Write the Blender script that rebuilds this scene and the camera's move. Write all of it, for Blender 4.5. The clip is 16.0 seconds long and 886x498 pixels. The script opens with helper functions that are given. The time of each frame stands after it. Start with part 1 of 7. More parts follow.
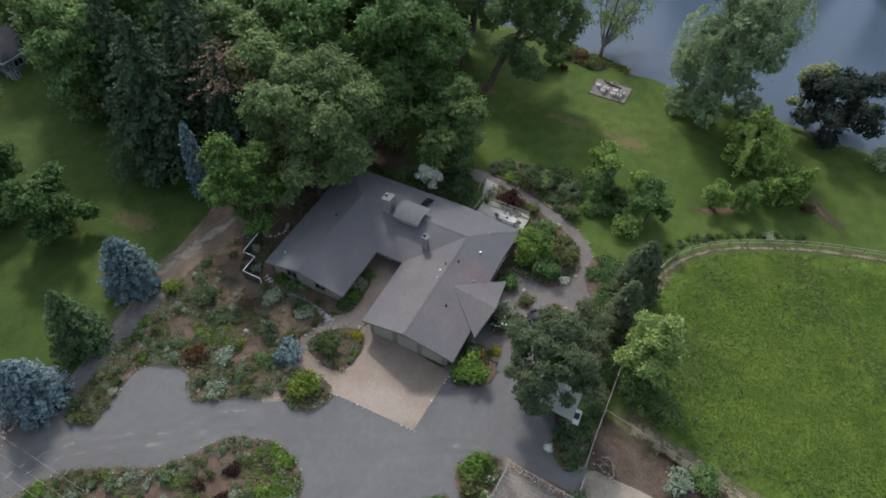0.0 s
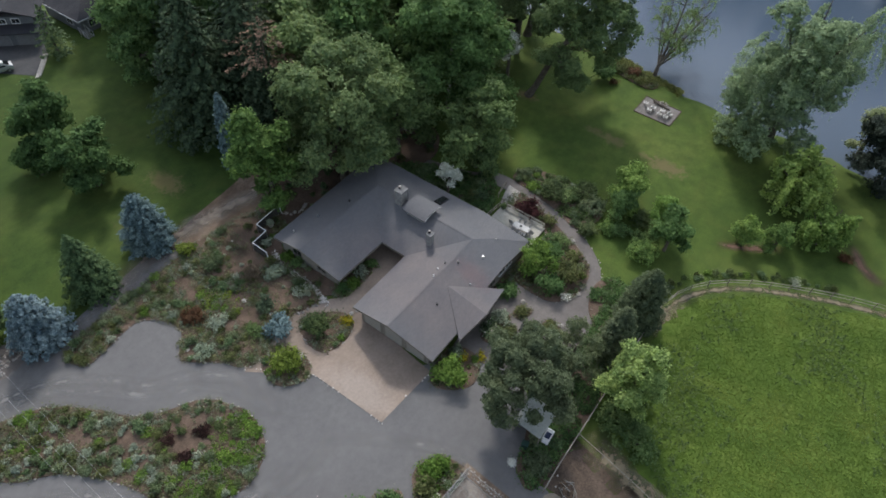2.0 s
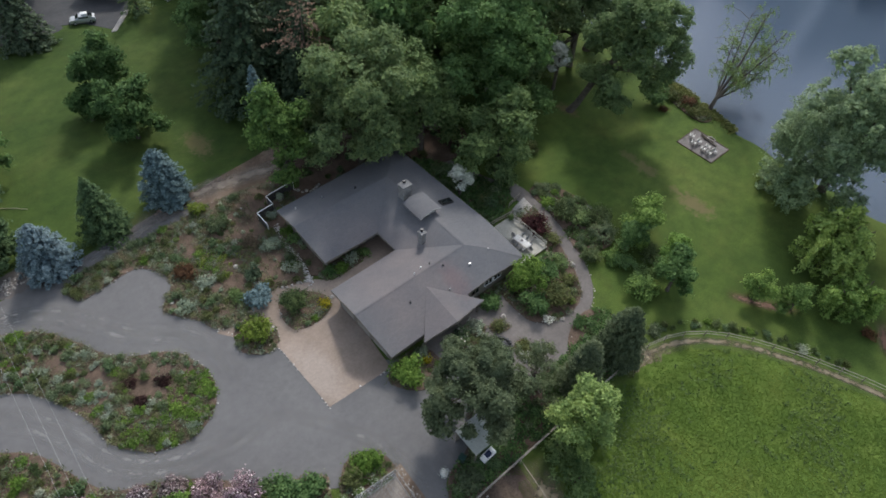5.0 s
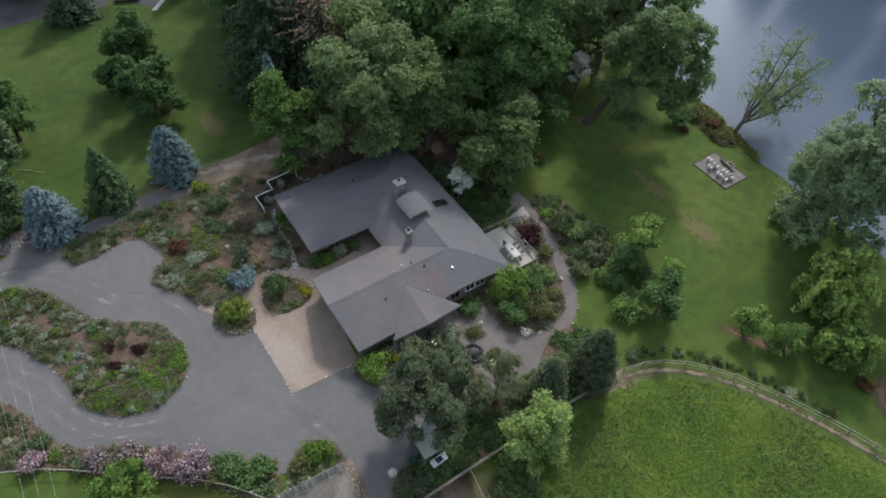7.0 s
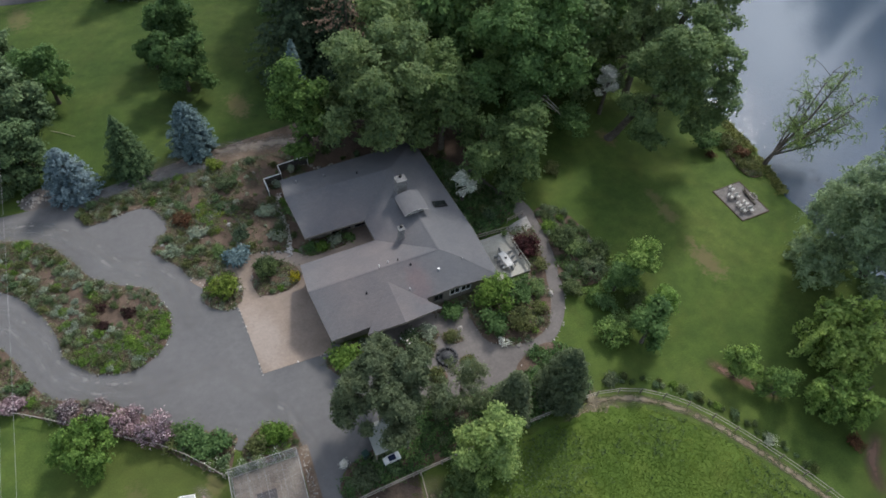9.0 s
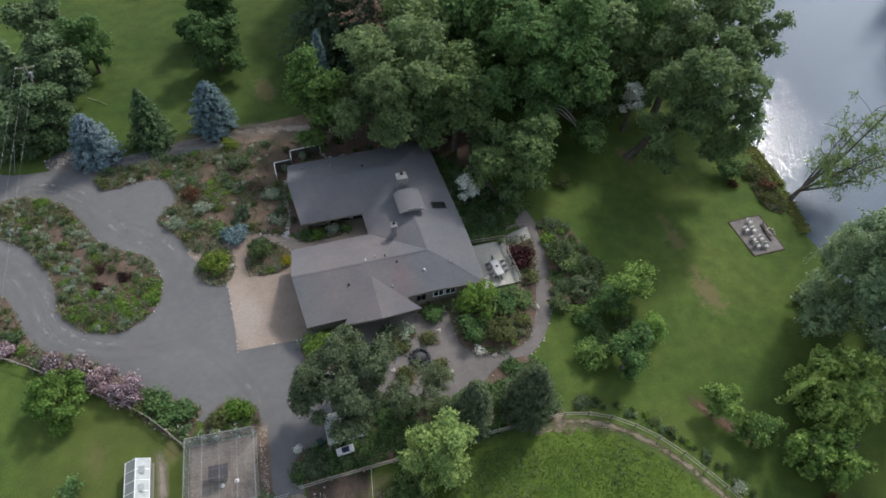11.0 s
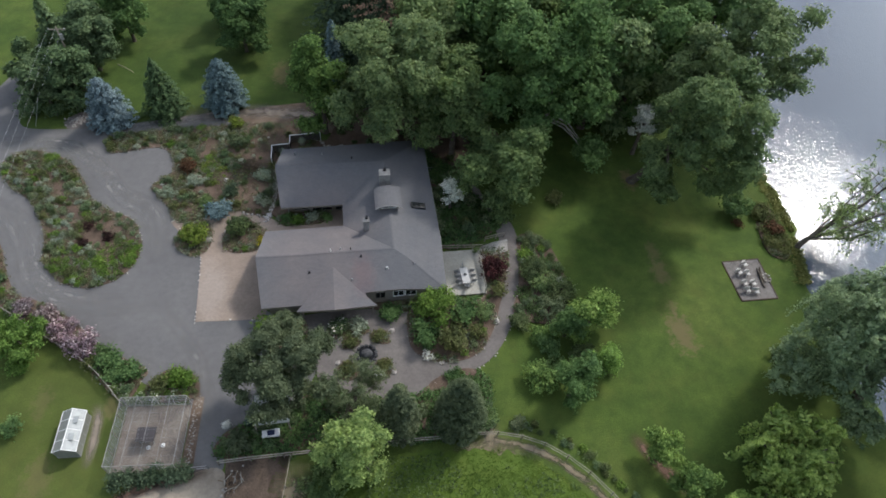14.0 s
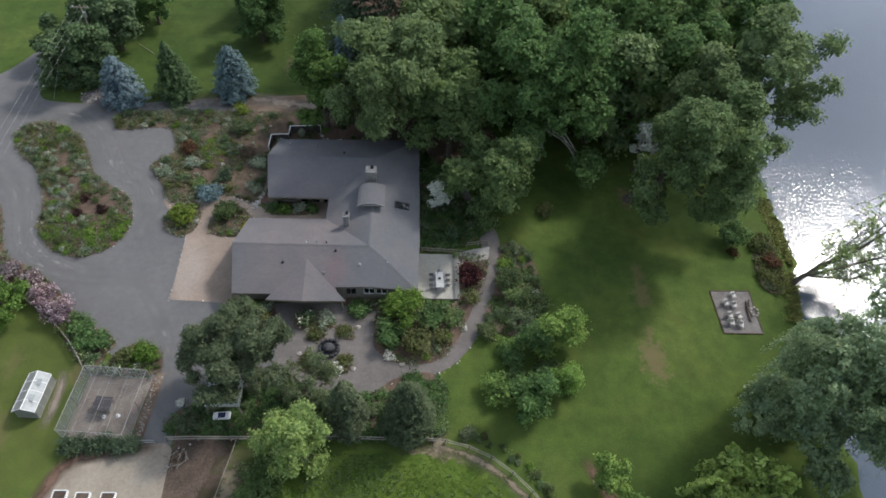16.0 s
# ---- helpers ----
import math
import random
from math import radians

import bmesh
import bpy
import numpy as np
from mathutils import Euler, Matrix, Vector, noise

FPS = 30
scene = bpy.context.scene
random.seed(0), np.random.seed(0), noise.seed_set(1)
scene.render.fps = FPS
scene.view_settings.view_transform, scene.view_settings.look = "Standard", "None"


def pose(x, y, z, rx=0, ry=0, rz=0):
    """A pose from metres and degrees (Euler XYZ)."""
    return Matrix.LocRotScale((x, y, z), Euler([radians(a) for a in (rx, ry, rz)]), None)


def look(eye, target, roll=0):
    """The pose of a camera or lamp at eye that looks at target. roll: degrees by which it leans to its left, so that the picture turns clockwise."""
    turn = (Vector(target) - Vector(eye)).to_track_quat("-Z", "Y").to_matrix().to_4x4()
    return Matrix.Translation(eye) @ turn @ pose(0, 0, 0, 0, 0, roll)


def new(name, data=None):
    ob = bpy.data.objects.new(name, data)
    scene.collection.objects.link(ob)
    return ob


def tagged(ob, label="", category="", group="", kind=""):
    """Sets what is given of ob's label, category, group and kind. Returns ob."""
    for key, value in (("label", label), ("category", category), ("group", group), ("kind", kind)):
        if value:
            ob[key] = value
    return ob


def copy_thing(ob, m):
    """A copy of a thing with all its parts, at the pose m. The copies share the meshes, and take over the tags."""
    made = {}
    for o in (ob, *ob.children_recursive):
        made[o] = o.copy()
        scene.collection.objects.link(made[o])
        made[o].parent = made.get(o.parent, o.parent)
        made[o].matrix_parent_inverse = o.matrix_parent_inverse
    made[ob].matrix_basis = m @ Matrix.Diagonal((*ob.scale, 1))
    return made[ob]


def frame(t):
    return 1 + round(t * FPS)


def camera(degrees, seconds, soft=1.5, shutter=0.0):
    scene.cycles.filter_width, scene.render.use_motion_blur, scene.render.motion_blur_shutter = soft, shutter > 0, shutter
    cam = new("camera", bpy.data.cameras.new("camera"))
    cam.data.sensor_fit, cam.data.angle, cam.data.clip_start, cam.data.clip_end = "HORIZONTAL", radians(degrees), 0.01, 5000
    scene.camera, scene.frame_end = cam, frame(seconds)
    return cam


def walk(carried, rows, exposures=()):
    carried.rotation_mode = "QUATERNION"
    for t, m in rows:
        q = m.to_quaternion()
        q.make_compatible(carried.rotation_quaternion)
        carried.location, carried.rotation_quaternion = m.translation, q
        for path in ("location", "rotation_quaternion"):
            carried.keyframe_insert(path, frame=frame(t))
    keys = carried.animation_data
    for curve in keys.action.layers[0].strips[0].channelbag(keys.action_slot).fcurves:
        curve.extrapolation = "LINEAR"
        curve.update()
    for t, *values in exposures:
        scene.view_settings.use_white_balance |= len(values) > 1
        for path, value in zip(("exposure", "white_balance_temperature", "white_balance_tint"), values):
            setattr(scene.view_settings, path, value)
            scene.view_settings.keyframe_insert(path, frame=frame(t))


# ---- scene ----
cam = camera(70.6, 16.0, soft=1.69)
METRES, EYE, TILT, LEAN, TURN = 64.0, 62.7, -49.0, -1.7, -63.0
ROWS = [
    (0.0, 0.0, 0.0, 0.0, 0.0, 0.0, -0.0),
    (0.5, 0.0302, 0.0012, 0.0, 1.43, -0.02, -1.86),
    (1.0, 0.0608, 0.0031, 0.0009, 2.96, -0.11, -3.83),
    (1.5, 0.0912, 0.0059, 0.0035, 4.56, -0.25, -5.84),
    (2.0, 0.1222, 0.0097, 0.0058, 6.13, -0.39, -7.8),
    (2.5, 0.151, 0.0141, 0.0107, 7.62, -0.64, -9.69),
    (3.0, 0.1806, 0.0194, 0.0157, 9.08, -0.89, -11.43),
    (3.5, 0.2094, 0.025, 0.0212, 10.41, -1.14, -13.03),
    (4.0, 0.2375, 0.0315, 0.0281, 11.6, -1.39, -14.44),
    (6.5, 0.3761, 0.0732, 0.0794, 17.98, -3.39, -21.46),
    (7.0, 0.4034, 0.0831, 0.091, 19.24, -3.82, -22.76),
    (7.5, 0.43, 0.0936, 0.1041, 20.66, -4.37, -24.16),
    (8.0, 0.4567, 0.1048, 0.1179, 22.28, -5.05, -25.71),
    (8.5, 0.4823, 0.1164, 0.1319, 23.97, -5.79, -27.29),
    (9.0, 0.5073, 0.1286, 0.1467, 25.5, -6.47, -28.66),
    (11.5, 0.6211, 0.1984, 0.2308, 34.09, -10.9, -35.5),
    (12.0, 0.6407, 0.2136, 0.2488, 35.57, -11.75, -36.56),
    (12.5, 0.6583, 0.228, 0.2665, 37.0, -12.61, -37.51),
    (13.0, 0.677, 0.2442, 0.2868, 38.64, -13.62, -38.53),
    (13.5, 0.6944, 0.2605, 0.3067, 40.25, -14.63, -39.51),
    (14.0, 0.7111, 0.2779, 0.3288, 41.78, -15.64, -40.35),
    (14.5, 0.7279, 0.2956, 0.35, 43.24, -16.54, -41.15),
    (15.0, 0.7443, 0.3139, 0.3724, 44.9, -17.6, -42.01),
    (15.5, 0.7604, 0.3329, 0.3949, 46.96, -18.96, -43.03),
    (16.0, 0.7756, 0.3522, 0.4185, 49.25, -20.49, -44.06),
]
walk(cam, [(t, pose(0, 0, EYE, TILT, LEAN, TURN) @ pose(METRES * x, METRES * y, METRES * z, 90 + pitch, roll, yaw)) for t, x, y, z, yaw, pitch, roll in ROWS])

# ---- world, sun ----
SUN_EL, SUN_AZ = 42.5, 49.0
world = bpy.data.worlds.new("sky")
scene.world = world
world.use_nodes = True
wn = world.node_tree.nodes
sky = wn.new("ShaderNodeTexSky")
sky.sky_type = "NISHITA"
sky.sun_disc = False
sky.sun_elevation, sky.sun_rotation = radians(SUN_EL), radians(SUN_AZ)
sky.air_density, sky.dust_density = 1.0, 1.2
wn["Background"].inputs["Strength"].default_value = 0.132
# broken cloud all over the sky
wl = world.node_tree.links
gen = wn.new("ShaderNodeTexCoord").outputs["Generated"]
cloud = wn.new("ShaderNodeTexNoise")
cloud.inputs["Scale"].default_value, cloud.inputs["Detail"].default_value, cloud.inputs["Distortion"].default_value = 4.6, 5.0, 0.6
wl.new(gen, cloud.inputs["Vector"])
cover = wn.new("ShaderNodeValToRGB")
cover.color_ramp.elements[0].position, cover.color_ramp.elements[1].position = 0.45, 0.58
cover.color_ramp.elements[0].color, cover.color_ramp.elements[1].color = (0.0, 0.0, 0.0, 1), (0.95, 0.95, 0.95, 1)
wl.new(cloud.outputs["Fac"], cover.inputs["Fac"])
veil = wn.new("ShaderNodeMix")
veil.data_type = "RGBA"
wl.new(cover.outputs["Color"], veil.inputs[0])
# cloud is brighter towards the sun
towards = wn.new("ShaderNodeVectorMath")
towards.operation = "DOT_PRODUCT"
towards.inputs[1].default_value = (math.cos(radians(SUN_EL)) * math.sin(radians(SUN_AZ)), math.cos(radians(SUN_EL)) * math.cos(radians(SUN_AZ)), math.sin(radians(SUN_EL)))
wl.new(gen, towards.inputs[0])
glow = wn.new("ShaderNodeValToRGB")
for _ in range(3):
    glow.color_ramp.elements.new(0.7)
for e, (at, k) in zip(glow.color_ramp.elements, ((0.4, 0.125), (0.8, 0.21), (0.9, 0.52), (0.96, 0.76), (1.0, 0.82))):
    e.position, e.color = at, (k * 0.935, k, k * 1.08, 1)
wl.new(towards.outputs["Value"], glow.inputs["Fac"])
blaze = wn.new("ShaderNodeVectorMath")
blaze.operation = "SCALE"
blaze.inputs["Scale"].default_value = 29.0
wl.new(glow.outputs["Color"], blaze.inputs[0])
wl.new(blaze.outputs[0], veil.inputs[7])
wl.new(sky.outputs["Color"], veil.inputs[6])
wl.new(veil.outputs[2], wn["Background"].inputs["Color"])
sun = new("sun", bpy.data.lights.new("sun", "SUN"))
sun.data.energy, sun.data.angle, sun.data.color = 1.85, radians(6.0), (1.0, 0.97, 0.93)
SUN_DIR = Vector((math.cos(radians(SUN_EL)) * math.sin(radians(SUN_AZ)), math.cos(radians(SUN_EL)) * math.cos(radians(SUN_AZ)), math.sin(radians(SUN_EL))))
sun.matrix_world = look(SUN_DIR * 200, (0, 0, 0))
scene.view_settings.exposure = 0.615

# ---- materials ----
def mat(name, rough=0.8, metal=0.0, spec=0.3):
    m = bpy.data.materials.new(name)
    m.use_nodes = True
    p = m.node_tree.nodes["Principled BSDF"]
    p.inputs["Roughness"].default_value = rough
    p.inputs["Metallic"].default_value = metal
    p.inputs["Specular IOR Level"].default_value = spec
    return m, m.node_tree.nodes, m.node_tree.links, p


def coords(nodes, links, scale=(1, 1, 1), space="Position"):
    if space == "Position":
        src = nodes.new("ShaderNodeNewGeometry").outputs["Position"]
    else:
        src = nodes.new("ShaderNodeTexCoord").outputs[space]
    mp = nodes.new("ShaderNodeMapping")
    mp.inputs["Scale"].default_value = scale
    links.new(src, mp.inputs["Vector"])
    return mp.outputs["Vector"]


def noise_of(nodes, links, vec, scale, detail=4.0, rough=0.6, distort=0.0):
    n = nodes.new("ShaderNodeTexNoise")
    n.inputs["Scale"].default_value = scale
    n.inputs["Detail"].default_value = detail
    n.inputs["Roughness"].default_value = rough
    n.inputs["Distortion"].default_value = distort
    links.new(vec, n.inputs["Vector"])
    return n.outputs["Fac"]


def ramp(nodes, links, fac, stops):
    r = nodes.new("ShaderNodeValToRGB")
    el = r.color_ramp.elements
    while len(el) < len(stops):
        el.new(0.5)
    for e, (pos, col) in zip(el, stops):
        e.position = pos
        e.color = (*col, 1)
    links.new(fac, r.inputs["Fac"])
    return r.outputs["Color"]


def mix(nodes, links, fac, a, b, mode="MIX"):
    m = nodes.new("ShaderNodeMix")
    m.data_type, m.blend_type = "RGBA", mode
    for sock, v in ((m.inputs[0], fac), (m.inputs[6], a), (m.inputs[7], b)):
        if isinstance(v, (int, float)):
            sock.default_value = v
        elif isinstance(v, tuple):
            sock.default_value = (*v, 1)
        else:
            links.new(v, sock)
    return m.outputs[2]


def maths(nodes, links, op, a, b=0.0):
    m = nodes.new("ShaderNodeMath")
    m.operation = op
    for sock, v in ((m.inputs[0], a), (m.inputs[1], b)):
        if isinstance(v, (int, float)):
            sock.default_value = v
        else:
            links.new(v, sock)
    return m.outputs[0]


def bump(nodes, links, p, height, dist=0.05, strength=0.6):
    b = nodes.new("ShaderNodeBump")
    b.inputs["Strength"].default_value = strength
    b.inputs["Distance"].default_value = dist
    links.new(height, b.inputs["Height"])
    links.new(b.outputs["Normal"], p.inputs["Normal"])


def grainy(name, dark, mid, light, coarse=0.25, fine=3.0, rough=0.85, bump_d=0.03, spec=0.2, space="Position", grain=0.4):
    """A mottled surface: broad patches and fine grain."""
    m, n, l, p = mat(name, rough, 0, spec)
    v = coords(n, l, space=space)
    a = noise_of(n, l, v, coarse, 5)
    b = noise_of(n, l, v, fine, 6, 0.7)
    c1 = ramp(n, l, a, [(0.3, dark), (0.5, mid), (0.72, light)])
    c2 = ramp(n, l, b, [(0.3, (1 - grain,) * 3), (0.7, (1 + grain,) * 3)])
    l.new(mix(n, l, 1.0, c1, c2, "MULTIPLY"), p.inputs["Base Color"])
    bump(n, l, p, b, bump_d)
    return m


def leaf_mat(name, dark, light, trans=0.42, rough=0.6, tint=None, patch=1.0, drift=0.5):
    """Leaves: each leaf its own shade, each plant its own cast."""
    m, n, l, p = mat(name, rough, 0, 0.08)
    g = n.new("ShaderNodeNewGeometry").outputs["Random Per Island"]
    o = n.new("ShaderNodeObjectInfo").outputs["Random"]
    v = coords(n, l)
    big = noise_of(n, l, v, drift, 3)
    stops = [(0.0, dark), (0.8, light)]
    if tint:
        stops.append((0.97, tint))
    c = ramp(n, l, g, stops)
    s = ramp(n, l, o, [(0.0, (0.82, 0.86, 0.8)), (1.0, (1.18, 1.12, 1.15))])
    s2 = ramp(n, l, big, [(0.3, (1 - 0.32 * patch, 1 - 0.26 * patch, 1 - 0.26 * patch)), (0.7, (1 + 0.32 * patch, 1 + 0.26 * patch, 1 + 0.14 * patch))])
    c = mix(n, l, 1.0, mix(n, l, 1.0, c, s, "MULTIPLY"), s2, "MULTIPLY")
    l.new(c, p.inputs["Base Color"])
    t = n.new("ShaderNodeBsdfTranslucent")
    l.new(c, t.inputs["Color"])
    ms = n.new("ShaderNodeMixShader")
    ms.inputs[0].default_value = trans
    l.new(p.outputs[0], ms.inputs[1])
    l.new(t.outputs[0], ms.inputs[2])
    l.new(ms.outputs[0], n["Material Output"].inputs["Surface"])
    return m


def near_spot(n, l, x, y, r, wobble=4.0):
    """1 inside a ragged round spot on the ground, 0 outside."""
    geo = n.new("ShaderNodeNewGeometry").outputs["Position"]
    sub = n.new("ShaderNodeVectorMath")
    sub.operation = "DISTANCE"
    flat = n.new("ShaderNodeVectorMath")
    flat.operation = "MULTIPLY"
    flat.inputs[1].default_value = (1.5, 0.8, 0)
    l.new(geo, flat.inputs[0])
    l.new(flat.outputs[0], sub.inputs[0])
    sub.inputs[1].default_value = (1.5 * x, 0.8 * y, 0)
    w = noise_of(n, l, geo, 1.1, 6, 0.75)
    d = maths(n, l, "ADD", sub.outputs["Value"], maths(n, l, "MULTIPLY", maths(n, l, "SUBTRACT", w, 0.5), -wobble * r))
    mr = n.new("ShaderNodeMapRange")
    mr.inputs[1].default_value, mr.inputs[2].default_value = r * 0.5, r * 1.2
    mr.inputs[3].default_value, mr.inputs[4].default_value = 1.0, 0.0
    l.new(d, mr.inputs[0])
    return mr.outputs[0]


def lawn_material():
    m, n, l, p = mat("lawn_grass", 0.9, 0, 0.15)
    v = coords(n, l)
    a = noise_of(n, l, v, 0.06, 4)
    b = noise_of(n, l, v, 0.5, 6, 0.65)
    c = noise_of(n, l, v, 6.0, 5, 0.75)
    col = ramp(n, l, a, [(0.33, (0.046, 0.08, 0.0165)), (0.5, (0.065, 0.102, 0.021)), (0.68, (0.09, 0.122, 0.028))])
    col = mix(n, l, 1.0, col, ramp(n, l, b, [(0.3, (0.72, 0.76, 0.8)), (0.7, (1.25, 1.2, 1.15))]), "MULTIPLY")
    col = mix(n, l, 1.0, col, ramp(n, l, c, [(0.3, (0.7, 0.7, 0.7)), (0.7, (1.25, 1.25, 1.25))]), "MULTIPLY")
    dry = noise_of(n, l, v, 0.17, 5, 0.7, 0.6)
    mr = n.new("ShaderNodeMapRange")
    mr.inputs[1].default_value, mr.inputs[2].default_value, mr.inputs[4].default_value = 0.5, 0.72, 0.26
    l.new(dry, mr.inputs[0])
    col = mix(n, l, mr.outputs[0], col, (0.105, 0.1, 0.026))
    col = mix(n, l, maths(n, l, "MULTIPLY", near_spot(n, l, 12.0, 1.0, 14.0, 1.0), 0.35), col, (0.105, 0.105, 0.03))
    # shade painted into the grass colour over the far north lawn
    col = mix(n, l, near_spot(n, l, 28.0, 90.0, 42.0, 0.8), col, mix(n, l, 1.0, col, (0.72, 0.76, 0.8), "MULTIPLY"))
    # worn patches where the turf has thinned
    for x, y, r, k in ((83.8, 16.5, 1.7, 0.6), (83.2, 7.2, 2.4, 0.75), (84.0, 19.8, 1.3, 0.5), (34.0, 62.0, 2.6, 0.6), (83.4, 10.8, 1.0, 0.5), (85.0, 33.5, 1.6, 0.8), (4.5, 100.0, 3.0, 0.5), (12.0, -2.6, 2.0, 0.4), (10.5, 5.6, 1.6, 0.3), (17.6, 4.4, 1.3, 0.5), (25.5, 58.0, 2.2, 0.3)):
        col = mix(n, l, maths(n, l, "MULTIPLY", near_spot(n, l, x, y, r), k), col, (0.15, 0.115, 0.06))
    l.new(col, p.inputs["Base Color"])
    bump(n, l, p, c, 0.06, 0.8)
    return m


def roof_material():
    m, n, l, p = mat("asphalt_shingle", 0.9, 0, 0.2)
    v = coords(n, l)
    br = n.new("ShaderNodeTexBrick")
    br.inputs["Scale"].default_value = 1.0
    br.inputs["Brick Width"].default_value = 0.34
    br.inputs["Row Height"].default_value = 0.15
    br.inputs["Mortar Size"].default_value = 0.012
    br.inputs["Color1"].default_value = (0.126, 0.126, 0.131, 1)
    br.inputs["Color2"].default_value = (0.144, 0.143, 0.147, 1)
    br.inputs["Mortar"].default_value = (0.108, 0.107, 0.111, 1)
    l.new(v, br.inputs["Vector"])
    a = noise_of(n, l, v, 0.22, 5, 0.6)
    b = noise_of(n, l, v, 9.0, 4, 0.7)
    col = mix(n, l, 1.0, br.outputs["Color"], ramp(n, l, a, [(0.3, (0.88, 0.9, 0.93)), (0.7, (1.14, 1.1, 1.08))]), "MULTIPLY")
    col = mix(n, l, 1.0, col, ramp(n, l, b, [(0.3, (0.9, 0.9, 0.9)), (0.7, (1.1, 1.1, 1.1))]), "MULTIPLY")
    # warmer shingle colour over the garage wing and a reddish patch
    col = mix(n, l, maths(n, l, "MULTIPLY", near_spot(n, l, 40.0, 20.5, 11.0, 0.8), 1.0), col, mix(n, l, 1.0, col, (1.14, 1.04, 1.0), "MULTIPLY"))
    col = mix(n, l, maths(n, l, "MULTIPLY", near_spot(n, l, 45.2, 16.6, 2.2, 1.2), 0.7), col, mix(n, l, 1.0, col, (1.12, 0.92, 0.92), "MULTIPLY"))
    l.new(col, p.inputs["Base Color"])
    bump(n, l, p, br.outputs["Fac"], 0.006, 0.3)
    return m


def siding_material(name, col, period=0.2):
    m, n, l, p = mat(name, 0.7, 0, 0.25)
    v = coords(n, l)
    w = n.new("ShaderNodeTexWave")
    w.bands_direction = "Z"
    w.inputs["Scale"].default_value = 0.314 / period
    w.inputs["Distortion"].default_value = 0.0
    l.new(v, w.inputs["Vector"])
    a = noise_of(n, l, v, 2.0, 5)
    l.new(mix(n, l, 1.0, ramp(n, l, a, [(0.3, tuple(c * 0.85 for c in col)), (0.7, tuple(c * 1.12 for c in col))]), ramp(n, l, w.outputs["Fac"], [(0.0, (0.75, 0.75, 0.75)), (0.15, (1, 1, 1))]), "MULTIPLY"), p.inputs["Base Color"])
    bump(n, l, p, w.outputs["Fac"], 0.015, 0.4)
    return m


def plain(name, col, rough=0.6, metal=0.0, spec=0.35, var=0.15, scale=4.0):
    m, n, l, p = mat(name, rough, metal, spec)
    v = coords(n, l, space="Object")
    a = noise_of(n, l, v, scale, 5, 0.65)
    l.new(ramp(n, l, a, [(0.3, tuple(c * (1 - var) for c in col)), (0.7, tuple(min(1, c * (1 + var)) for c in col))]), p.inputs["Base Color"])
    return m


def net_material(name, col, cover):
    """Netting too fine to see thread by thread: it covers a share of what lies behind it."""
    m, n, l, p = mat(name, 0.8, 0, 0.1)
    p.inputs["Base Color"].default_value = (*col, 1)
    ms = n.new("ShaderNodeMixShader")
    sag = noise_of(n, l, coords(n, l), 0.8, 3)
    l.new(maths(n, l, "MULTIPLY", sag, 2 * cover), ms.inputs[0])
    l.new(n.new("ShaderNodeBsdfTransparent").outputs[0], ms.inputs[1])
    l.new(p.outputs[0], ms.inputs[2])
    l.new(ms.outputs[0], n["Material Output"].inputs["Surface"])
    return m


def glass_material():
    m, n, l, p = mat("window_glass", 0.06, 0, 0.5)
    p.inputs["Base Color"].default_value = (0.015, 0.018, 0.02, 1)
    return m


def water_material():
    """Grey water: riffled shallows along the bank, a smoother stream with swell, wind ripples and calm lanes."""
    m, n, l, p = mat("river_water", 0.14, 0, 0.38)
    v = coords(n, l, (1.0, 0.62, 1.0))
    swell = noise_of(n, l, v, 0.7, 2, 0.5, 0.5)
    ripple = noise_of(n, l, v, 3.2, 2, 0.6, 0.4)
    lanes = noise_of(n, l, coords(n, l, (0.6, 1.0, 1.0)), 0.035, 3)
    p.inputs["IOR"].default_value = 1.333
    p.inputs["Base Color"].default_value = (0.064, 0.088, 0.122, 1)
    calm = n.new("ShaderNodeMapRange")
    calm.inputs[1].default_value, calm.inputs[2].default_value = 0.4, 0.6
    calm.inputs[3].default_value, calm.inputs[4].default_value = 0.6, 1.0
    l.new(lanes, calm.inputs[0])
    h = maths(n, l, "ADD", swell, maths(n, l, "MULTIPLY", ripple, 0.95))
    # distance from the bank, which runs a little east of north
    sep = n.new("ShaderNodeSeparateXYZ")
    l.new(n.new("ShaderNodeNewGeometry").outputs["Position"], sep.inputs[0])
    off = maths(n, l, "SUBTRACT", sep.outputs[0], maths(n, l, "ADD", maths(n, l, "MULTIPLY", sep.outputs[1], 0.13), 102.6))
    off = maths(n, l, "ADD", off, maths(n, l, "MULTIPLY", maths(n, l, "SUBTRACT", noise_of(n, l, v, 0.25, 4, 0.6), 0.5), 14.0))
    shallow = n.new("ShaderNodeMapRange")
    shallow.inputs[1].default_value, shallow.inputs[2].default_value = 3.0, 13.0
    shallow.inputs[3].default_value, shallow.inputs[4].default_value = 0.13, 0.08
    l.new(off, shallow.inputs[0])
    chop = n.new("ShaderNodeMapRange")
    chop.inputs[1].default_value, chop.inputs[2].default_value = 2.0, 20.0
    chop.inputs[3].default_value, chop.inputs[4].default_value = 1.7, 1.1
    l.new(off, chop.inputs[0])
    bump(n, l, p, maths(n, l, "MULTIPLY", maths(n, l, "MULTIPLY", h, calm.outputs[0]), chop.outputs[0]), 0.05, 0.6)
    l.new(shallow.outputs[0], p.inputs["Roughness"])
    return m


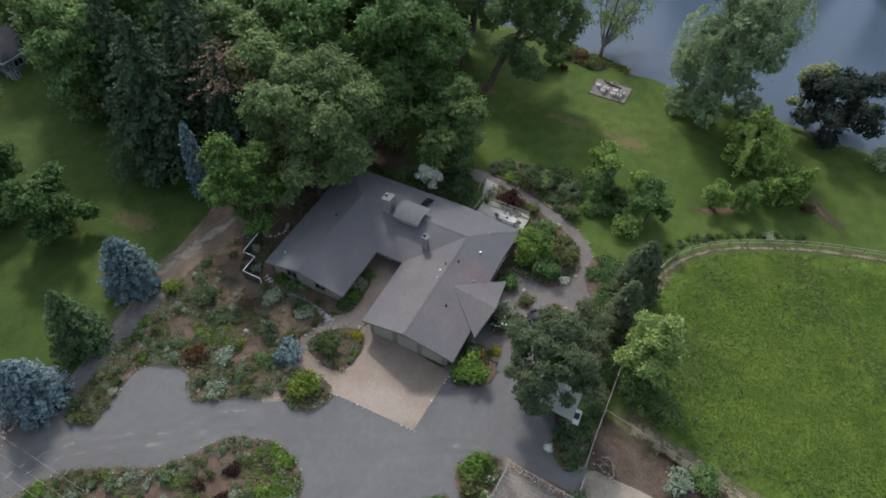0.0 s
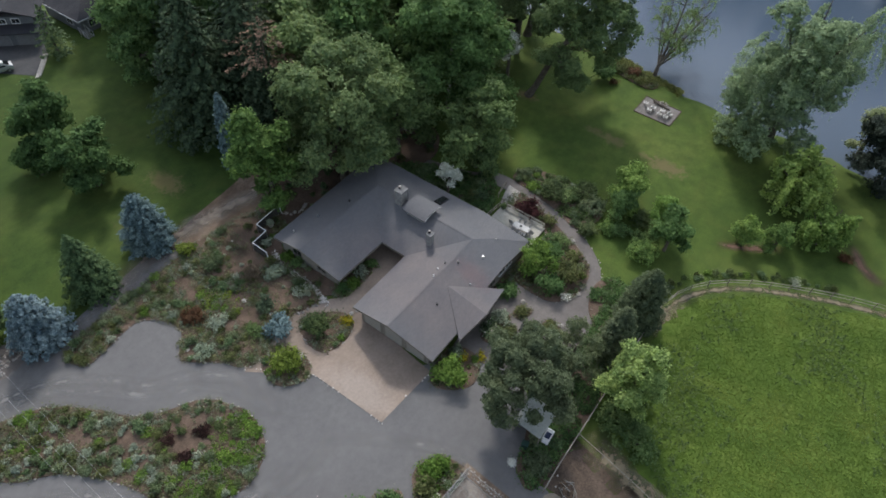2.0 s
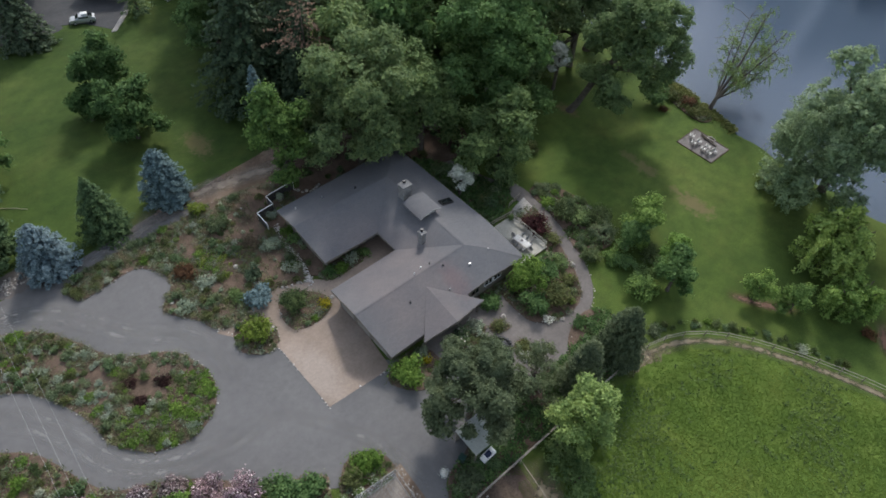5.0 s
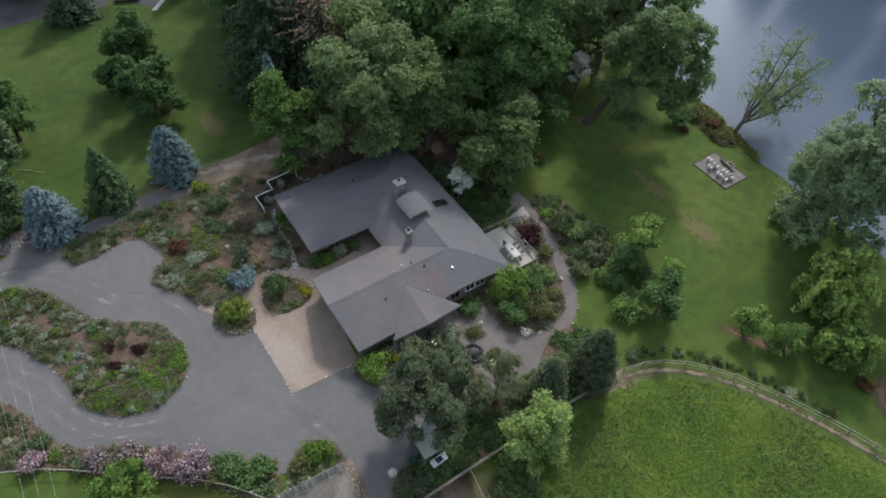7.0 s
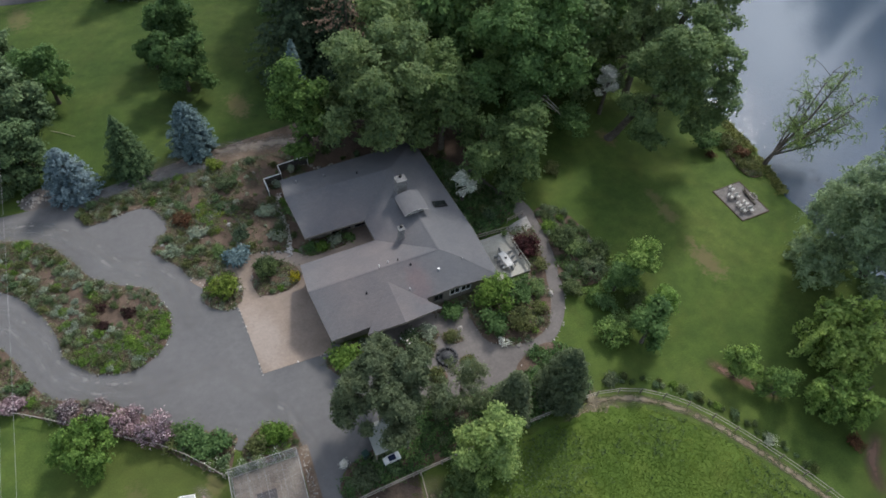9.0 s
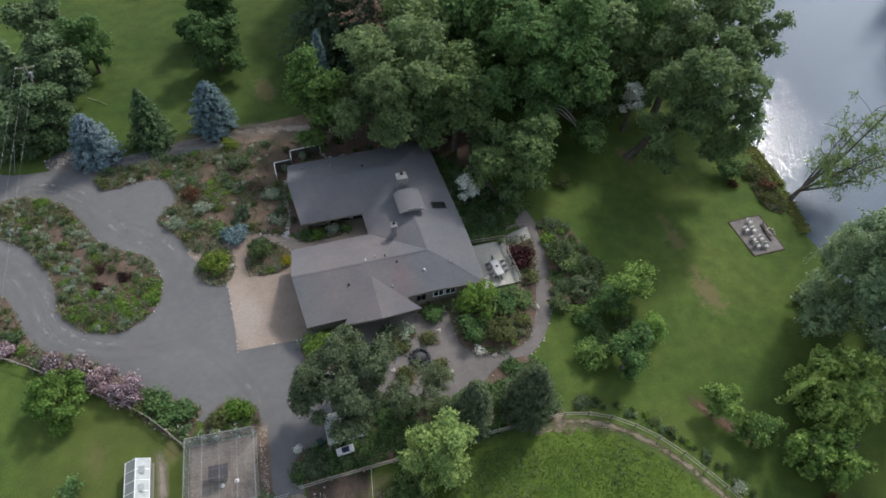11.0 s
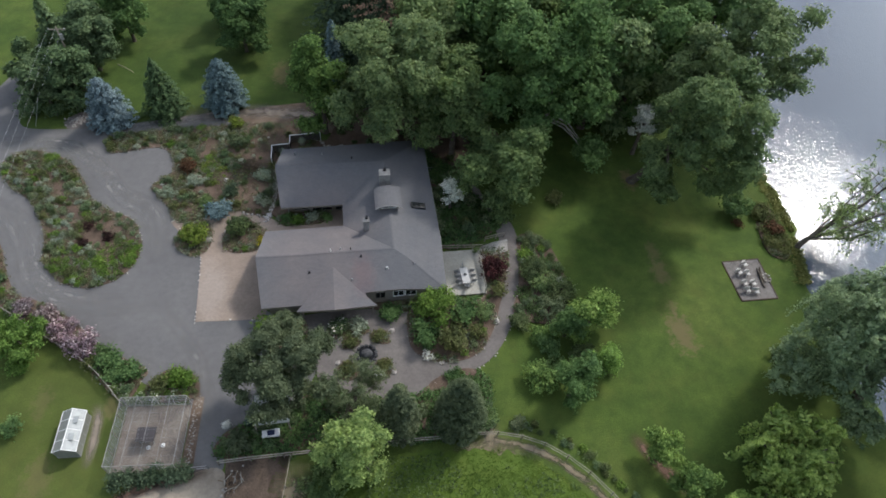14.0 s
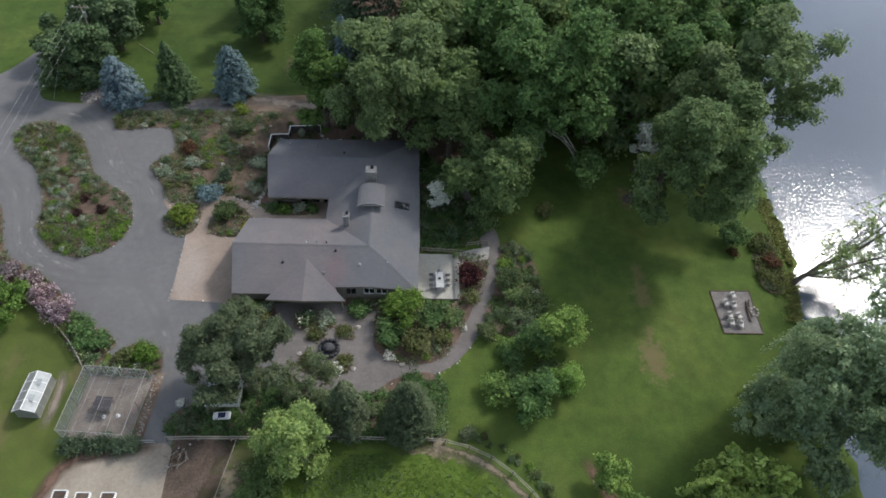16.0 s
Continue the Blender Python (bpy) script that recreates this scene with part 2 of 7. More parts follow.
def slab_material():
    """Washed aggregate with a worn pale middle and house shadow painted before the doors."""
    m, n, l, p = mat("exposed_aggregate", 0.85, 0, 0.2)
    v = coords(n, l)
    b = noise_of(n, l, v, 3.0, 6, 0.7)
    col = ramp(n, l, noise_of(n, l, v, 0.22, 5), [(0.3, (0.2, 0.155, 0.122)), (0.5, (0.26, 0.203, 0.162)), (0.72, (0.315, 0.25, 0.205))])
    col = mix(n, l, maths(n, l, "MULTIPLY", near_spot(n, l, 26.6, 18.6, 3.6, 1.4), 0.7), col, (0.33, 0.275, 0.235))
    # faint dark spot: the garage's soft shadow put into the slab colour
    col = mix(n, l, maths(n, l, "MULTIPLY", near_spot(n, l, 31.6, 21.6, 3.2, 1.2), 0.15), col, (0.115, 0.1, 0.09))
    col = mix(n, l, 1.0, col, ramp(n, l, b, [(0.3, (0.88, 0.88, 0.88)), (0.7, (1.12, 1.12, 1.12))]), "MULTIPLY")
    l.new(col, p.inputs["Base Color"])
    bump(n, l, p, b, 0.004)
    return m


LAWN = lawn_material()
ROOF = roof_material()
WATER = water_material()
GLASS = glass_material()
ASPHALT = grainy("worn_asphalt", (0.114, 0.110, 0.110), (0.132, 0.127, 0.125), (0.152, 0.146, 0.142), 0.1, 1.2, 0.85, 0.003, grain=0.12)
SLAB = slab_material()
PATH = grainy("fine_gravel", (0.122, 0.108, 0.099), (0.148, 0.131, 0.121), (0.18, 0.16, 0.146), 0.3, 3.0, 0.9, 0.004, grain=0.15)
DIRT = grainy("packed_earth", (0.09, 0.062, 0.043), (0.145, 0.103, 0.074), (0.22, 0.17, 0.128), 0.35, 4.0, 0.95, 0.03)
MULCH = grainy("bark_mulch", (0.075, 0.053, 0.038), (0.12, 0.083, 0.061), (0.17, 0.12, 0.09), 0.4, 7.0, 0.95, 0.05)
SOIL = grainy("bare_soil", (0.06, 0.045, 0.034), (0.09, 0.066, 0.05), (0.12, 0.09, 0.07), 0.5, 5.0, 0.95, 0.05)
SAND = grainy("pale_gravel", (0.21, 0.175, 0.135), (0.28, 0.24, 0.19), (0.345, 0.3, 0.24), 0.25, 3.0, 0.9, 0.004, grain=0.15)
MEADOW = grainy("meadow_grass", (0.058, 0.1, 0.017), (0.08, 0.126, 0.021), (0.11, 0.15, 0.029), 0.22, 1.3, 0.95, 0.02, grain=0.12)
STONE = grainy("field_stone", (0.2, 0.18, 0.16), (0.33, 0.3, 0.27), (0.45, 0.42, 0.38), 1.5, 9.0, 0.85, 0.02)
BRICK = grainy("chimney_stone", (0.17, 0.165, 0.155), (0.23, 0.22, 0.21), (0.3, 0.29, 0.275), 2.0, 12.0, 0.85, 0.02)
SIDING = siding_material("taupe_siding", (0.24, 0.215, 0.18))
TRIM = plain("taupe_trim", (0.2, 0.175, 0.145), 0.6)
WHITE = plain("white_paint", (0.75, 0.74, 0.72), 0.5, var=0.06)
DECKING = plain("weathered_deck", (0.36, 0.34, 0.29), 0.8)
WOOD = plain("weathered_wood", (0.24, 0.205, 0.165), 0.8, var=0.3)
NEIGHBOUR_ASPHALT = grainy("dark_asphalt", (0.045, 0.045, 0.048), (0.06, 0.06, 0.062), (0.08, 0.078, 0.078), 0.2, 2.0, 0.85, 0.004, grain=0.15)
DARKMETAL = plain("dark_metal", (0.03, 0.03, 0.032), 0.4, 0.6)
GALV = plain("galvanised_steel", (0.36, 0.36, 0.36), 0.45, 0.7)
BARK = grainy("bark", (0.07, 0.055, 0.042), (0.12, 0.1, 0.08), (0.18, 0.155, 0.13), 1.5, 10.0, 0.95, 0.04)
PALEBARK = grainy("pale_bark", (0.2, 0.18, 0.15), (0.3, 0.28, 0.24), (0.4, 0.37, 0.33), 1.5, 10.0, 0.9, 0.03)
L_OAK = leaf_mat("oak_leaf", (0.105, 0.17, 0.068), (0.215, 0.295, 0.125), 0.5)
L_MAPLE = leaf_mat("maple_leaf", (0.092, 0.17, 0.064), (0.195, 0.305, 0.12), 0.5)
L_RIVER = leaf_mat("riverside_leaf", (0.125, 0.19, 0.085), (0.25, 0.33, 0.16), 0.5)
L_DARK = leaf_mat("dark_oak_leaf", (0.07, 0.097, 0.056), (0.152, 0.188, 0.11))
L_BIGOAK = leaf_mat("olive_oak_leaf", (0.11, 0.172, 0.075), (0.225, 0.3, 0.14), 0.5)
L_FRESH = leaf_mat("fresh_leaf", (0.085, 0.16, 0.038), (0.24, 0.355, 0.1), 0.4)
L_DEEP = leaf_mat("deep_green_leaf", (0.046, 0.095, 0.034), (0.12, 0.2, 0.075), 0.35)
L_SPRING = leaf_mat("spring_leaf", (0.08, 0.15, 0.046), (0.21, 0.315, 0.1), 0.42)
L_SAGE = leaf_mat("sage_green_leaf", (0.095, 0.13, 0.07), (0.2, 0.25, 0.14))
L_MOSS = leaf_mat("moss_green_leaf", (0.055, 0.085, 0.038), (0.135, 0.175, 0.078))
L_PALE = leaf_mat("pale_maple_leaf", (0.135, 0.22, 0.07), (0.35, 0.46, 0.165), 0.45)
L_THIN = leaf_mat("grey_green_leaf", (0.11, 0.142, 0.08), (0.21, 0.25, 0.145), 0.45)
L_CREAM = leaf_mat("cream_green_leaf", (0.22, 0.26, 0.14), (0.46, 0.5, 0.3), 0.45)
L_ASH = leaf_mat("pale_ash_leaf", (0.1, 0.19, 0.045), (0.26, 0.4, 0.11), 0.4)
L_PLUME = leaf_mat("plume_leaf", (0.16, 0.25, 0.06), (0.37, 0.48, 0.15), 0.4)
L_BRIGHT = leaf_mat("bright_leaf", (0.072, 0.14, 0.026), (0.165, 0.26, 0.058))
L_LIME = leaf_mat("lime_leaf", (0.1, 0.145, 0.026), (0.215, 0.28, 0.06))
L_WILLOW = leaf_mat("willow_leaf", (0.2, 0.27, 0.16), (0.42, 0.51, 0.33), 0.5)
L_THINWILLOW = leaf_mat("young_willow_leaf", (0.17, 0.24, 0.08), (0.34, 0.44, 0.17), 0.5)
L_BLUE = leaf_mat("blue_spruce_needle", (0.08, 0.124, 0.145), (0.205, 0.28, 0.32), 0.2)
L_FIR = leaf_mat("fir_needle", (0.034, 0.057, 0.035), (0.088, 0.124, 0.074), 0.2)
L_SPRUCE = leaf_mat("green_spruce_needle", (0.052, 0.09, 0.045), (0.135, 0.195, 0.095), 0.2)
L_PLUM = leaf_mat("plum_leaf", (0.022, 0.014, 0.014), (0.062, 0.032, 0.03))
L_WINE = leaf_mat("wine_red_leaf", (0.028, 0.012, 0.014), (0.078, 0.026, 0.03), 0.25)
L_DUSK = leaf_mat("dusky_leaf", (0.026, 0.037, 0.03), (0.066, 0.086, 0.07))
L_DEAD = leaf_mat("dead_needle", (0.1, 0.075, 0.055), (0.26, 0.17, 0.125), 0.1)
L_RED = leaf_mat("rust_leaf", (0.085, 0.045, 0.028), (0.18, 0.095, 0.055))
L_DRY = leaf_mat("dry_brown_leaf", (0.075, 0.06, 0.045), (0.165, 0.125, 0.09), 0.2)
L_SILVER = leaf_mat("silver_leaf", (0.19, 0.225, 0.17), (0.34, 0.385, 0.3), 0.25)
L_OLIVE = leaf_mat("olive_leaf", (0.078, 0.095, 0.038), (0.155, 0.175, 0.072))
L_YELLOW = leaf_mat("yellow_leaf", (0.25, 0.22, 0.02), (0.5, 0.42, 0.04))
L_WHITE = leaf_mat("white_blossom", (0.5, 0.52, 0.45), (0.9, 0.9, 0.86), patch=0.4)
L_PINK = leaf_mat("pink_blossom", (0.04, 0.035, 0.032), (0.3, 0.205, 0.245), 0.15, tint=(0.66, 0.57, 0.59))
L_ROSE = leaf_mat("rose_leaf_and_bloom", (0.06, 0.1, 0.035), (0.14, 0.2, 0.07), 0.3, tint=(0.85, 0.85, 0.8))
L_BLOOM = leaf_mat("rhododendron_leaf_and_bloom", (0.035, 0.06, 0.03), (0.09, 0.13, 0.06), 0.2, tint=(0.6, 0.55, 0.55))


# ---- building blocks ----
def empty_thing(name, x, y, z=0.0, turn=0.0, label="", category="", group="", kind=""):
    ob = new(name)
    ob.empty_display_size = 0.3
    ob.matrix_world = pose(x, y, z, 0, 0, turn)
    return tagged(ob, label, category, group, kind)


def part(name, bm, material, parent=None, label=""):
    """Links a bmesh as one mesh object under a thing or a part; coordinates are those of the parent."""
    me = bpy.data.meshes.new(name)
    bm.to_mesh(me)
    bm.free()
    me.materials.append(material)
    ob = new(name, me)
    if parent is not None:
        ob.parent = parent
    return tagged(ob, label)


def array_part(name, verts, faces, material, parent=None, label="", smooth=False):
    me = bpy.data.meshes.new(name)
    verts, faces = np.asarray(verts, float), np.asarray(faces, int)
    k = faces.shape[1]
    me.vertices.add(len(verts))
    me.vertices.foreach_set("co", verts.ravel())
    me.loops.add(faces.size)
    me.loops.foreach_set("vertex_index", faces.ravel())
    me.polygons.add(len(faces))
    me.polygons.foreach_set("loop_start", np.arange(0, faces.size, k))
    me.polygons.foreach_set("loop_total", np.full(len(faces), k))
    if smooth:
        me.polygons.foreach_set("use_smooth", np.ones(len(faces), bool))
    me.update(calc_edges=True)
    me.validate()
    me.materials.append(material)
    ob = new(name, me)
    if parent is not None:
        ob.parent = parent
    return tagged(ob, label)


def add_box(bm, x0, y0, z0, x1, y1, z1, bevel=0.0):
    r = bmesh.ops.create_cube(bm, size=1.0, matrix=Matrix.Translation(((x0 + x1) / 2, (y0 + y1) / 2, (z0 + z1) / 2)) @ Matrix.Diagonal((abs(x1 - x0), abs(y1 - y0), abs(z1 - z0), 1)))
    if bevel:
        edges = list({e for v in r["verts"] for e in v.link_edges})
        bmesh.ops.bevel(bm, geom=edges, offset=bevel, segments=1, affect="EDGES", profile=0.5)
    return bm


def box(*a, bevel=0.0):
    return add_box(bmesh.new(), *a, bevel=bevel)


def add_bar(bm, a, b, w, h=None, up=(0, 0, 1)):
    """A squared bar from a to b."""
    a, b = Vector(a), Vector(b)
    h = h or w
    d = b - a
    q = d.to_track_quat("X", "Z" if abs(d.normalized().z) < 0.95 else "Y").to_matrix().to_4x4()
    bmesh.ops.create_cube(bm, size=1.0, matrix=Matrix.Translation((a + b) / 2) @ q @ Matrix.Diagonal((d.length, w, h, 1)))
    return bm


def bar(a, b, w, h=None):
    return add_bar(bmesh.new(), a, b, w, h)


def add_cyl(bm, x, y, z0, z1, r0, r1=None, seg=12):
    r1 = r0 if r1 is None else r1
    bmesh.ops.create_cone(bm, cap_ends=True, segments=seg, radius1=r0, radius2=max(r1, 0.001), depth=z1 - z0, matrix=Matrix.Translation((x, y, (z0 + z1) / 2)))
    return bm


def cyl(*a, **k):
    return add_cyl(bmesh.new(), *a, **k)


def smooth_ring(points, step=5, closed=True):
    """A Catmull-Rom curve through the points."""
    p = [Vector((*q, 0)) if len(q) == 2 else Vector(q) for q in points]
    n, out = len(p), []
    for i in range(n if closed else n - 1):
        a, b, c, d = (p[(i + k) % n] if closed else p[min(max(i + k, 0), n - 1)] for k in (-1, 0, 1, 2))
        for s in range(step):
            t = s / step
            out.append(0.5 * (2 * b + (c - a) * t + (2 * a - 5 * b + 4 * c - d) * t * t + (3 * b - a - 3 * c + d) * t ** 3))
    if not closed:
        out.append(p[-1])
    return out


def sheet_bm(ring, z0, z1, jitter=0.0, seed=1):
    """A slab with that outline."""
    bm = bmesh.new()
    rng = random.Random(seed)
    vs = [bm.verts.new((v.x + rng.uniform(-jitter, jitter), v.y + rng.uniform(-jitter, jitter), z0)) for v in ring]
    f = bm.faces.new(vs)
    ext = bmesh.ops.extrude_face_region(bm, geom=[f])
    bmesh.ops.translate(bm, vec=(0, 0, z1 - z0), verts=[g for g in ext["geom"] if isinstance(g, bmesh.types.BMVert)])
    bmesh.ops.recalc_face_normals(bm, faces=bm.faces)
    bmesh.ops.triangulate(bm, faces=[f for f in bm.faces if len(f.verts) > 4])
    return bm


def sheet(name, points, z1, material, label, z0=-0.2, smooth=True, jitter=0.0, category="", step=5):
    ring = smooth_ring(points, step) if smooth else [Vector((*q, 0)) for q in points]
    ob = part(name, sheet_bm(ring, z0, z1, jitter), material)
    return tagged(ob, label, category or name.split("_")[-1], kind="structure")


def tube(points, radii, sides=7):
    """Vertices and quads of a tapered tube."""
    pts = [Vector(p) for p in points]
    vs, fs = [], []
    for i, p in enumerate(pts):
        d = (pts[min(i + 1, len(pts) - 1)] - pts[max(i - 1, 0)]).normalized()
        q = d.to_track_quat("Z", "Y")
        for s in range(sides):
            a = 2 * math.pi * s / sides
            vs.append(p + q @ Vector((math.cos(a) * radii[i], math.sin(a) * radii[i], 0)))
    for i in range(len(pts) - 1):
        for s in range(sides):
            a, b = i * sides + s, i * sides + (s + 1) % sides
            fs.append((a, b, b + sides, a + sides))
    return [tuple(v) for v in vs], fs


def join_tubes(tubes):
    vs, fs = [], []
    for v, f in tubes:
        o = len(vs)
        vs += v
        fs += [tuple(i + o for i in q) for q in f]
    return vs, fs


def leaf_quads(rng, pos, nrm, size, longer=1.5, spread=0.35):
    """A bent leaf of two facets at each place."""
    k = len(pos)
    nrm = nrm / (np.linalg.norm(nrm, axis=1, keepdims=True) + 1e-9)
    h = rng.normal(size=(k, 3))
    a = np.cross(nrm, h)
    a /= np.linalg.norm(a, axis=1, keepdims=True) + 1e-9
    b = np.cross(nrm, a)
    s = size * rng.uniform(1 - spread, 1 + spread, (k, 1))
    v = np.empty((k, 4, 3))
    v[:, 0] = pos - a * s * longer / 2
    v[:, 1] = pos - b * s / 2 - nrm * s * 0.15
    v[:, 2] = pos + a * s * longer / 2
    v[:, 3] = pos + b * s / 2 - nrm * s * 0.15
    f = np.arange(k * 4).reshape(k, 4)
    return v.reshape(-1, 3), f


def leaf_cloud(rng, centres, radii, count, size, shell=0.6, lift=0.35, flat=0.85, longer=1.5, tuft=22):
    """Leaves in small tufts on the outsides of a bunch of overlapping clumps."""
    centres, radii = np.asarray(centres, float), np.asarray(radii, float)
    w = radii ** 2
    m = max(6, int(count / tuft))
    i = rng.choice(len(radii), size=m, p=w / w.sum())
    d = rng.normal(size=(m, 3))
    d[:, 2] += 0.3
    d /= np.linalg.norm(d, axis=1, keepdims=True)
    rr = radii[i] * (shell + (1 - shell) * rng.random(m) ** 0.5) * rng.uniform(0.85, 1.18, m)
    pos = centres[i] + d * rr[:, None] * np.array([1, 1, flat])
    keep = np.ones(m, bool)
    for c, r in zip(centres, radii):
        keep &= np.linalg.norm((pos - c) / np.array([1, 1, flat]), axis=1) > r * 0.5
    pos, d = pos[keep], d[keep]
    k = np.repeat(np.arange(len(pos)), max(2, int(tuft)))
    spread = size * 1.15 * rng.uniform(0.6, 1.4, (len(pos), 1))
    off = rng.normal(size=(len(k), 3)) * spread[k] * np.array([1, 1, 0.55])
    n2 = d * 0.6 + np.array([0, 0, lift])
    nrm = n2[k] + rng.normal(size=(len(k), 3)) * 0.33
    return leaf_quads(rng, pos[k] + off, nrm, size, longer)


def bunch(rng, n, r, h, z, blob=0.42):
    """Centres and sizes of the clumps of a crown: uneven lobes, each a knot of smaller clumps."""
    cs, rs = [(0, 0, z - 0.05 * h), (0, 0, z + 0.2 * h)], [min(r, h / 2) * 0.5, min(r, h / 2) * 0.42]
    lobes = max(6, n // 3)
    turn = rng.uniform(0, 6.28)
    for i in range(lobes):
        u = (i + rng.uniform(0.2, 0.8)) / lobes
        wide = math.sqrt(max(0.05, 1 - ((u - 0.36) / 0.72) ** 2))
        a = turn + i * 2.39996 + rng.uniform(-0.5, 0.5)
        k = rng.uniform(0.42, 0.74) * wide
        c = np.array([math.cos(a) * r * k, math.sin(a) * r * k, z - h / 2 + h * (0.1 + 0.8 * u)])
        lr = min(r, h * 0.6) * blob * rng.uniform(0.75, 1.2)
        for _ in range(4):
            d = rng.normal(size=3)
            d[:2] += np.array([math.cos(a), math.sin(a)]) * 0.5
            d /= np.linalg.norm(d)
            cs.append(tuple(c + d * lr * rng.uniform(0.35, 0.85) * np.array([1, 1, 0.8])))
            rs.append(lr * rng.uniform(0.42, 0.78))
    return cs, rs


def cover_material():
    """Mixed low planting: patches of green, silver, olive and dry stems."""
    m, n, l, p = mat("mixed_ground_cover", 0.7, 0, 0.2)
    v = coords(n, l)
    a = noise_of(n, l, v, 0.5, 2, 0.5, 0.4)
    g = n.new("ShaderNodeNewGeometry").outputs["Random Per Island"]
    c = ramp(n, l, a, [(0.30, (0.08, 0.1, 0.04)), (0.38, (0.125, 0.128, 0.06)), (0.45, (0.15, 0.17, 0.115)), (0.51, (0.09, 0.105, 0.045)), (0.57, (0.14, 0.112, 0.07)), (0.63, (0.12, 0.14, 0.05)), (0.7, (0.15, 0.115, 0.075)), (0.76, (0.095, 0.12, 0.06))])
    c = mix(n, l, 1.0, c, ramp(n, l, g, [(0.0, (0.72, 0.72, 0.72)), (1.0, (1.3, 1.3, 1.3))]), "MULTIPLY")
    l.new(c, p.inputs["Base Color"])
    return m


COVER = cover_material()

# ---- ground, river, drive, paths, beds ----
def bank_x(y):
    """Where the river's edge runs."""
    return float(np.interp(y, (-200, -30, -15, 0, 12, 24, 38, 70, 90, 260), (88, 99.5, 102.5, 102.6, 103.8, 106.6, 107.2, 115, 119, 170)))


def ground_sheet():
    xs = np.concatenate([np.linspace(-1500, -80, 8)[:-1], np.arange(-80, 90, 5.0), np.arange(90, 130, 1.0), np.arange(130, 250, 10.0), np.linspace(250, 1800, 9)])
    ys = np.concatenate([np.linspace(-1500, -100, 8)[:-1], np.arange(-100, 220, 2.5), np.linspace(220, 1800, 9)])
    rng = np.random.default_rng(4)
    vs = []
    for y in ys:
        e = bank_x(y) + 0.5 * math.sin(y * 0.9) + 0.35 * math.sin(y * 2.3 + 1)
        for x in xs:
            d = x - e
            z = 0.0
            if d > -2.5:
                z = -0.55 * min(1, (d + 2.5) / 2.5) if d < 0 else -0.55 - min(1.6, d * 0.5)
            if d > 78:
                z = min(2.0, (d - 78) * 0.3 - 2.1)
            if abs(x) > 240 or y > 230 or y < -110:
                z += rng.uniform(0, 1.5)
            vs.append((x, y, z))
    nx, ny = len(xs), len(ys)
    idx = np.arange(nx * ny).reshape(ny, nx)
    fs = np.stack([idx[:-1, :-1], idx[:-1, 1:], idx[1:, 1:], idx[1:, :-1]], -1).reshape(-1, 4)
    ob = array_part("ground", vs, fs, LAWN, smooth=True)
    return tagged(ob, "mown green lawn with worn brown patches, sloping to the river", "lawn", kind="structure")


ground_sheet()
ys_w = [i * 10.0 for i in range(-30, 40)]
wv = [(bank_x(y) - 3, y, -0.6) for y in ys_w] + [(bank_x(y) + 86, y, -0.6) for y in ys_w]
wf = [(i, i + len(ys_w), i + len(ys_w) + 1, i + 1) for i in range(len(ys_w) - 1)]
tagged(array_part("water", wv, wf, WATER), "grey river with rippled, sky-reflecting water", "river", kind="structure")

DRIVE = [(38, 53.3), (30, 53.1), (22, 52.3), (14, 51.0), (7, 50.2), (0, 50.2), (-3.6, 51.5), (-5.0, 57), (-4.5, 63), (-2, 75), (-5.5, 75), (-8.4, 63.1), (-11.5, 56.7), (-17, 53), (-40, 52), (-40, 36), (-14, 35.5),
         (-5, 31.4), (-0.8, 28.4), (1.4, 24), (3.5, 19.8), (8, 17.3), (12, 14.4), (15.2, 10.8), (19.6, 7.6), (21.5, 6.4), (25.2, 6), (25.8, 3), (26.6, -3.6), (29.8, -3.6), (29.4, 0), (33, 1),
         (37, 3), (40, 8), (41, 12), (34, 14.6), (30, 20), (31, 28), (28, 34), (30, 45), (33, 47)]
sheet("road", DRIVE, 0.03, ASPHALT, "worn grey asphalt drive with pale tyre marks", category="drive")
sheet("pavement", [(33.2, 13.9), (25.2, 14.3), (24.9, 24.0), (20.4, 30.2), (21.4, 31.2), (24.6, 30.8), (29.2, 31.8), (33.5, 29.8), (35.2, 28.3), (40.0, 28.4), (40.2, 30.8), (44.5, 30.8), (44.5, 25.1), (34.4, 25.1)], 0.05, SLAB, "tan exposed-aggregate concrete apron and front walk", smooth=False, category="apron")
sheet("dirt_track", [(45, 54.5), (38, 54.2), (31, 53.3), (27, 52.0), (28, 49.5), (32, 49), (37, 47.5), (45, 47)], 0.045, DIRT, "brown packed-earth track beside the lawn", category="track")
sheet("patio", [(36.5, 13.6), (38.5, 8.5), (40, 4), (43.5, 2.0), (49.5, 1.6), (51.8, 3.6), (56.8, 4.7), (59.4, 6.2), (61.6, 8.8), (63.4, 12.5), (65.1, 18), (66.0, 22.8), (65.5, 27.0), (63.3, 30), (61, 38), (59.6, 38), (61.8, 29),
                (63.3, 25.6), (63.4, 21.4), (62.2, 17), (60.6, 12.9), (59.2, 9.9), (57.3, 7.6), (54.9, 6.9), (52.1, 7.1), (50.8, 8.5), (50.4, 10), (51.4, 13.6), (47, 14.2)], 0.04, PATH, "grey gravel patio and curving garden path", category="path")
sheet("neighbour_lane", [(30, 105), (20, 105.2), (10, 105), (2, 105.6), (-8, 108), (-25, 113), (-25, 124), (-6, 118), (10, 115), (24, 116)], 0.028, NEIGHBOUR_ASPHALT, "dark asphalt lane along the north lawn", category="lane")
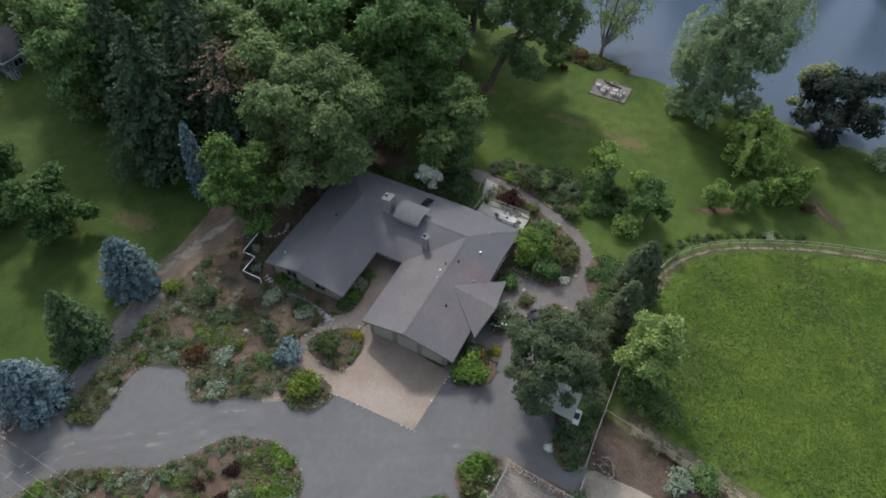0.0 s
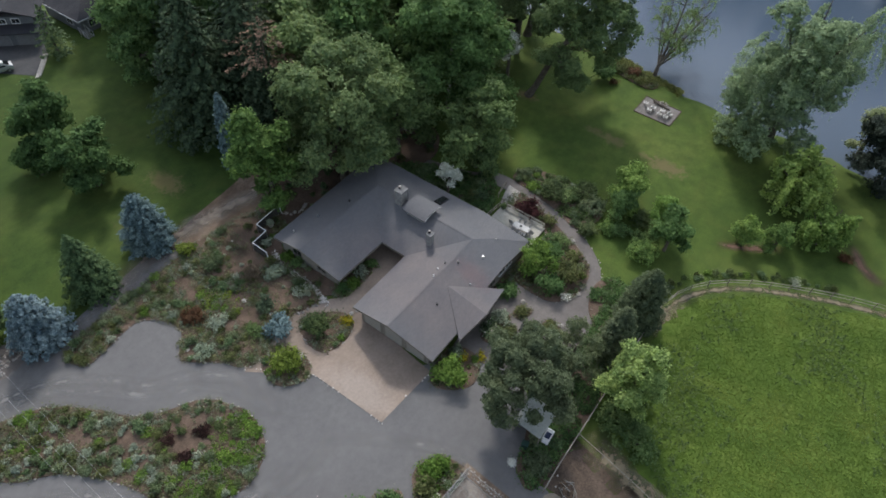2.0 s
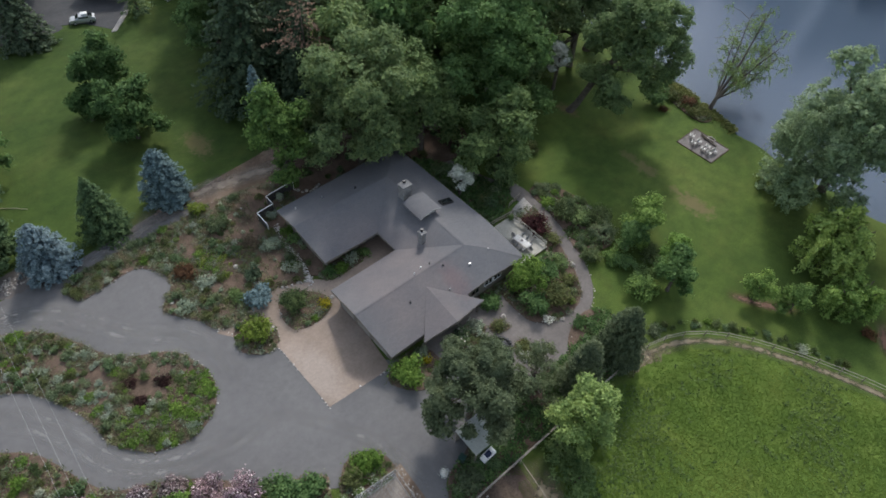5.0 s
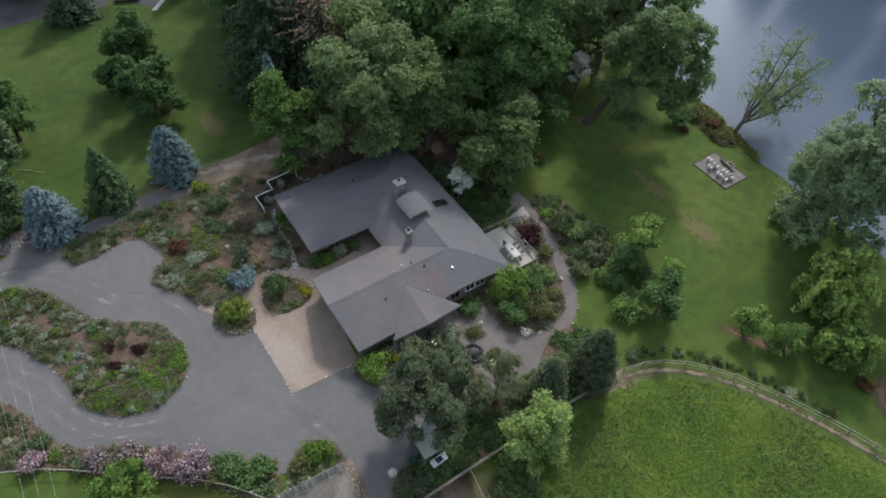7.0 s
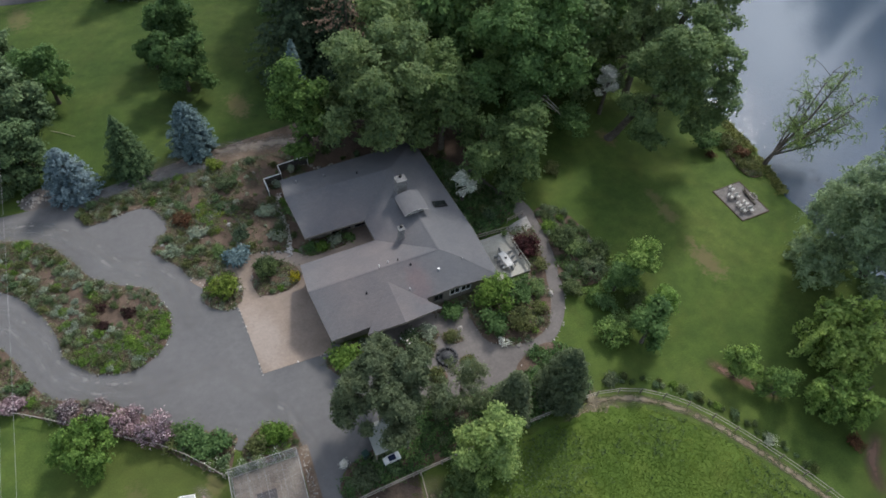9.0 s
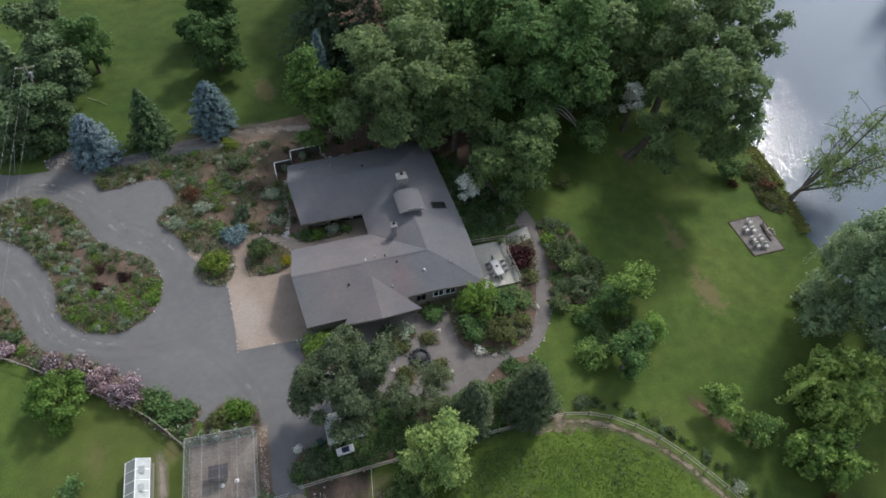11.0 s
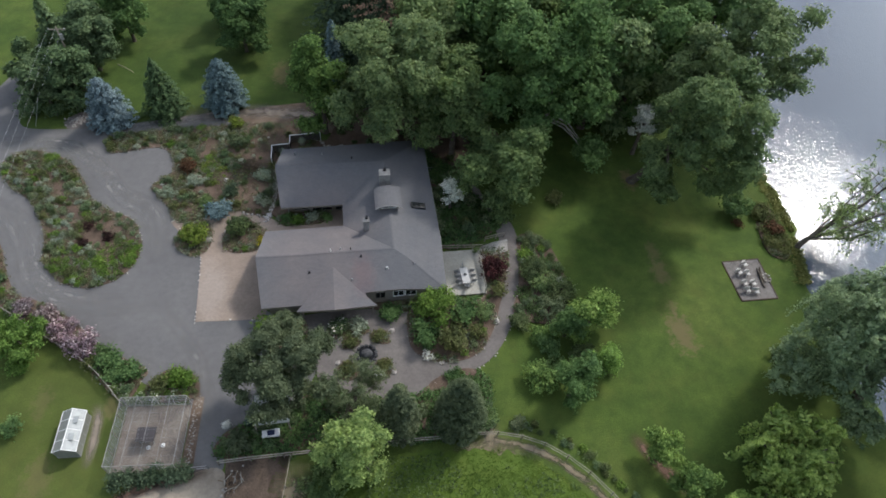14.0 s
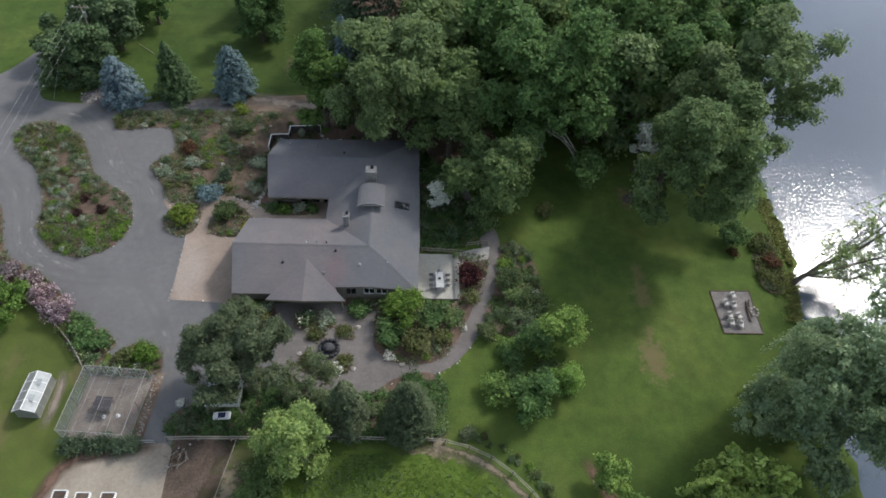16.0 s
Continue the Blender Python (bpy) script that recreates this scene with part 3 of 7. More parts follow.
sheet("pale_yard", [(20.6, -5.2), (22.6, -4.7), (26.3, -3.8), (29.8, -3.8), (30.8, -9), (31, -22), (14.2, -22), (18.6, -9)], 0.035, SAND, "pale gravel yard with raised beds", category="yard")
sheet("vegetable_plot", [(30, -2.7), (36.4, -2.8), (35.2, -10), (33.2, -20), (29.5, -20), (30.2, -9)], 0.05, SOIL, "bare brown vegetable plot inside a wire fence", smooth=False, category="plot")
sheet("gravel_verge", [(3.5, 50.0), (6, 50.2), (9.6, 51.0), (9.4, 53.0), (7.0, 54.0), (4, 53.6), (2.4, 51.6)], 0.042, PATH, "fan of pale gravel at the drive's bend", jitter=0.3, category="verge")
sheet("run_verge", [(25.6, -3.3), (26.8, -3.3), (27.2, 4.6), (26.1, 4.6)], 0.05, DIRT, "strip of bare earth under round stones beside the poultry run", smooth=False, category="verge")

BEDS = {
    "island": [(-4.0, 42.8), (-2, 45.2), (1.2, 45.3), (5.2, 42.8), (8, 38.5), (9.6, 35.3), (12, 33.2), (15.4, 31.2), (17, 27.8), (17.2, 24.8), (15.6, 21.7), (12.5, 20.4), (9.6, 21), (7.3, 22.9), (5.8, 25.2), (5.1, 28.8), (3.8, 32), (1.7, 35.5), (-1.8, 38.7)],
    "front": [(9.2, 47.2), (12, 48.4), (16.3, 48.9), (24, 49.2), (30, 49.6), (38, 48), (39, 43), (34.6, 41.5), (33.8, 36), (33.4, 31.5), (31.5, 30.6), (29, 31.6), (25.4, 30.9), (22, 30.0), (20.4, 31.2), (19.5, 33.3), (17.2, 36.4), (17.8, 38.2), (19.4, 40), (19.2, 42.6), (17.0, 45), (13, 44.6), (10.2, 44.4)],
    "round": [(21.4, 26.2), (21.9, 29.2), (23.8, 30.6), (25.4, 29.4), (26.0, 27), (25.3, 24.8), (23.4, 24.3)],
    "entry": [(27.6, 25), (27.4, 27.8), (28.9, 30.4), (31, 29.6), (33.0, 27.2), (32.8, 25.2), (30.2, 24.2)],
    "court": [(34.6, 28.8), (34.9, 30.7), (38, 30.75), (40.4, 30.7), (40.6, 28.9), (38, 28.4)],
    "southwest": [(-22, 34), (-12, 34.8), (-5, 32.2), (-0.4, 28.9), (1.8, 24.2), (3.9, 20.4), (7, 18.8), (11.5, 15.7), (15.2, 11.8), (20.4, 8.7), (20.3, 7.2), (18.6, 5), (13, 10.5), (6, 16), (-1, 21), (-12, 26), (-22, 28)],
    "cage": [(20.9, 5.6), (21.6, 7.2), (23.6, 8.4), (26.0, 7.2), (26.6, 5.4), (26.2, 4.5), (23, 4.3)],
    "garden": [(50.6, 14.0), (49.9, 10), (50.6, 7.6), (53.5, 6.1), (57.4, 6.6), (60, 9.5), (61.5, 12.9), (63.2, 17.2), (64.2, 21.6), (60.2, 22), (60.0, 14.8), (55, 14.6)],
    "porch": [(40.6, 10.6), (40.6, 12.2), (42.8, 12.5), (45.0, 12.2), (45.2, 10.9), (43, 10.3)],
    "drive_corner": [(32.9, 10.6), (32.0, 12.6), (33.2, 13.8), (36.6, 14.2), (38.2, 12.5), (37.6, 10.2), (35, 9.2)],
    "carport": [(29.8, -2.6), (29.9, 0.3), (33, 1.2), (37.5, 3.4), (41, 3.9), (44, 2.7), (50, 2.3), (52.4, 4.1), (56.4, 5.0), (58.4, 3.4), (58.2, 0), (57, -2.8), (45, -2.9)],
    "east": [(63.2, 11.6), (64.4, 15.5), (65.5, 20), (66.2, 24), (69.4, 23.6), (70.8, 18), (70.4, 13), (67.4, 10)],
    "river_shrubs": [(100.2, 18), (100.5, 22), (102.0, 26.5), (104, 26), (103.6, 20), (102.4, 17)],
    "north": [(55.2, 23.2), (64, 25.8), (62.6, 29), (60, 36), (56, 41), (55.2, 41)],
    "woodland": [(36.4, 40.4), (43, 41.3), (55, 41.4), (57, 38), (63, 36), (68, 40), (66, 47), (58, 51), (48, 51), (43, 49), (41, 45), (38.6, 44)],
    "fountain": [(42.2, 9.0), (42.6, 10.6), (44.2, 10.4), (44.0, 9.2)],
    "fountain_east": [(45.6, 9.6), (45.8, 11.0), (47.4, 10.6), (47.6, 9.2)],
    "fountain_south": [(45.8, 5.6), (46.0, 7.0), (47.4, 7.2), (47.8, 5.9), (46.8, 4.8)],
    "fountain_west": [(41.8, 5.2), (41.6, 6.8), (43.0, 7.2), (44.0, 6.0), (43.2, 4.9)],
    "west_wall": [(33.2, 30.9), (35.6, 30.3), (35.7, 40.0), (38, 41.0), (43, 41.2), (42, 44.6), (36, 44.6), (34.4, 41.4), (33.5, 37), (33.5, 33.5)],
    "south_wall": [(45.6, 14.2), (45.6, 15.5), (50, 15.5), (54.2, 15.5), (54.4, 13.8), (50, 13.4)],
    "fence_border": [(57.4, -1.8), (61.2, -3.0), (65.0, -5.3), (68.6, -9.0), (71.6, -14), (74.2, -20), (75.2, -19.5), (72.8, -13.2), (69.8, -8.2), (66, -4.4), (62, -1.9), (57.6, -0.9)],
}
for k, (bed_name, ring) in enumerate(BEDS.items()):
    if bed_name == "fence_border":  # shrubs straight in the turf
        continue
    sheet("planting_bed", ring, 0.075 + 0.003 * k, MULCH, "brown bark-mulched planting bed", jitter=0.05, category="planting bed")


def meadow():
    """Knee-high pasture: a tufted surface behind the curved fence."""
    ring = smooth_ring([(42, -4.4), (57, -4.2), (61.6, -5.9), (64.3, -8.0), (67.0, -11), (70.3, -16.8), (73.7, -25), (76.6, -36), (78, -45), (72, -75), (26, -75), (30.5, -45), (33.6, -28), (36.0, -14), (37.6, -8)], 6)
    poly = [(p.x, p.y) for p in ring]
    px, py = np.array(poly).T

    def inside(x, y):
        j = np.roll(np.arange(len(px)), 1)
        c = (py > y) != (py[j] > y)
        return np.count_nonzero(c & (x < (px[j] - px) * (y - py) / (py[j] - py + 1e-12) + px)) % 2 == 1

    step, vs, fs, index = 0.5, [], [], {}
    for gy in range(-150, -6):
        for gx in range(50, 160):
            x, y = gx * step, gy * step
            if inside(x, y):
                index[gx, gy] = len(vs)
                z = 0.10 + 0.25 * max(0, noise.noise((x * 0.35, y * 0.35, 0)) + 0.25) + 0.16 * max(0, noise.noise((x * 1.3, y * 1.3, 5)))
                z *= min(1.0, 0.05 + float(np.min(np.hypot(px - x, py - y))) / 2.5)
                vs.append((x + random.uniform(-0.2, 0.2), y + random.uniform(-0.2, 0.2), z))
    for (gx, gy), a in index.items():
        q = [index.get((gx + 1, gy)), index.get((gx + 1, gy + 1)), index.get((gx, gy + 1))]
        if None not in q:
            fs.append((a, *q))
    return tagged(array_part("meadow", vs, fs, MEADOW, smooth=True), "rough green pasture of uneven knee-high grass", "pasture", kind="structure")


meadow()


def ribbon(points, width, name, material, label, z=0.036):
    """A worn strip that fades to its edges."""
    mid = smooth_ring(points, 6, closed=False)
    vs, fs, across = [], [], []
    for i, p in enumerate(mid):
        d = (mid[min(i + 1, len(mid) - 1)] - mid[max(i - 1, 0)]).normalized()
        n = Vector((-d.y, d.x, 0))
        end = min(1.0, i / 8, (len(mid) - 1 - i) / 8)
        for k in range(5):
            t = (k - 2) / 2
            q = p + n * (t * width)
            vs.append((q.x, q.y, z))
            across.append((1 - abs(t)) * end)
    for i in range(len(mid) - 1):
        for k in range(4):
            a = i * 5 + k
            fs.append((a, a + 1, a + 6, a + 5))
    ob = array_part(name, vs, fs, material)
    at = ob.data.attributes.new("worn", "FLOAT", "POINT")
    at.data.foreach_set("value", across)
    return tagged(ob, label, "tyre track", kind="structure")


def track_material(name, dark, light, most, patchy=0.5):
    m, n, l, p = mat(name, 0.8, 0, 0.2)
    v = coords(n, l)
    a = noise_of(n, l, v, 0.5, 5, 0.65)
    l.new(ramp(n, l, a, [(0.3, dark), (0.7, light)]), p.inputs["Base Color"])
    w = n.new("ShaderNodeAttribute")
    w.attribute_name = "worn"
    patch = noise_of(n, l, v, 0.9, 5, 0.7)
    f = maths(n, l, "MULTIPLY", w.outputs["Fac"], maths(n, l, "MULTIPLY", maths(n, l, "ADD", a, maths(n, l, "MULTIPLY", maths(n, l, "SUBTRACT", patch, 0.5), patchy)), most))
    f = maths(n, l, "MINIMUM", maths(n, l, "MAXIMUM", f, 0.0), 1.0)
    t = n.new("ShaderNodeBsdfTransparent")
    ms = n.new("ShaderNodeMixShader")
    l.new(f, ms.inputs[0])
    l.new(t.outputs[0], ms.inputs[1])
    l.new(p.outputs[0], ms.inputs[2])
    l.new(ms.outputs[0], n["Material Output"].inputs["Surface"])
    return m


TRACK = track_material("tyre_polished_asphalt", (0.17, 0.165, 0.16), (0.25, 0.24, 0.23), 1.2)
EARTHTRACK = track_material("reddish_bare_earth", (0.1, 0.06, 0.042), (0.17, 0.105, 0.075), 2.0)
SANDTRACK = track_material("sandy_wheel_track", (0.2, 0.16, 0.125), (0.29, 0.245, 0.2), 1.7)
ribbon([(72.6, -4.6), (73.6, -6.2), (74.9, -8.6), (76.2, -10.4), (77.6, -12.6)], 0.9, "bare_earth", EARTHTRACK, "reddish bare earth worn round the young trees", 0.05)
ribbon([(84.8, -19.4), (83.0, -20.6), (81.4, -21.6), (80.0, -23.6), (79.6, -25.0)], 1.1, "bare_earth", EARTHTRACK, "reddish bare earth on the lawn", 0.05)
STRAWTRACK = track_material("worn_straw_track", (0.14, 0.115, 0.07), (0.26, 0.215, 0.145), 1.9, 2.2)
ribbon([(55.4, -3.6), (57.0, -3.7), (59.4, -4.2), (62.2, -5.35), (64.9, -7.4), (67.3, -10.0), (69.4, -13.4), (71.2, -16.9), (72.9, -20.6), (74.3, -24.4), (75.9, -29.8), (77.4, -36), (79.3, -45)], 0.62, "trodden_strip", STRAWTRACK, "trodden straw-coloured strip along the pasture fence", 0.05)
ribbon([(57.8, -0.6), (57.6, -2.0), (57.3, -3.6), (57.2, -5.2)], 1.2, "trodden_strip", STRAWTRACK, "trodden pale gap at the pasture gate", 0.057)
ribbon([(14.4, -21), (16.6, -15), (18.4, -9.4), (19.8, -6.0), (22.4, -4.6), (26.6, -3.9), (29, -3.9)], 1.0, "trodden_strip", EARTHTRACK, "muddy worn edge of the gravel yard", 0.05)
ribbon([(53, -4.2), (56, -4.4), (59, -5.4), (62, -7)], 1.3, "trodden_strip", STRAWTRACK, "trodden straw-coloured corner of the pasture", 0.054)
ribbon([(37.6, -3.6), (36.9, -5.6), (35.9, -9), (34.8, -14), (33.2, -22), (30, -40)], 2.3, "trodden_strip", STRAWTRACK, "trodden straw-coloured strip beside the plot fence", 0.05)
ribbon([(18, 51.2), (24, 52.2), (30, 52.4), (35, 51.8), (40, 50.6), (45, 50.2)], 2.1, "tyre_track", SANDTRACK, "pale sandy track worn into the earth", 0.062)
for k, pts in enumerate(([(-7, 36.5), (-0.6, 32.4), (2.6, 27.2), (4.6, 22.6), (8, 19.3), (12.5, 17.4), (17, 16.8), (22, 17.5)], [(-6, 38), (0.6, 33.6), (3.9, 28.2), (5.6, 23.6), (8.8, 20.3), (13, 18.7), (17, 18.6)],
                         [(-9, 47.8), (0, 47.8), (5.6, 46.2), (10, 41.8), (13, 37.0), (17, 34.0), (19.4, 29.6), (19.6, 23)], [(-8, 46.5), (1, 46.6), (6, 44.4), (10, 39.4), (13, 35.0), (16.4, 32.4), (18.4, 28.4), (18.6, 23)],
                         [(4, 48.8), (12, 49.8), (22, 51), (30, 51.6)], [(20, 18), (24.5, 12), (27.2, 6), (27.8, -1)])):
    ribbon(pts, 1.0, "tyre_track", TRACK, "pale tyre-worn strip on the drive", 0.036 + 0.002 * k)

# ---- the house ----
EAVE, RIDGE = 2.6, 4.75


def roof_planes(name, planes, parent, thick=0.2, material=None):
    """A roof of sloping planes with a depth of its own; points shared by planes are welded."""
    bm = bmesh.new()
    seen = {}

    def vert(p):
        k = tuple(round(c, 3) for c in p)
        if k not in seen:
            seen[k] = bm.verts.new(p)
        return seen[k]

    for pl in planes:
        bm.faces.new([vert(p) for p in pl])
    bmesh.ops.recalc_face_normals(bm, faces=bm.faces)
    if sum(f.normal.z for f in bm.faces) < 0:
        bmesh.ops.reverse_faces(bm, faces=bm.faces)
    top = list(bm.faces)
    ext = bmesh.ops.extrude_face_region(bm, geom=top)
    bmesh.ops.translate(bm, vec=(0, 0, -thick), verts=[v for v in ext["geom"] if isinstance(v, bmesh.types.BMVert)])
    bmesh.ops.recalc_face_normals(bm, faces=bm.faces)
    return part(name, bm, material or ROOF, parent)


def wall_run(parent, a, b, z0, z1, thick=0.18, material=None, name="wall"):
    a, b = Vector((*a, 0)), Vector((*b, 0))
    return part(name, add_bar(bmesh.new(), a + Vector((0, 0, (z0 + z1) / 2)), b + Vector((0, 0, (z0 + z1) / 2)), thick, z1 - z0), material or SIDING, parent)


def window_in(parent, centre, along, width, height, out, paint=None):
    """A framed window standing a little proud of its wall. along, out: unit directions."""
    c, u, o, up = Vector(centre), Vector(along), Vector(out), Vector((0, 0, 1))
    bm = bmesh.new()
    for s in (-1, 1):
        add_bar(bm, c + u * s * width / 2 - up * height / 2 + o * 0.05, c + u * s * width / 2 + up * height / 2 + o * 0.05, 0.09, 0.09)
        add_bar(bm, c - u * width / 2 + up * s * height / 2 + o * 0.05, c + u * width / 2 + up * s * height / 2 + o * 0.05, 0.09, 0.09)
    add_bar(bm, c - up * height / 2 + o * 0.05, c + up * height / 2 + o * 0.05, 0.06, 0.06)
    w = part("window", bm, paint or TRIM, parent, "framed window")
    part("pane", add_bar(bmesh.new(), c - u * width / 2 + o * 0.03, c + u * width / 2 + o * 0.03, 0.02, height), GLASS, w, "dark window glass")
    part("sill", add_bar(bmesh.new(), c - u * (width / 2 + 0.08) - up * (height / 2 + 0.08) + o * 0.1, c + u * (width / 2 + 0.08) - up * (height / 2 + 0.08) + o * 0.1, 0.16, 0.05), TRIM, w)
    return w


house = empty_thing("house", 0, 0, 0, 0, "low ranch house with grey shingle roof and taupe siding", "house")
W0, W1, W2, W3 = (32.6, 19.6), (33.2, 13.7), (33.2, 25.4), (43.0, 25.6)
R_ = RIDGE
k, kc, m0 = (49.0, 19.6, R_), (49.0, 35.0, R_), (34.4, 35.0, R_)
pr, pa, pb, pc = (41.6, 17.9, 4.16), (37.2, 12.95, 2.52), (41.6, 12.3, 3.3), (46.5, 13.0, 2.5)
hp, ee, ne = (51.2, 17.9, 4.14), (55.2, 22.0, 3.1), (55.0, 41.0, 2.9)
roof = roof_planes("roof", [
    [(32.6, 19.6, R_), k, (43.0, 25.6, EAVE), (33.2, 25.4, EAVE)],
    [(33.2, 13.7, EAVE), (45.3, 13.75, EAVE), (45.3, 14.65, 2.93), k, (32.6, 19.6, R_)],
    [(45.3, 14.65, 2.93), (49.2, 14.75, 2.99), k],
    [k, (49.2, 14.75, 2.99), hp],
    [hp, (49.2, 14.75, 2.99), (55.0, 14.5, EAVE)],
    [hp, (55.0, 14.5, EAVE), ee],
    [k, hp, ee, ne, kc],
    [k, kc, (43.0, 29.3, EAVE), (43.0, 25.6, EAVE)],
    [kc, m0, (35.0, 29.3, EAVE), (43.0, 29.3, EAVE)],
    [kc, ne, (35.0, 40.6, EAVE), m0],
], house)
tagged(roof, "grey asphalt-shingle roof, warmer in tone over the garage wing")
porch_roof = roof_planes("porch_roof", [[pa, pb, pr], [pb, pc, pr], ], house, 0.16)
# ridge caps: short overlapping shingles
for nm, a, b in (("south", (32.6, 19.6, R_), k), ("main", k, kc), ("north", kc, m0), ("hip", hp, (55.0, 14.5, EAVE)), ("hip", kc, ne)):
    part("ridge_cap", bar(Vector(a) - Vector((0, 0, 0.005)), Vector(b) - Vector((0, 0, 0.005)), 0.24, 0.006), ROOF, house)
# fascia boards under the edges
ring = [(33.2, 13.7, EAVE), (37.3, 13.75, EAVE)], [(43.0, 25.6, EAVE), (33.2, 25.4, EAVE)], [(55.0, 14.5, EAVE), ee], [ee, ne], [(43.0, 29.3, EAVE), (43.0, 25.6, EAVE)], [(35.0, 29.3, EAVE), (43.0, 29.3, EAVE)], \
    [(35.0, 40.6, EAVE), ne], [(33.2, 13.7, EAVE), (32.6, 19.6, R_)], [(32.6, 19.6, R_), (33.2, 25.4, EAVE)], [(35.0, 29.3, EAVE), m0], [m0, (35.0, 40.6, EAVE)], [(49.2, 14.75, 2.99), (55.0, 14.5, EAVE)], [(45.3, 14.65, 2.93), (49.2, 14.75, 2.99)], [pa, pb], [pb, pc]
for a, b in ring:
    a, b = Vector(a), Vector(b)
    part("fascia", bar(a - Vector((0, 0, 0.16)), b - Vector((0, 0, 0.16)), 0.05, 0.26), TRIM, house)
# walls under the eaves
H = 2.75
for a, b in (((33.9, 14.7), (33.9, 24.7)), ((33.9, 14.7), (45.2, 14.7)), ((45.2, 14.7), (45.2, 15.1)), ((54.2, 15.1), (54.2, 20.5)), ((35.8, 40.0), (54.2, 40.2)), ((35.8, 30.2), (35.8, 40.0)), ((33.9, 24.7), (44.6, 24.9))):
    wall_run(house, a, b, -0.1, H - 0.2)


wall_run(house, (45.2, 15.1), (54.2, 15.1), -0.1, 2.7)
wall_run(house, (54.2, 20.5), (54.2, 40.2), -0.1, 2.95)
wall_run(house, (35.8, 30.9), (44.6, 30.9), -0.1, 3.0)
wall_run(house, (44.6, 24.9), (44.6, 30.9), -0.1, 3.0)


def gable_wall(x, y0, y1, z0, zr):
    bm = bmesh.new()
    ym = (y0 + y1) / 2
    vs = [bm.verts.new((x + d, y, z)) for d in (-0.08, 0.08) for y, z in ((y0, z0), (y1, z0), (ym, zr))]
    bm.faces.new(vs[:3]), bm.faces.new(vs[3:][::-1])
    for i in range(3):
        j = (i + 1) % 3
        bm.faces.new((vs[i], vs[j], vs[3 + j], vs[3 + i]))
    bmesh.ops.recalc_face_normals(bm, faces=bm.faces)
    return part("gable", bm, SIDING, house)


gable_wall(33.9, 14.7, 24.7, 2.55, RIDGE - 0.3)
gable_wall(35.8, 30.2, 40.0, 2.55, RIDGE - 0.3)


def garage_door(y0, y1, x=33.78):
    d = part("garage_door", box(x - 0.03, y0, 0.05, x + 0.03, y1, 2.2), WHITE_DOOR, house, "taupe panelled garage door")
    for r in range(4):
        for c in range(4):
            w, h = (y1 - y0) / 4, 2.15 / 4
            part("panel", box(x - 0.05, y0 + c * w + 0.07, 0.05 + r * h + 0.06, x - 0.03, y0 + (c + 1) * w - 0.07, 0.05 + (r + 1) * h - 0.06), WHITE_DOOR, d)
    bm = bmesh.new()
    for y in (y0 - 0.08, y1 + 0.08):
        add_box(bm, x - 0.07, y - 0.08, 0.0, x + 0.03, y + 0.08, 2.3)
    add_box(bm, x - 0.07, y0 - 0.16, 2.2, x + 0.03, y1 + 0.16, 2.36)
    part("door_frame", bm, TRIM, house)
    return d


WHITE_DOOR = plain("door_paint", (0.30, 0.275, 0.235), 0.6, var=0.08)
for y0, y1 in ((15.3, 17.8), (18.5, 21.0), (21.7, 24.2)):
    garage_door(y0, y1)
for c, u, w, h, o in (((37.4, 30.8, 1.35), (1, 0, 0), 1.8, 1.7, (0, -1, 0)), ((40.2, 30.8, 1.2), (1, 0, 0), 2.6, 2.1, (0, -1, 0)), ((43.0, 30.8, 1.2), (1, 0, 0), 2.0, 2.1, (0, -1, 0)), ((44.5, 29.4, 1.2), (0, 1, 0), 2.2, 2.1, (-1, 0, 0)), ((35.7, 33.0, 1.5), (0, 1, 0), 1.5, 1.1, (-1, 0, 0)), ((35.7, 37.2, 1.5), (0, 1, 0), 1.5, 1.1, (-1, 0, 0)),
                      ((50.7, 15.0, 1.85), (1, 0, 0), 1.3, 1.1, (0, -1, 0)), ((49.2, 15.0, 1.85), (1, 0, 0), 1.3, 1.1, (0, -1, 0)), ((47.0, 15.0, 1.7), (1, 0, 0), 1.2, 1.2, (0, -1, 0)), ((42.0, 14.7, 1.5), (1, 0, 0), 2.4, 1.6, (0, -1, 0)), ((54.3, 18.0, 1.4), (0, 1, 0), 2.6, 2.0, (1, 0, 0)),
                      ((54.3, 30.0, 1.5), (0, 1, 0), 2.0, 1.4, (1, 0, 0)), ((54.3, 36.0, 1.5), (0, 1, 0), 2.0, 1.4, (1, 0, 0))):
    window_in(house, c, u, w, h, o, WHITE if c[0] in (50.7, 49.2) else None)
door = part("front_door", box(44.44, 26.4, 0.05, 44.52, 27.6, 2.1, bevel=0.01), DARKMETAL, house, "dark front door under the covered entry")
part("handle", cyl(44.4, 26.55, 1.0, 1.12, 0.03), GALV, door)


def porch_posts():
    for x, y in ((37.8, 13.4), (46.0, 13.4)):
        part("porch_post", box(x - 0.08, y - 0.08, 0.0, x + 0.08, y + 0.08, 2.4), TRIM, house)


porch_posts()

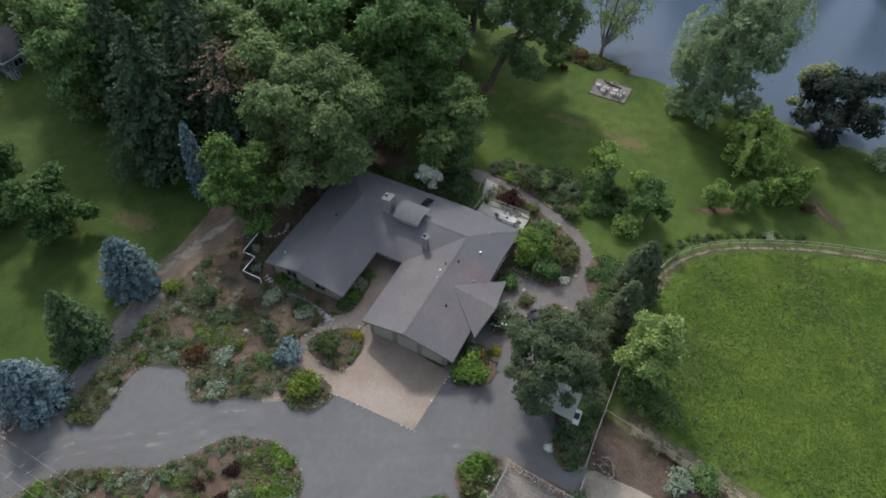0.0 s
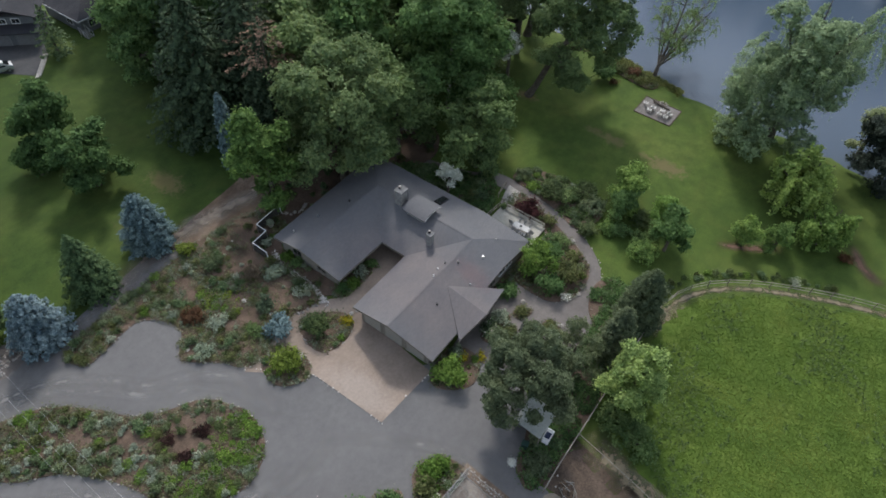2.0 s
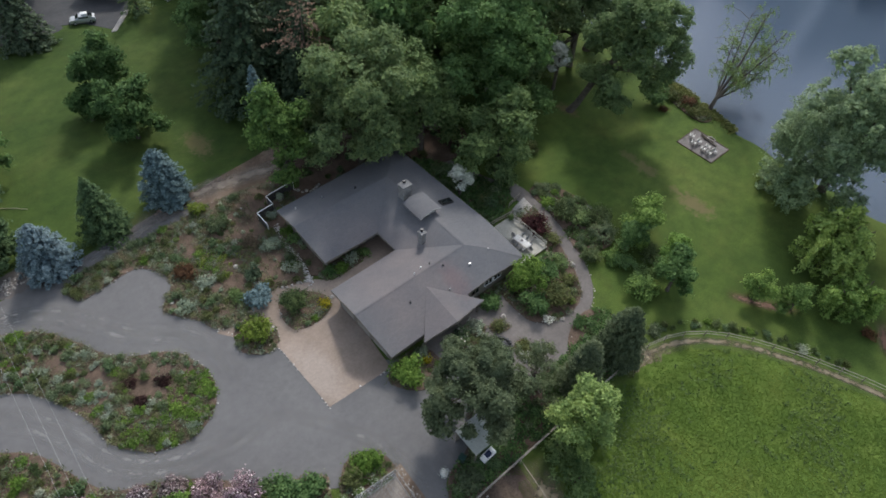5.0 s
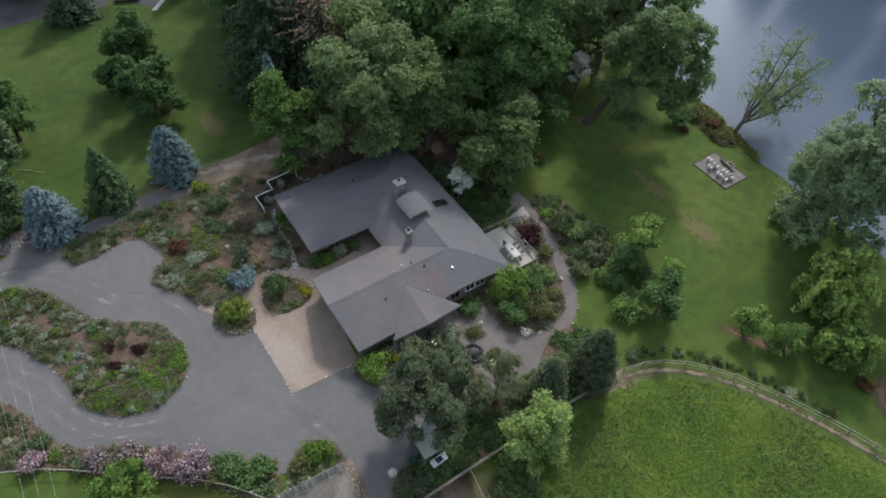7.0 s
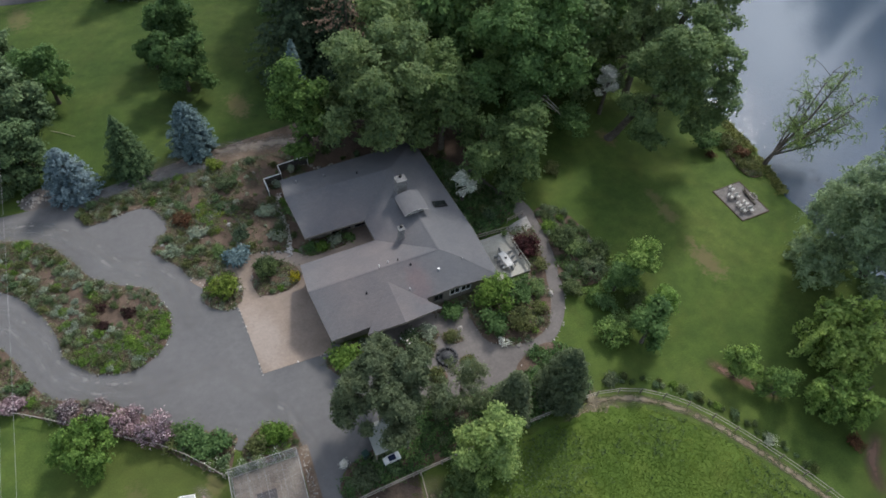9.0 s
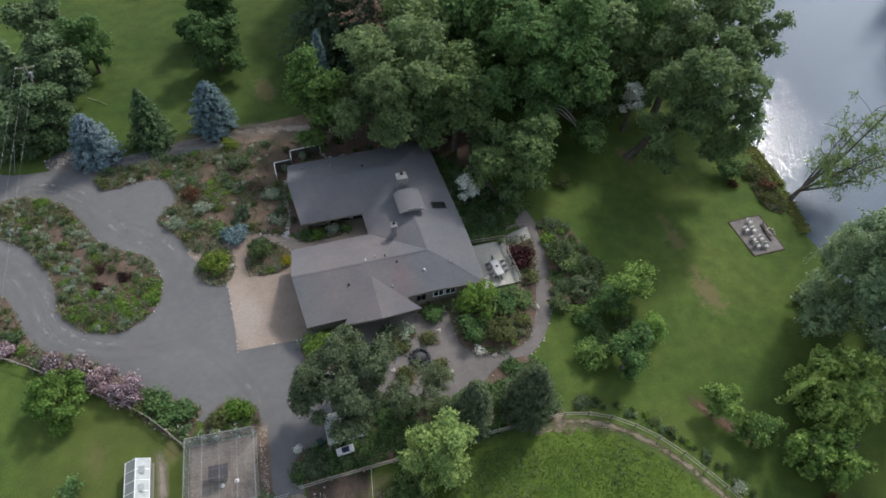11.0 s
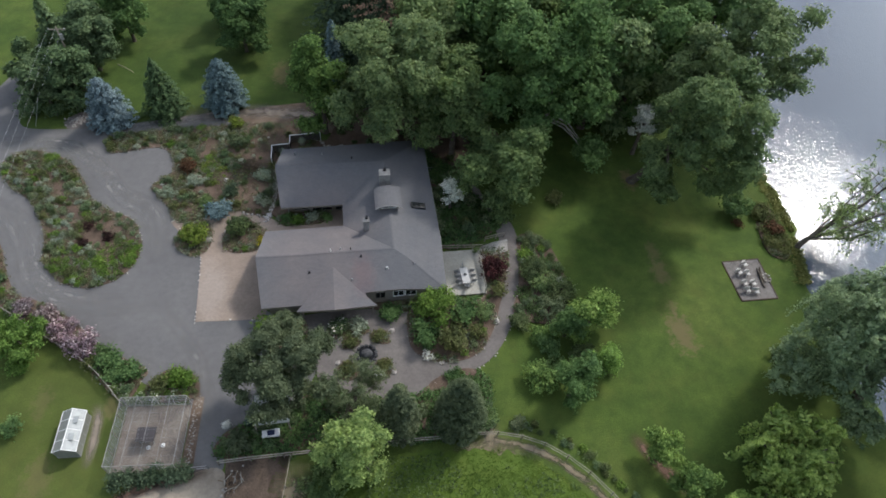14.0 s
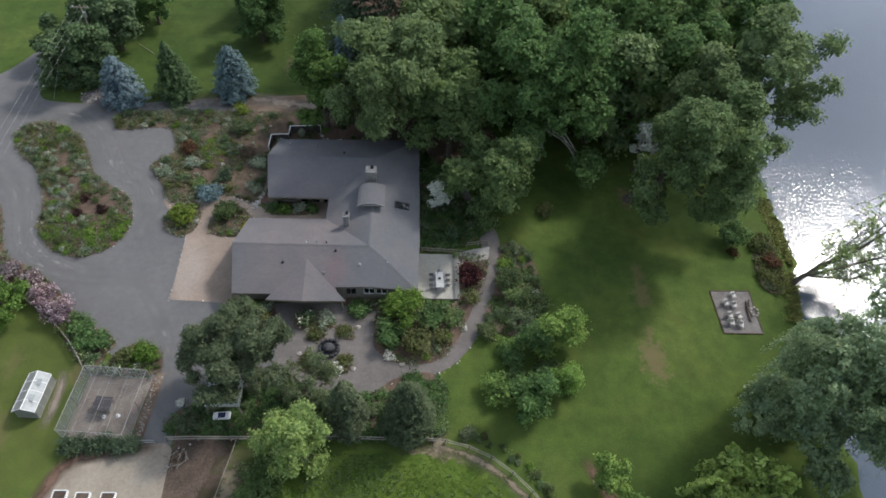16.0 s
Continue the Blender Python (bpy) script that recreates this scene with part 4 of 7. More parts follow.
# raised clerestory box on the ridge
MONITOR = siding_material("pale_siding", (0.3, 0.29, 0.275))
part("monitor_wall", box(47.65, 26.3, 4.1, 50.15, 29.0, 5.2), MONITOR, house)
arch = [(48.9 + 1.72 * u, 5.2 + 0.5 * math.cos(u * math.pi / 2) ** 0.8) for u in (-1, -0.75, -0.5, -0.25, 0, 0.25, 0.5, 0.75, 1)]
roof_planes("monitor_roof", [[(x0, 25.75, z0), (x1, 25.75, z1), (x1, 29.4, z1), (x0, 29.4, z0)] for (x0, z0), (x1, z1) in zip(arch, arch[1:])], house, 0.1)
v, f = tube([(x, 25.74, z - 0.06) for x, z in arch], [0.06] * 9, 6)
array_part("arched_fascia", v, f, MONITOR, house, "pale arched fascia", True)
window_in(house, (48.9, 26.25, 4.98), (1, 0, 0), 1.9, 0.3, (0, -1, 0), WHITE)


CAPSTONE = grainy("mortar_capstone", (0.13, 0.128, 0.126), (0.18, 0.176, 0.172), (0.23, 0.225, 0.22), 2.0, 9.0, 0.9, 0.01)


def chimney(x, y, z0, z1, w, d):
    c = part("chimney", box(x - w / 2, y - d / 2, z0, x + w / 2, y + d / 2, z1, bevel=0.03), BRICK, house, "grey stone chimney")
    part("chimney_cap", box(x - w / 2 - 0.08, y - d / 2 - 0.08, z1, x + w / 2 + 0.08, y + d / 2 + 0.08, z1 + 0.12, bevel=0.02), CAPSTONE, c)
    part("flue", cyl(x + 0.1, y + d * 0.28, z1 + 0.12, z1 + 0.42, 0.2, 0.18), DARKMETAL, c, "dark metal flue")


chimney(48.7, 30.8, 4.2, 6.6, 1.35, 1.1)
chimney(45.9, 23.9, 3.0, 5.35, 0.7, 0.7)
# skylight and pipes
sk = part("skylight", bar((51.9, 27.3, 3.98), (53.8, 27.3, 3.46), 1.0, 0.2), DARKMETAL, house, "dark-framed skylight")
part("pane", bar((52.0, 27.3, 4.06), (53.7, 27.3, 3.6), 0.84, 0.02), GLASS, sk)


def roof_z(x, y):
    if y < 25.5 and x < 49:
        return RIDGE - abs(y - 19.6) * (RIDGE - EAVE) / 5.9
    if y > 29 and x < 49:
        return RIDGE - abs(y - 35.0) * (RIDGE - EAVE) / 5.8
    return RIDGE - abs(x - 49) * (0.28 if x > 49 else 0.358)


def vent(x, y, r=0.09, h=0.35, material=None):
    z = roof_z(x, y)
    v = part("vent_pipe", cyl(x, y, z - 0.1, z + h, r), material or GALV, house)
    part("flashing", cyl(x, y, z - 0.05, z + 0.04, r * 1.6, r * 1.2), material or GALV, v)


for x, y, r, h, mt in ((48.0, 17.3, 0.14, 0.2, GALV), (41.4, 19.9, 0.06, 0.3, WHITE), (42.6, 20.2, 0.08, 0.3, GALV), (43.8, 20.0, 0.08, 0.3, DARKMETAL), (38.8, 17.4, 0.1, 0.25, DARKMETAL), (45.0, 18.9, 0.1, 0.25, DARKMETAL), (36.8, 38.6, 0.09, 0.3, GALV), (40.5, 38.0, 0.09, 0.3, GALV),
                       (44.6, 36.2, 0.09, 0.3, DARKMETAL), (43.8, 16.2, 0.07, 0.25, GALV), (51.3, 17.6, 0.05, 0.15, GALV)):
    vent(x, y, r, h, mt)

# ---- trees ----
def broadleaf(x, y, height, r, base, seed, leaves, label, count=9000, size=0.42, bark=None, blobs=18, lean=(0, 0), name="tree", trunk_r=None, group="", blob=0.42, lift=0.35, shell=0.6, twigs=8, flat=0.85):
    """Tapered trunk, limbs and an uneven crown of many leaves."""
    rng = np.random.default_rng(seed)
    bark = bark or BARK
    t = empty_thing(name, x, y, 0, 0, label, "tree", group)
    h = height - base
    zc = base + h / 2
    cs, rs = bunch(rng, int(blobs * 1.7), r, h, zc, blob=blob * 0.82)
    cs = [(cx + lean[0], cy + lean[1], cz) for cx, cy, cz in cs]
    tr = trunk_r or 0.025 * height + 0.06
    fork = base + h * 0.25
    top = Vector((lean[0], lean[1], zc))
    v, f = tube([(0, 0, -0.15), (lean[0] * 0.12, lean[1] * 0.12, base * 0.4), (lean[0] * 0.45, lean[1] * 0.45, fork), tuple(top)], [tr * 1.35, tr, tr * 0.8, tr * 0.35], 8)
    trunk = array_part("trunk", v, f, bark, t, smooth=True)
    limbs = []
    for i in range(1, min(len(cs), twigs + 1)):
        s = Vector((lean[0] * 0.4, lean[1] * 0.4, fork * rng.uniform(0.8, 1.05)))
        e = s.lerp(Vector(cs[i]), 0.78)
        mid = s.lerp(e, 0.5) + Vector((rng.uniform(-0.4, 0.4), rng.uniform(-0.4, 0.4), 0.08 * r))
        limbs.append(tube([s, mid, e], [tr * 0.5, tr * 0.3, tr * 0.1], 5))
    v, f = join_tubes(limbs)
    array_part("branchwork", v, f, bark, t, smooth=True)
    v, f = leaf_cloud(rng, cs, rs, int(count * 1.7), size * 0.72, shell=shell, lift=lift, flat=flat)
    array_part("crown", v, f, leaves, t)
    return t


def conifer(x, y, height, r, seed, leaves, label, tiers=26, arms=11, per=9, size=0.34, name="conifer", skirt=0.03, power=0.85, group="", top=0.35, droop=0.25, ragged=0.2):
    """A straight trunk with whorls of drooping needled boughs."""
    rng = np.random.default_rng(seed)
    t = empty_thing(name, x, y, 0, 0, label, "conifer", group)
    v, f = tube([(0, 0, -0.15), (0, 0, height * 0.5), (0, 0, height * 0.97)], [0.018 * height + 0.08, 0.012 * height + 0.04, 0.02], 7)
    array_part("trunk", v, f, BARK, t, smooth=True)
    pos, nrm = [], []
    for i in range(tiers):
        u = i / (tiers - 1)
        z = height * (skirt + (1 - skirt) * u)
        reach = r * ((1 - u) ** power) * (0.45 + 0.55 * min(1, u * 9 + 0.55)) + 0.12
        n = max(4, int(arms * (0.4 + 0.6 * (1 - u))))
        off = rng.uniform(0, 6.28)
        for j in range(n):
            a = off + 6.283 * j / n + rng.uniform(-0.2, 0.2)
            L = reach * rng.uniform(0.92 - ragged, 0.92 + ragged)
            k = max(3, int(per * (0.35 + 0.65 * L / max(r, 0.1))))
            s = np.sqrt(rng.random(k)) * 0.95 + 0.08
            wide = (0.2 - 0.2 * ragged) * L + 0.1
            side = rng.uniform(-1, 1, k) * wide * (1.15 - s * 0.7)
            px = np.cos(a) * s * L - np.sin(a) * side
            py = np.sin(a) * s * L + np.cos(a) * side
            pz = z - droop * L * s ** 1.5 + 0.12 * L * s + rng.uniform(-0.12, 0.12, k)
            pos.append(np.stack([px, py, pz], 1))
            nrm.append(np.stack([np.cos(a) * 0.55 + rng.normal(0, 0.35, k), np.sin(a) * 0.55 + rng.normal(0, 0.35, k), 0.8 + rng.normal(0, 0.25, k)], 1))
    pos, nrm = np.concatenate(pos), np.concatenate(nrm)
    v, f = leaf_quads(rng, pos, nrm, size, 1.7)
    array_part("crown", v, f, leaves, t)
    return t


def willow(x, y, height, r, seed, leaves, label, strands=420, per=16, size=0.34, lean=(0, 0), bark=None, bare=0.0, trunk_r=0.5, fill=0, name="willow_tree", coarse=1.5):
    """Leaning limbs with long hanging sprays."""
    rng = np.random.default_rng(seed)
    t = empty_thing(name, x, y, 0, 0, label, "tree")
    bark = bark or BARK
    limbs, pos, nrm = [], [], []
    ends = []
    for i in range(14):
        a = i * 2.4 + rng.uniform(-0.3, 0.3)
        rr = r * rng.uniform(0.35, 0.85)
        e = Vector((lean[0] + math.cos(a) * rr, lean[1] + math.sin(a) * rr, height * rng.uniform(0.5, 0.95)))
        s = Vector((lean[0] * 0.2, lean[1] * 0.2, height * 0.22))
        m = s.lerp(e, 0.5) + Vector((rng.uniform(-0.5, 0.5), rng.uniform(-0.5, 0.5), height * 0.06))
        limbs.append(tube([s, m, e], [trunk_r * 0.55, trunk_r * 0.35, 0.06], 6))
        ends.append((m, e))
    v, f = tube([(0, 0, -0.2), (lean[0] * 0.1, lean[1] * 0.1, height * 0.12), (lean[0] * 0.2, lean[1] * 0.2, height * 0.24)], [trunk_r * 1.4, trunk_r, trunk_r * 0.75], 8)
    array_part("trunk", v, f, bark, t, smooth=True)
    v, f = join_tubes(limbs)
    array_part("branchwork", v, f, bark, t, smooth=True)
    anchors = []
    for i in range(max(30, strands // 9)):
        m, e = ends[int(rng.integers(len(ends)))]
        o = rng.normal(size=3) * r * 0.17 * np.array([1, 1, 0.5])
        anchors.append((np.array(m.lerp(e, rng.uniform(0.2, 1.05))) + o, rng.uniform(0, 6.28), rng.uniform(0.14, 0.5)))
    for i in range(strands):
        q, a, k = anchors[i % len(anchors)]
        p0 = q + rng.normal(size=3) * 0.32
        a = a + rng.normal(0, 0.5)
        L = k * rng.uniform(0.7, 1.2) * height * (1 - bare * 0.5)
        s = np.linspace(0, 1, per)
        out = 0.24 * L
        px = p0[0] + np.cos(a) * out * s + rng.normal(0, 0.08, per)
        py = p0[1] + np.sin(a) * out * s + rng.normal(0, 0.08, per)
        pz = p0[2] + 0.12 * L * np.sin(s * 3.1) - L * 0.75 * s ** 1.7
        pos.append(np.stack([px, py, np.maximum(pz, 0.6)], 1))
        nrm.append(rng.normal(0, 0.4, (per, 3)) + np.array([np.cos(a) * 0.4, np.sin(a) * 0.4, 0.8]))
    v, f = leaf_quads(rng, np.concatenate(pos), np.concatenate(nrm), size, 2.0)
    if fill:
        cs, rs = bunch(rng, 60, r * 1.0, height * 0.98, height * 0.46, blob=0.32)
        v2, f2 = leaf_cloud(rng, [(a + lean[0], b + lean[1], c) for a, b, c in cs], rs, fill, size * coarse, longer=2.0, lift=0.4)
        v, f = np.concatenate([v, v2]), np.concatenate([f, f2 + len(v)])
    array_part("crown", v, f, leaves, t)
    return t


def leaning_willow():
    """A half-bare willow whose stems reach out low over the water."""
    rng = np.random.default_rng(22)
    t = empty_thing("willow_tree", 104.6, 18.8, 0, 0, "half-bare willow leaning far out over the river", "tree")
    v, f = tube([(0, 0, -0.6), (0.3, 0.1, 0.5), (1.0, 0.2, 1.6)], [0.5, 0.36, 0.3], 8)
    array_part("trunk", v, f, BARK, t, smooth=True)
    limbs, pos, nrm = [], [], []
    for tip, r in (((9.5, 1.2, 14.0), 0.26), ((12.0, 4.6, 11.0), 0.2), ((4.5, -4.4, 12.0), 0.2), ((10.5, -2.4, 11.5), 0.18), ((8.0, -3.6, 8.5), 0.18), ((10.0, 5.0, 8.5), 0.15), ((13.0, -0.5, 7.0), 0.14)):
        s0, e = Vector((0.9, 0.2, 1.5)), Vector(tip)
        bend = s0.lerp(e, 0.5) + Vector((rng.uniform(-0.6, 0.6), rng.uniform(-0.6, 0.6), -0.9))
        path = [s0, s0.lerp(bend, 0.6), bend, bend.lerp(e, 0.55) + Vector((0, 0, 0.3)), e]
        limbs.append(tube(path, [r, r * 0.8, r * 0.62, r * 0.4, 0.04], 6))
        for _ in range(24):
            k = rng.uniform(0.3, 1.0)
            o = (bend.lerp(e, (k - 0.5) * 2) if k > 0.5 else s0.lerp(bend, k * 2))
            out = Vector((rng.normal(0, 1.5), rng.normal(0, 1.5), rng.uniform(-0.2, 1.4)))
            q = o + out
            limbs.append(tube([o, o + out * 0.55 + Vector((0, 0, 0.25)), q], [0.05, 0.035, 0.015], 4))
            if rng.random() < 0.2:
                continue
            for _ in range(int(rng.integers(3, 8))):
                n = 17
                a, L = rng.uniform(0, 6.28), rng.uniform(0.8, 2.4)
                w = np.linspace(0, 1, n)
                c = np.array(q) + rng.normal(0, 0.35, 3)
                pos.append(np.stack([c[0] + np.cos(a) * 0.45 * L * w, c[1] + np.sin(a) * 0.45 * L * w, np.maximum(c[2] + 0.15 * L * np.sin(3 * w) - 0.7 * L * w ** 1.6, 0.2)], 1) + rng.normal(0, 0.07, (n, 3)))
                nrm.append(rng.normal(0, 0.4, (n, 3)) + np.array([0, 0, 0.8]))
    v, f = join_tubes(limbs)
    array_part("branchwork", v, f, BARK, t, smooth=True)
    v, f = leaf_quads(rng, np.concatenate(pos), np.concatenate(nrm), 0.12, 2.4)
    array_part("crown", v, f, L_THINWILLOW, t, "thin grey-green drooping leaves")


broadleaf(50.6, 43.0, 21.0, 10.2, 2.6, 11, L_BIGOAK, "tall spreading oak over the house's north roof", 34000, 0.4, blobs=44, name="oak_tree", blob=0.3, shell=0.5)
broadleaf(40.9, 46.9, 15.2, 4.9, 0.6, 12, L_SPRING, "fresh green maple beside the dirt track", 9000, 0.4, blobs=16)
broadleaf(59.4, 40.4, 17.0, 7.2, 1.5, 13, L_OAK, "tall green oak close to the house", 14000, 0.45, blobs=20, name="oak_tree", blob=0.38)
broadleaf(73.0, 41.0, 24.5, 10.2, 1.0, 14, L_MAPLE, "tall green maple with a pale forked trunk", 30000, 0.44, PALEBARK, blobs=30, blob=0.36, twigs=5, trunk_r=0.36)
broadleaf(65.0, 29.8, 13.0, 6.0, 0.8, 15, L_OAK, "green tree at the end of the garden path", 11000, 0.4, blobs=18)
broadleaf(85.2, 33.2, 23.0, 8.0, 4.2, 16, L_RIVER, "leaning riverside tree with a red-brown trunk", 29000, 0.36, blobs=40, lean=(4.6, -6.4), blob=0.36, trunk_r=0.55, shell=0.45)
broadleaf(95.0, 42.0, 22.0, 7.6, 1.0, 116, L_RIVER, "green riverside tree behind the leaning one", 17000, 0.42, blobs=26, blob=0.36)
broadleaf(101.5, 43.5, 25.0, 8.6, 4.0, 17, L_RIVER, "tall open riverside tree with arching limbs", 14000, 0.42, blobs=24, lean=(2.0, -1.5), blob=0.33)
broadleaf(88.0, 48.0, 22.0, 8.0, 1.0, 18, L_MAPLE, "tall green riverside tree", 15000, 0.46, blobs=20)
willow(101.2, -3.0, 24.5, 9.0, 21, L_WILLOW, "large grey-green willow by the river", 760, 46, 0.16, lean=(-2.4, 1.2), fill=64000, coarse=1.35)
leaning_willow()
willow(86.6, -10.0, 9.0, 4.9, 23, L_PLUME, "spreading light green tree with arching plumes on the lawn", 760, 26, 0.24, trunk_r=0.22, fill=3500, name="tree", coarse=1.0)
willow(81.6, -15.6, 6.2, 3.3, 24, L_FRESH, "rounded green tree on the lawn", 420, 20, 0.22, trunk_r=0.16, fill=3000, name="tree", coarse=1.0)
broadleaf(74.7, -7.2, 4.6, 2.1, 0.6, 25, L_FRESH, "young bright tree in a mulched ring", 2800, 0.26, blobs=10)
broadleaf(77.2, -11.2, 4.8, 2.2, 0.6, 26, L_SPRING, "young green tree in a mulched ring", 2800, 0.26, blobs=10)
broadleaf(71.2, 8.6, 7.6, 2.9, 0.8, 27, L_FRESH, "light green tree in the east border", 5600, 0.3, blobs=14)
broadleaf(68.6, 8.2, 5.6, 2.4, 0.4, 127, L_MAPLE, "mid-green small tree in the east border", 3600, 0.28, blobs=12)
broadleaf(72.0, 3.4, 4.6, 2.3, 0.3, 128, L_ASH, "pale yellow-green small tree beside the lawn", 3600, 0.24, blobs=12)
broadleaf(67.2, 0.5, 7.2, 2.9, 1.0, 28, L_MAPLE, "green small tree in the east border", 4600, 0.3, blobs=14)
broadleaf(36.1, 3.9, 10.6, 6.4, 3.9, 29, L_DARK, "dark grey-green oak beside the drive", 38000, 0.23, blobs=64, name="oak_tree", blob=0.34)
broadleaf(43.4, 1.8, 6.8, 4.0, 1.8, 30, L_THIN, "thin grey-green tree over the patio", 8200, 0.14, blobs=26)
broadleaf(43.2, -5.2, 10.8, 3.7, 0.6, 31, L_PALE, "pale green maple inside the pasture fence", 13000, 0.27, blobs=26, blob=0.34)
broadleaf(27.9, 68.6, 10.0, 4.9, 0.5, 32, L_DEEP, "rounded green tree on the north lawn", 9500, 0.38, blobs=22)
broadleaf(28.4, 79.0, 11.5, 4.6, 0.5, 33, L_DEEP, "many-stemmed green tree on the north lawn", 9500, 0.38, blobs=24, blob=0.32)
broadleaf(24.2, 76.6, 6.0, 2.9, 0.3, 133, L_DEEP, "low green tree on the north lawn", 3600, 0.34, blobs=12)
broadleaf(4.0, 56.2, 10.5, 4.6, 0.4, 34, L_SPRUCE, "bushy dark green tree at the drive's bend", 9500, 0.38, blobs=20)
broadleaf(5.0, 64.5, 11.5, 4.4, 0.6, 35, L_SPRUCE, "bushy dark green tree beside the utility pole", 8500, 0.4, blobs=20)
broadleaf(-0.2, 55.6, 8.4, 4.2, 0.2, 37, L_SPRUCE, "rounded dark bush-like tree at the drive's bend", 6000, 0.36, blobs=16)
broadleaf(-3.0, 61.0, 7.0, 3.4, 0.2, 65, L_SPRUCE, "rounded dark bush-like tree beside the drive", 5000, 0.36, blobs=14)
broadleaf(9.0, 72.5, 10.5, 4.2, 0.6, 38, L_MAPLE, "green tree on the lawn beyond the pole", 7000, 0.4, blobs=18)
broadleaf(2.0, 78.0, 11.0, 4.6, 0.6, 39, L_SPRUCE, "bushy dark green tree at the lawn's far edge", 7000, 0.4, blobs=18)
broadleaf(49.2, 83.6, 18.5, 6.5, 0.6, 36, L_MAPLE, "broad green tree beside the neighbouring house", 20000, 0.46, blobs=30)
conifer(46.8, 67.0, 22.5, 7.4, 41, L_FIR, "tall dark fir behind the house", 38, 19, 36, 0.36, "fir_tree", power=0.7, ragged=0.5, skirt=0.07)
conifer(57.5, 69.0, 25.0, 8.0, 42, L_FIR, "tall dark fir behind the house", 38, 17, 32, 0.4, "fir_tree", power=0.78, ragged=0.45)
conifer(53.0, 63.5, 21.0, 7.0, 46, L_FIR, "tall dark fir behind the house", 34, 16, 26, 0.4, "fir_tree", power=0.75, ragged=0.45)
conifer(51.4, 58.0, 18.5, 5.6, 43, L_FIR, "dark fir with a rusty dying top", 34, 14, 22, 0.38, "fir_tree", power=0.7, ragged=0.45)
conifer(51.2, 56.8, 19.8, 5.2, 44, L_DEAD, "rust-brown dying tree top among the firs", 9, 10, 30, 0.2, "conifer", skirt=0.7, power=0.4, ragged=0.55, droop=0.1)
conifer(9.5, 51.3, 7.8, 3.3, 51, L_BLUE, "blue spruce beside the drive", 24, 22, 40, 0.2, "blue_spruce", power=0.52, droop=0.12, ragged=0.26)
conifer(17.1, 53.0, 9.6, 3.3, 52, L_SPRUCE, "green spruce beside the drive", 28, 22, 34, 0.2, "spruce_tree", power=0.72, ragged=0.28)
conifer(25.9, 53.9, 8.6, 3.4, 53, L_BLUE, "blue spruce beside the drive", 26, 22, 40, 0.2, "blue_spruce", power=0.52, droop=0.12, ragged=0.26)
conifer(42.8, 57.4, 12.4, 1.9, 54, L_BLUE, "slender blue spruce at the lawn's edge", 32, 15, 14, 0.3, "blue_spruce", power=0.6, droop=0.12)
conifer(54.2, -1.4, 9.6, 2.9, 55, L_DARK, "dense dark cypress by the pasture fence", 32, 26, 30, 0.2, "cypress_tree", power=0.5, droop=0.05)
conifer(47.8, -1.2, 9.4, 2.3, 56, L_DARK, "dense dark cypress by the pasture fence", 32, 24, 26, 0.2, "cypress_tree", power=0.5, droop=0.05)
conifer(-0.5, 66.5, 12.0, 3.6, 57, L_SPRUCE, "green conifer beyond the drive", 28, 14, 11, 0.42)
conifer(23.6, 103.0, 13.0, 5.0, 58, L_FIR, "dark conifer beside the neighbour's drive", 30, 15, 22, 0.36)
broadleaf(100.8, -19.6, 11.5, 6.8, 0.6, 59, L_DUSK, "dark dusky-leaved tree on the river bank", 14000, 0.36, blobs=22)
broadleaf(96.0, -31.5, 8.0, 4.2, 0.5, 60, L_WILLOW, "grey-green tree on the river bank", 5500, 0.4, blobs=16)
broadleaf(104.6, -15.4, 10.8, 3.2, 1.5, 61, L_CREAM, "pale cream-green tree at the water", 4200, 0.3, blobs=14)
broadleaf(57.6, 29.6, 5.2, 1.9, 2.2, 62, L_WHITE, "small dogwood covered in white blossom", 1700, 0.24, blobs=8, name="dogwood_tree")
broadleaf(87.4, 38.9, 9.6, 2.4, 3.0, 63, L_WHITE, "dogwood covered in white blossom", 2400, 0.26, blobs=9, name="dogwood_tree")

# the wood behind the house; last three spots: unseen trees added for lawn shade
WOOD_AND_SHADE_SPOTS = [(58, 55), (66, 52), (64, 62), (72, 58), (80, 52), (80, 64), (72, 70), (62, 78), (52, 78), (88, 60), (96, 54), (98, 66), (88, 74), (78, 82), (66, 88), (54, 92), (106, 60), (108, 74), (96, 82), (84, 94), (70, 102), (98, 96), (60, 106), (112, 88), (80, 112), (95, 112), (81, 45.5), (2, 124), (19, 117), (29, 119)]
protos = []
for i, (lf, h, r) in enumerate(((L_OAK, 20, 7.2), (L_MAPLE, 22, 7.6), (L_RIVER, 19, 7.0))):
    protos.append(broadleaf(*WOOD_AND_SHADE_SPOTS[i], h, r, 0.8, 80 + i, lf, "tall green tree of the wood behind the house", 7800, 0.6, blobs=20, group="trees of the wood"))
for i, (x, y) in enumerate(WOOD_AND_SHADE_SPOTS[3:]):
    s = random.uniform(0.85, 1.15)
    if i % 4 == 1 and x < 60:
        if i == 5:
            fir = conifer(x, y, 25, 5.6, 90, L_FIR, "tall dark fir of the wood and of trees added out of view", 38, 14, 11, 0.55, "fir_tree", group="firs of the wood")
        else:
            copy_thing(fir, pose(x, y, 0, 0, 0, random.uniform(0, 360)) @ Matrix.Diagonal((s, s, s, 1)))
    else:
        copy_thing(protos[i % 3], pose(x, y, 0, 0, 0, random.uniform(0, 360)) @ Matrix.Diagonal((s, s, s, 1)))

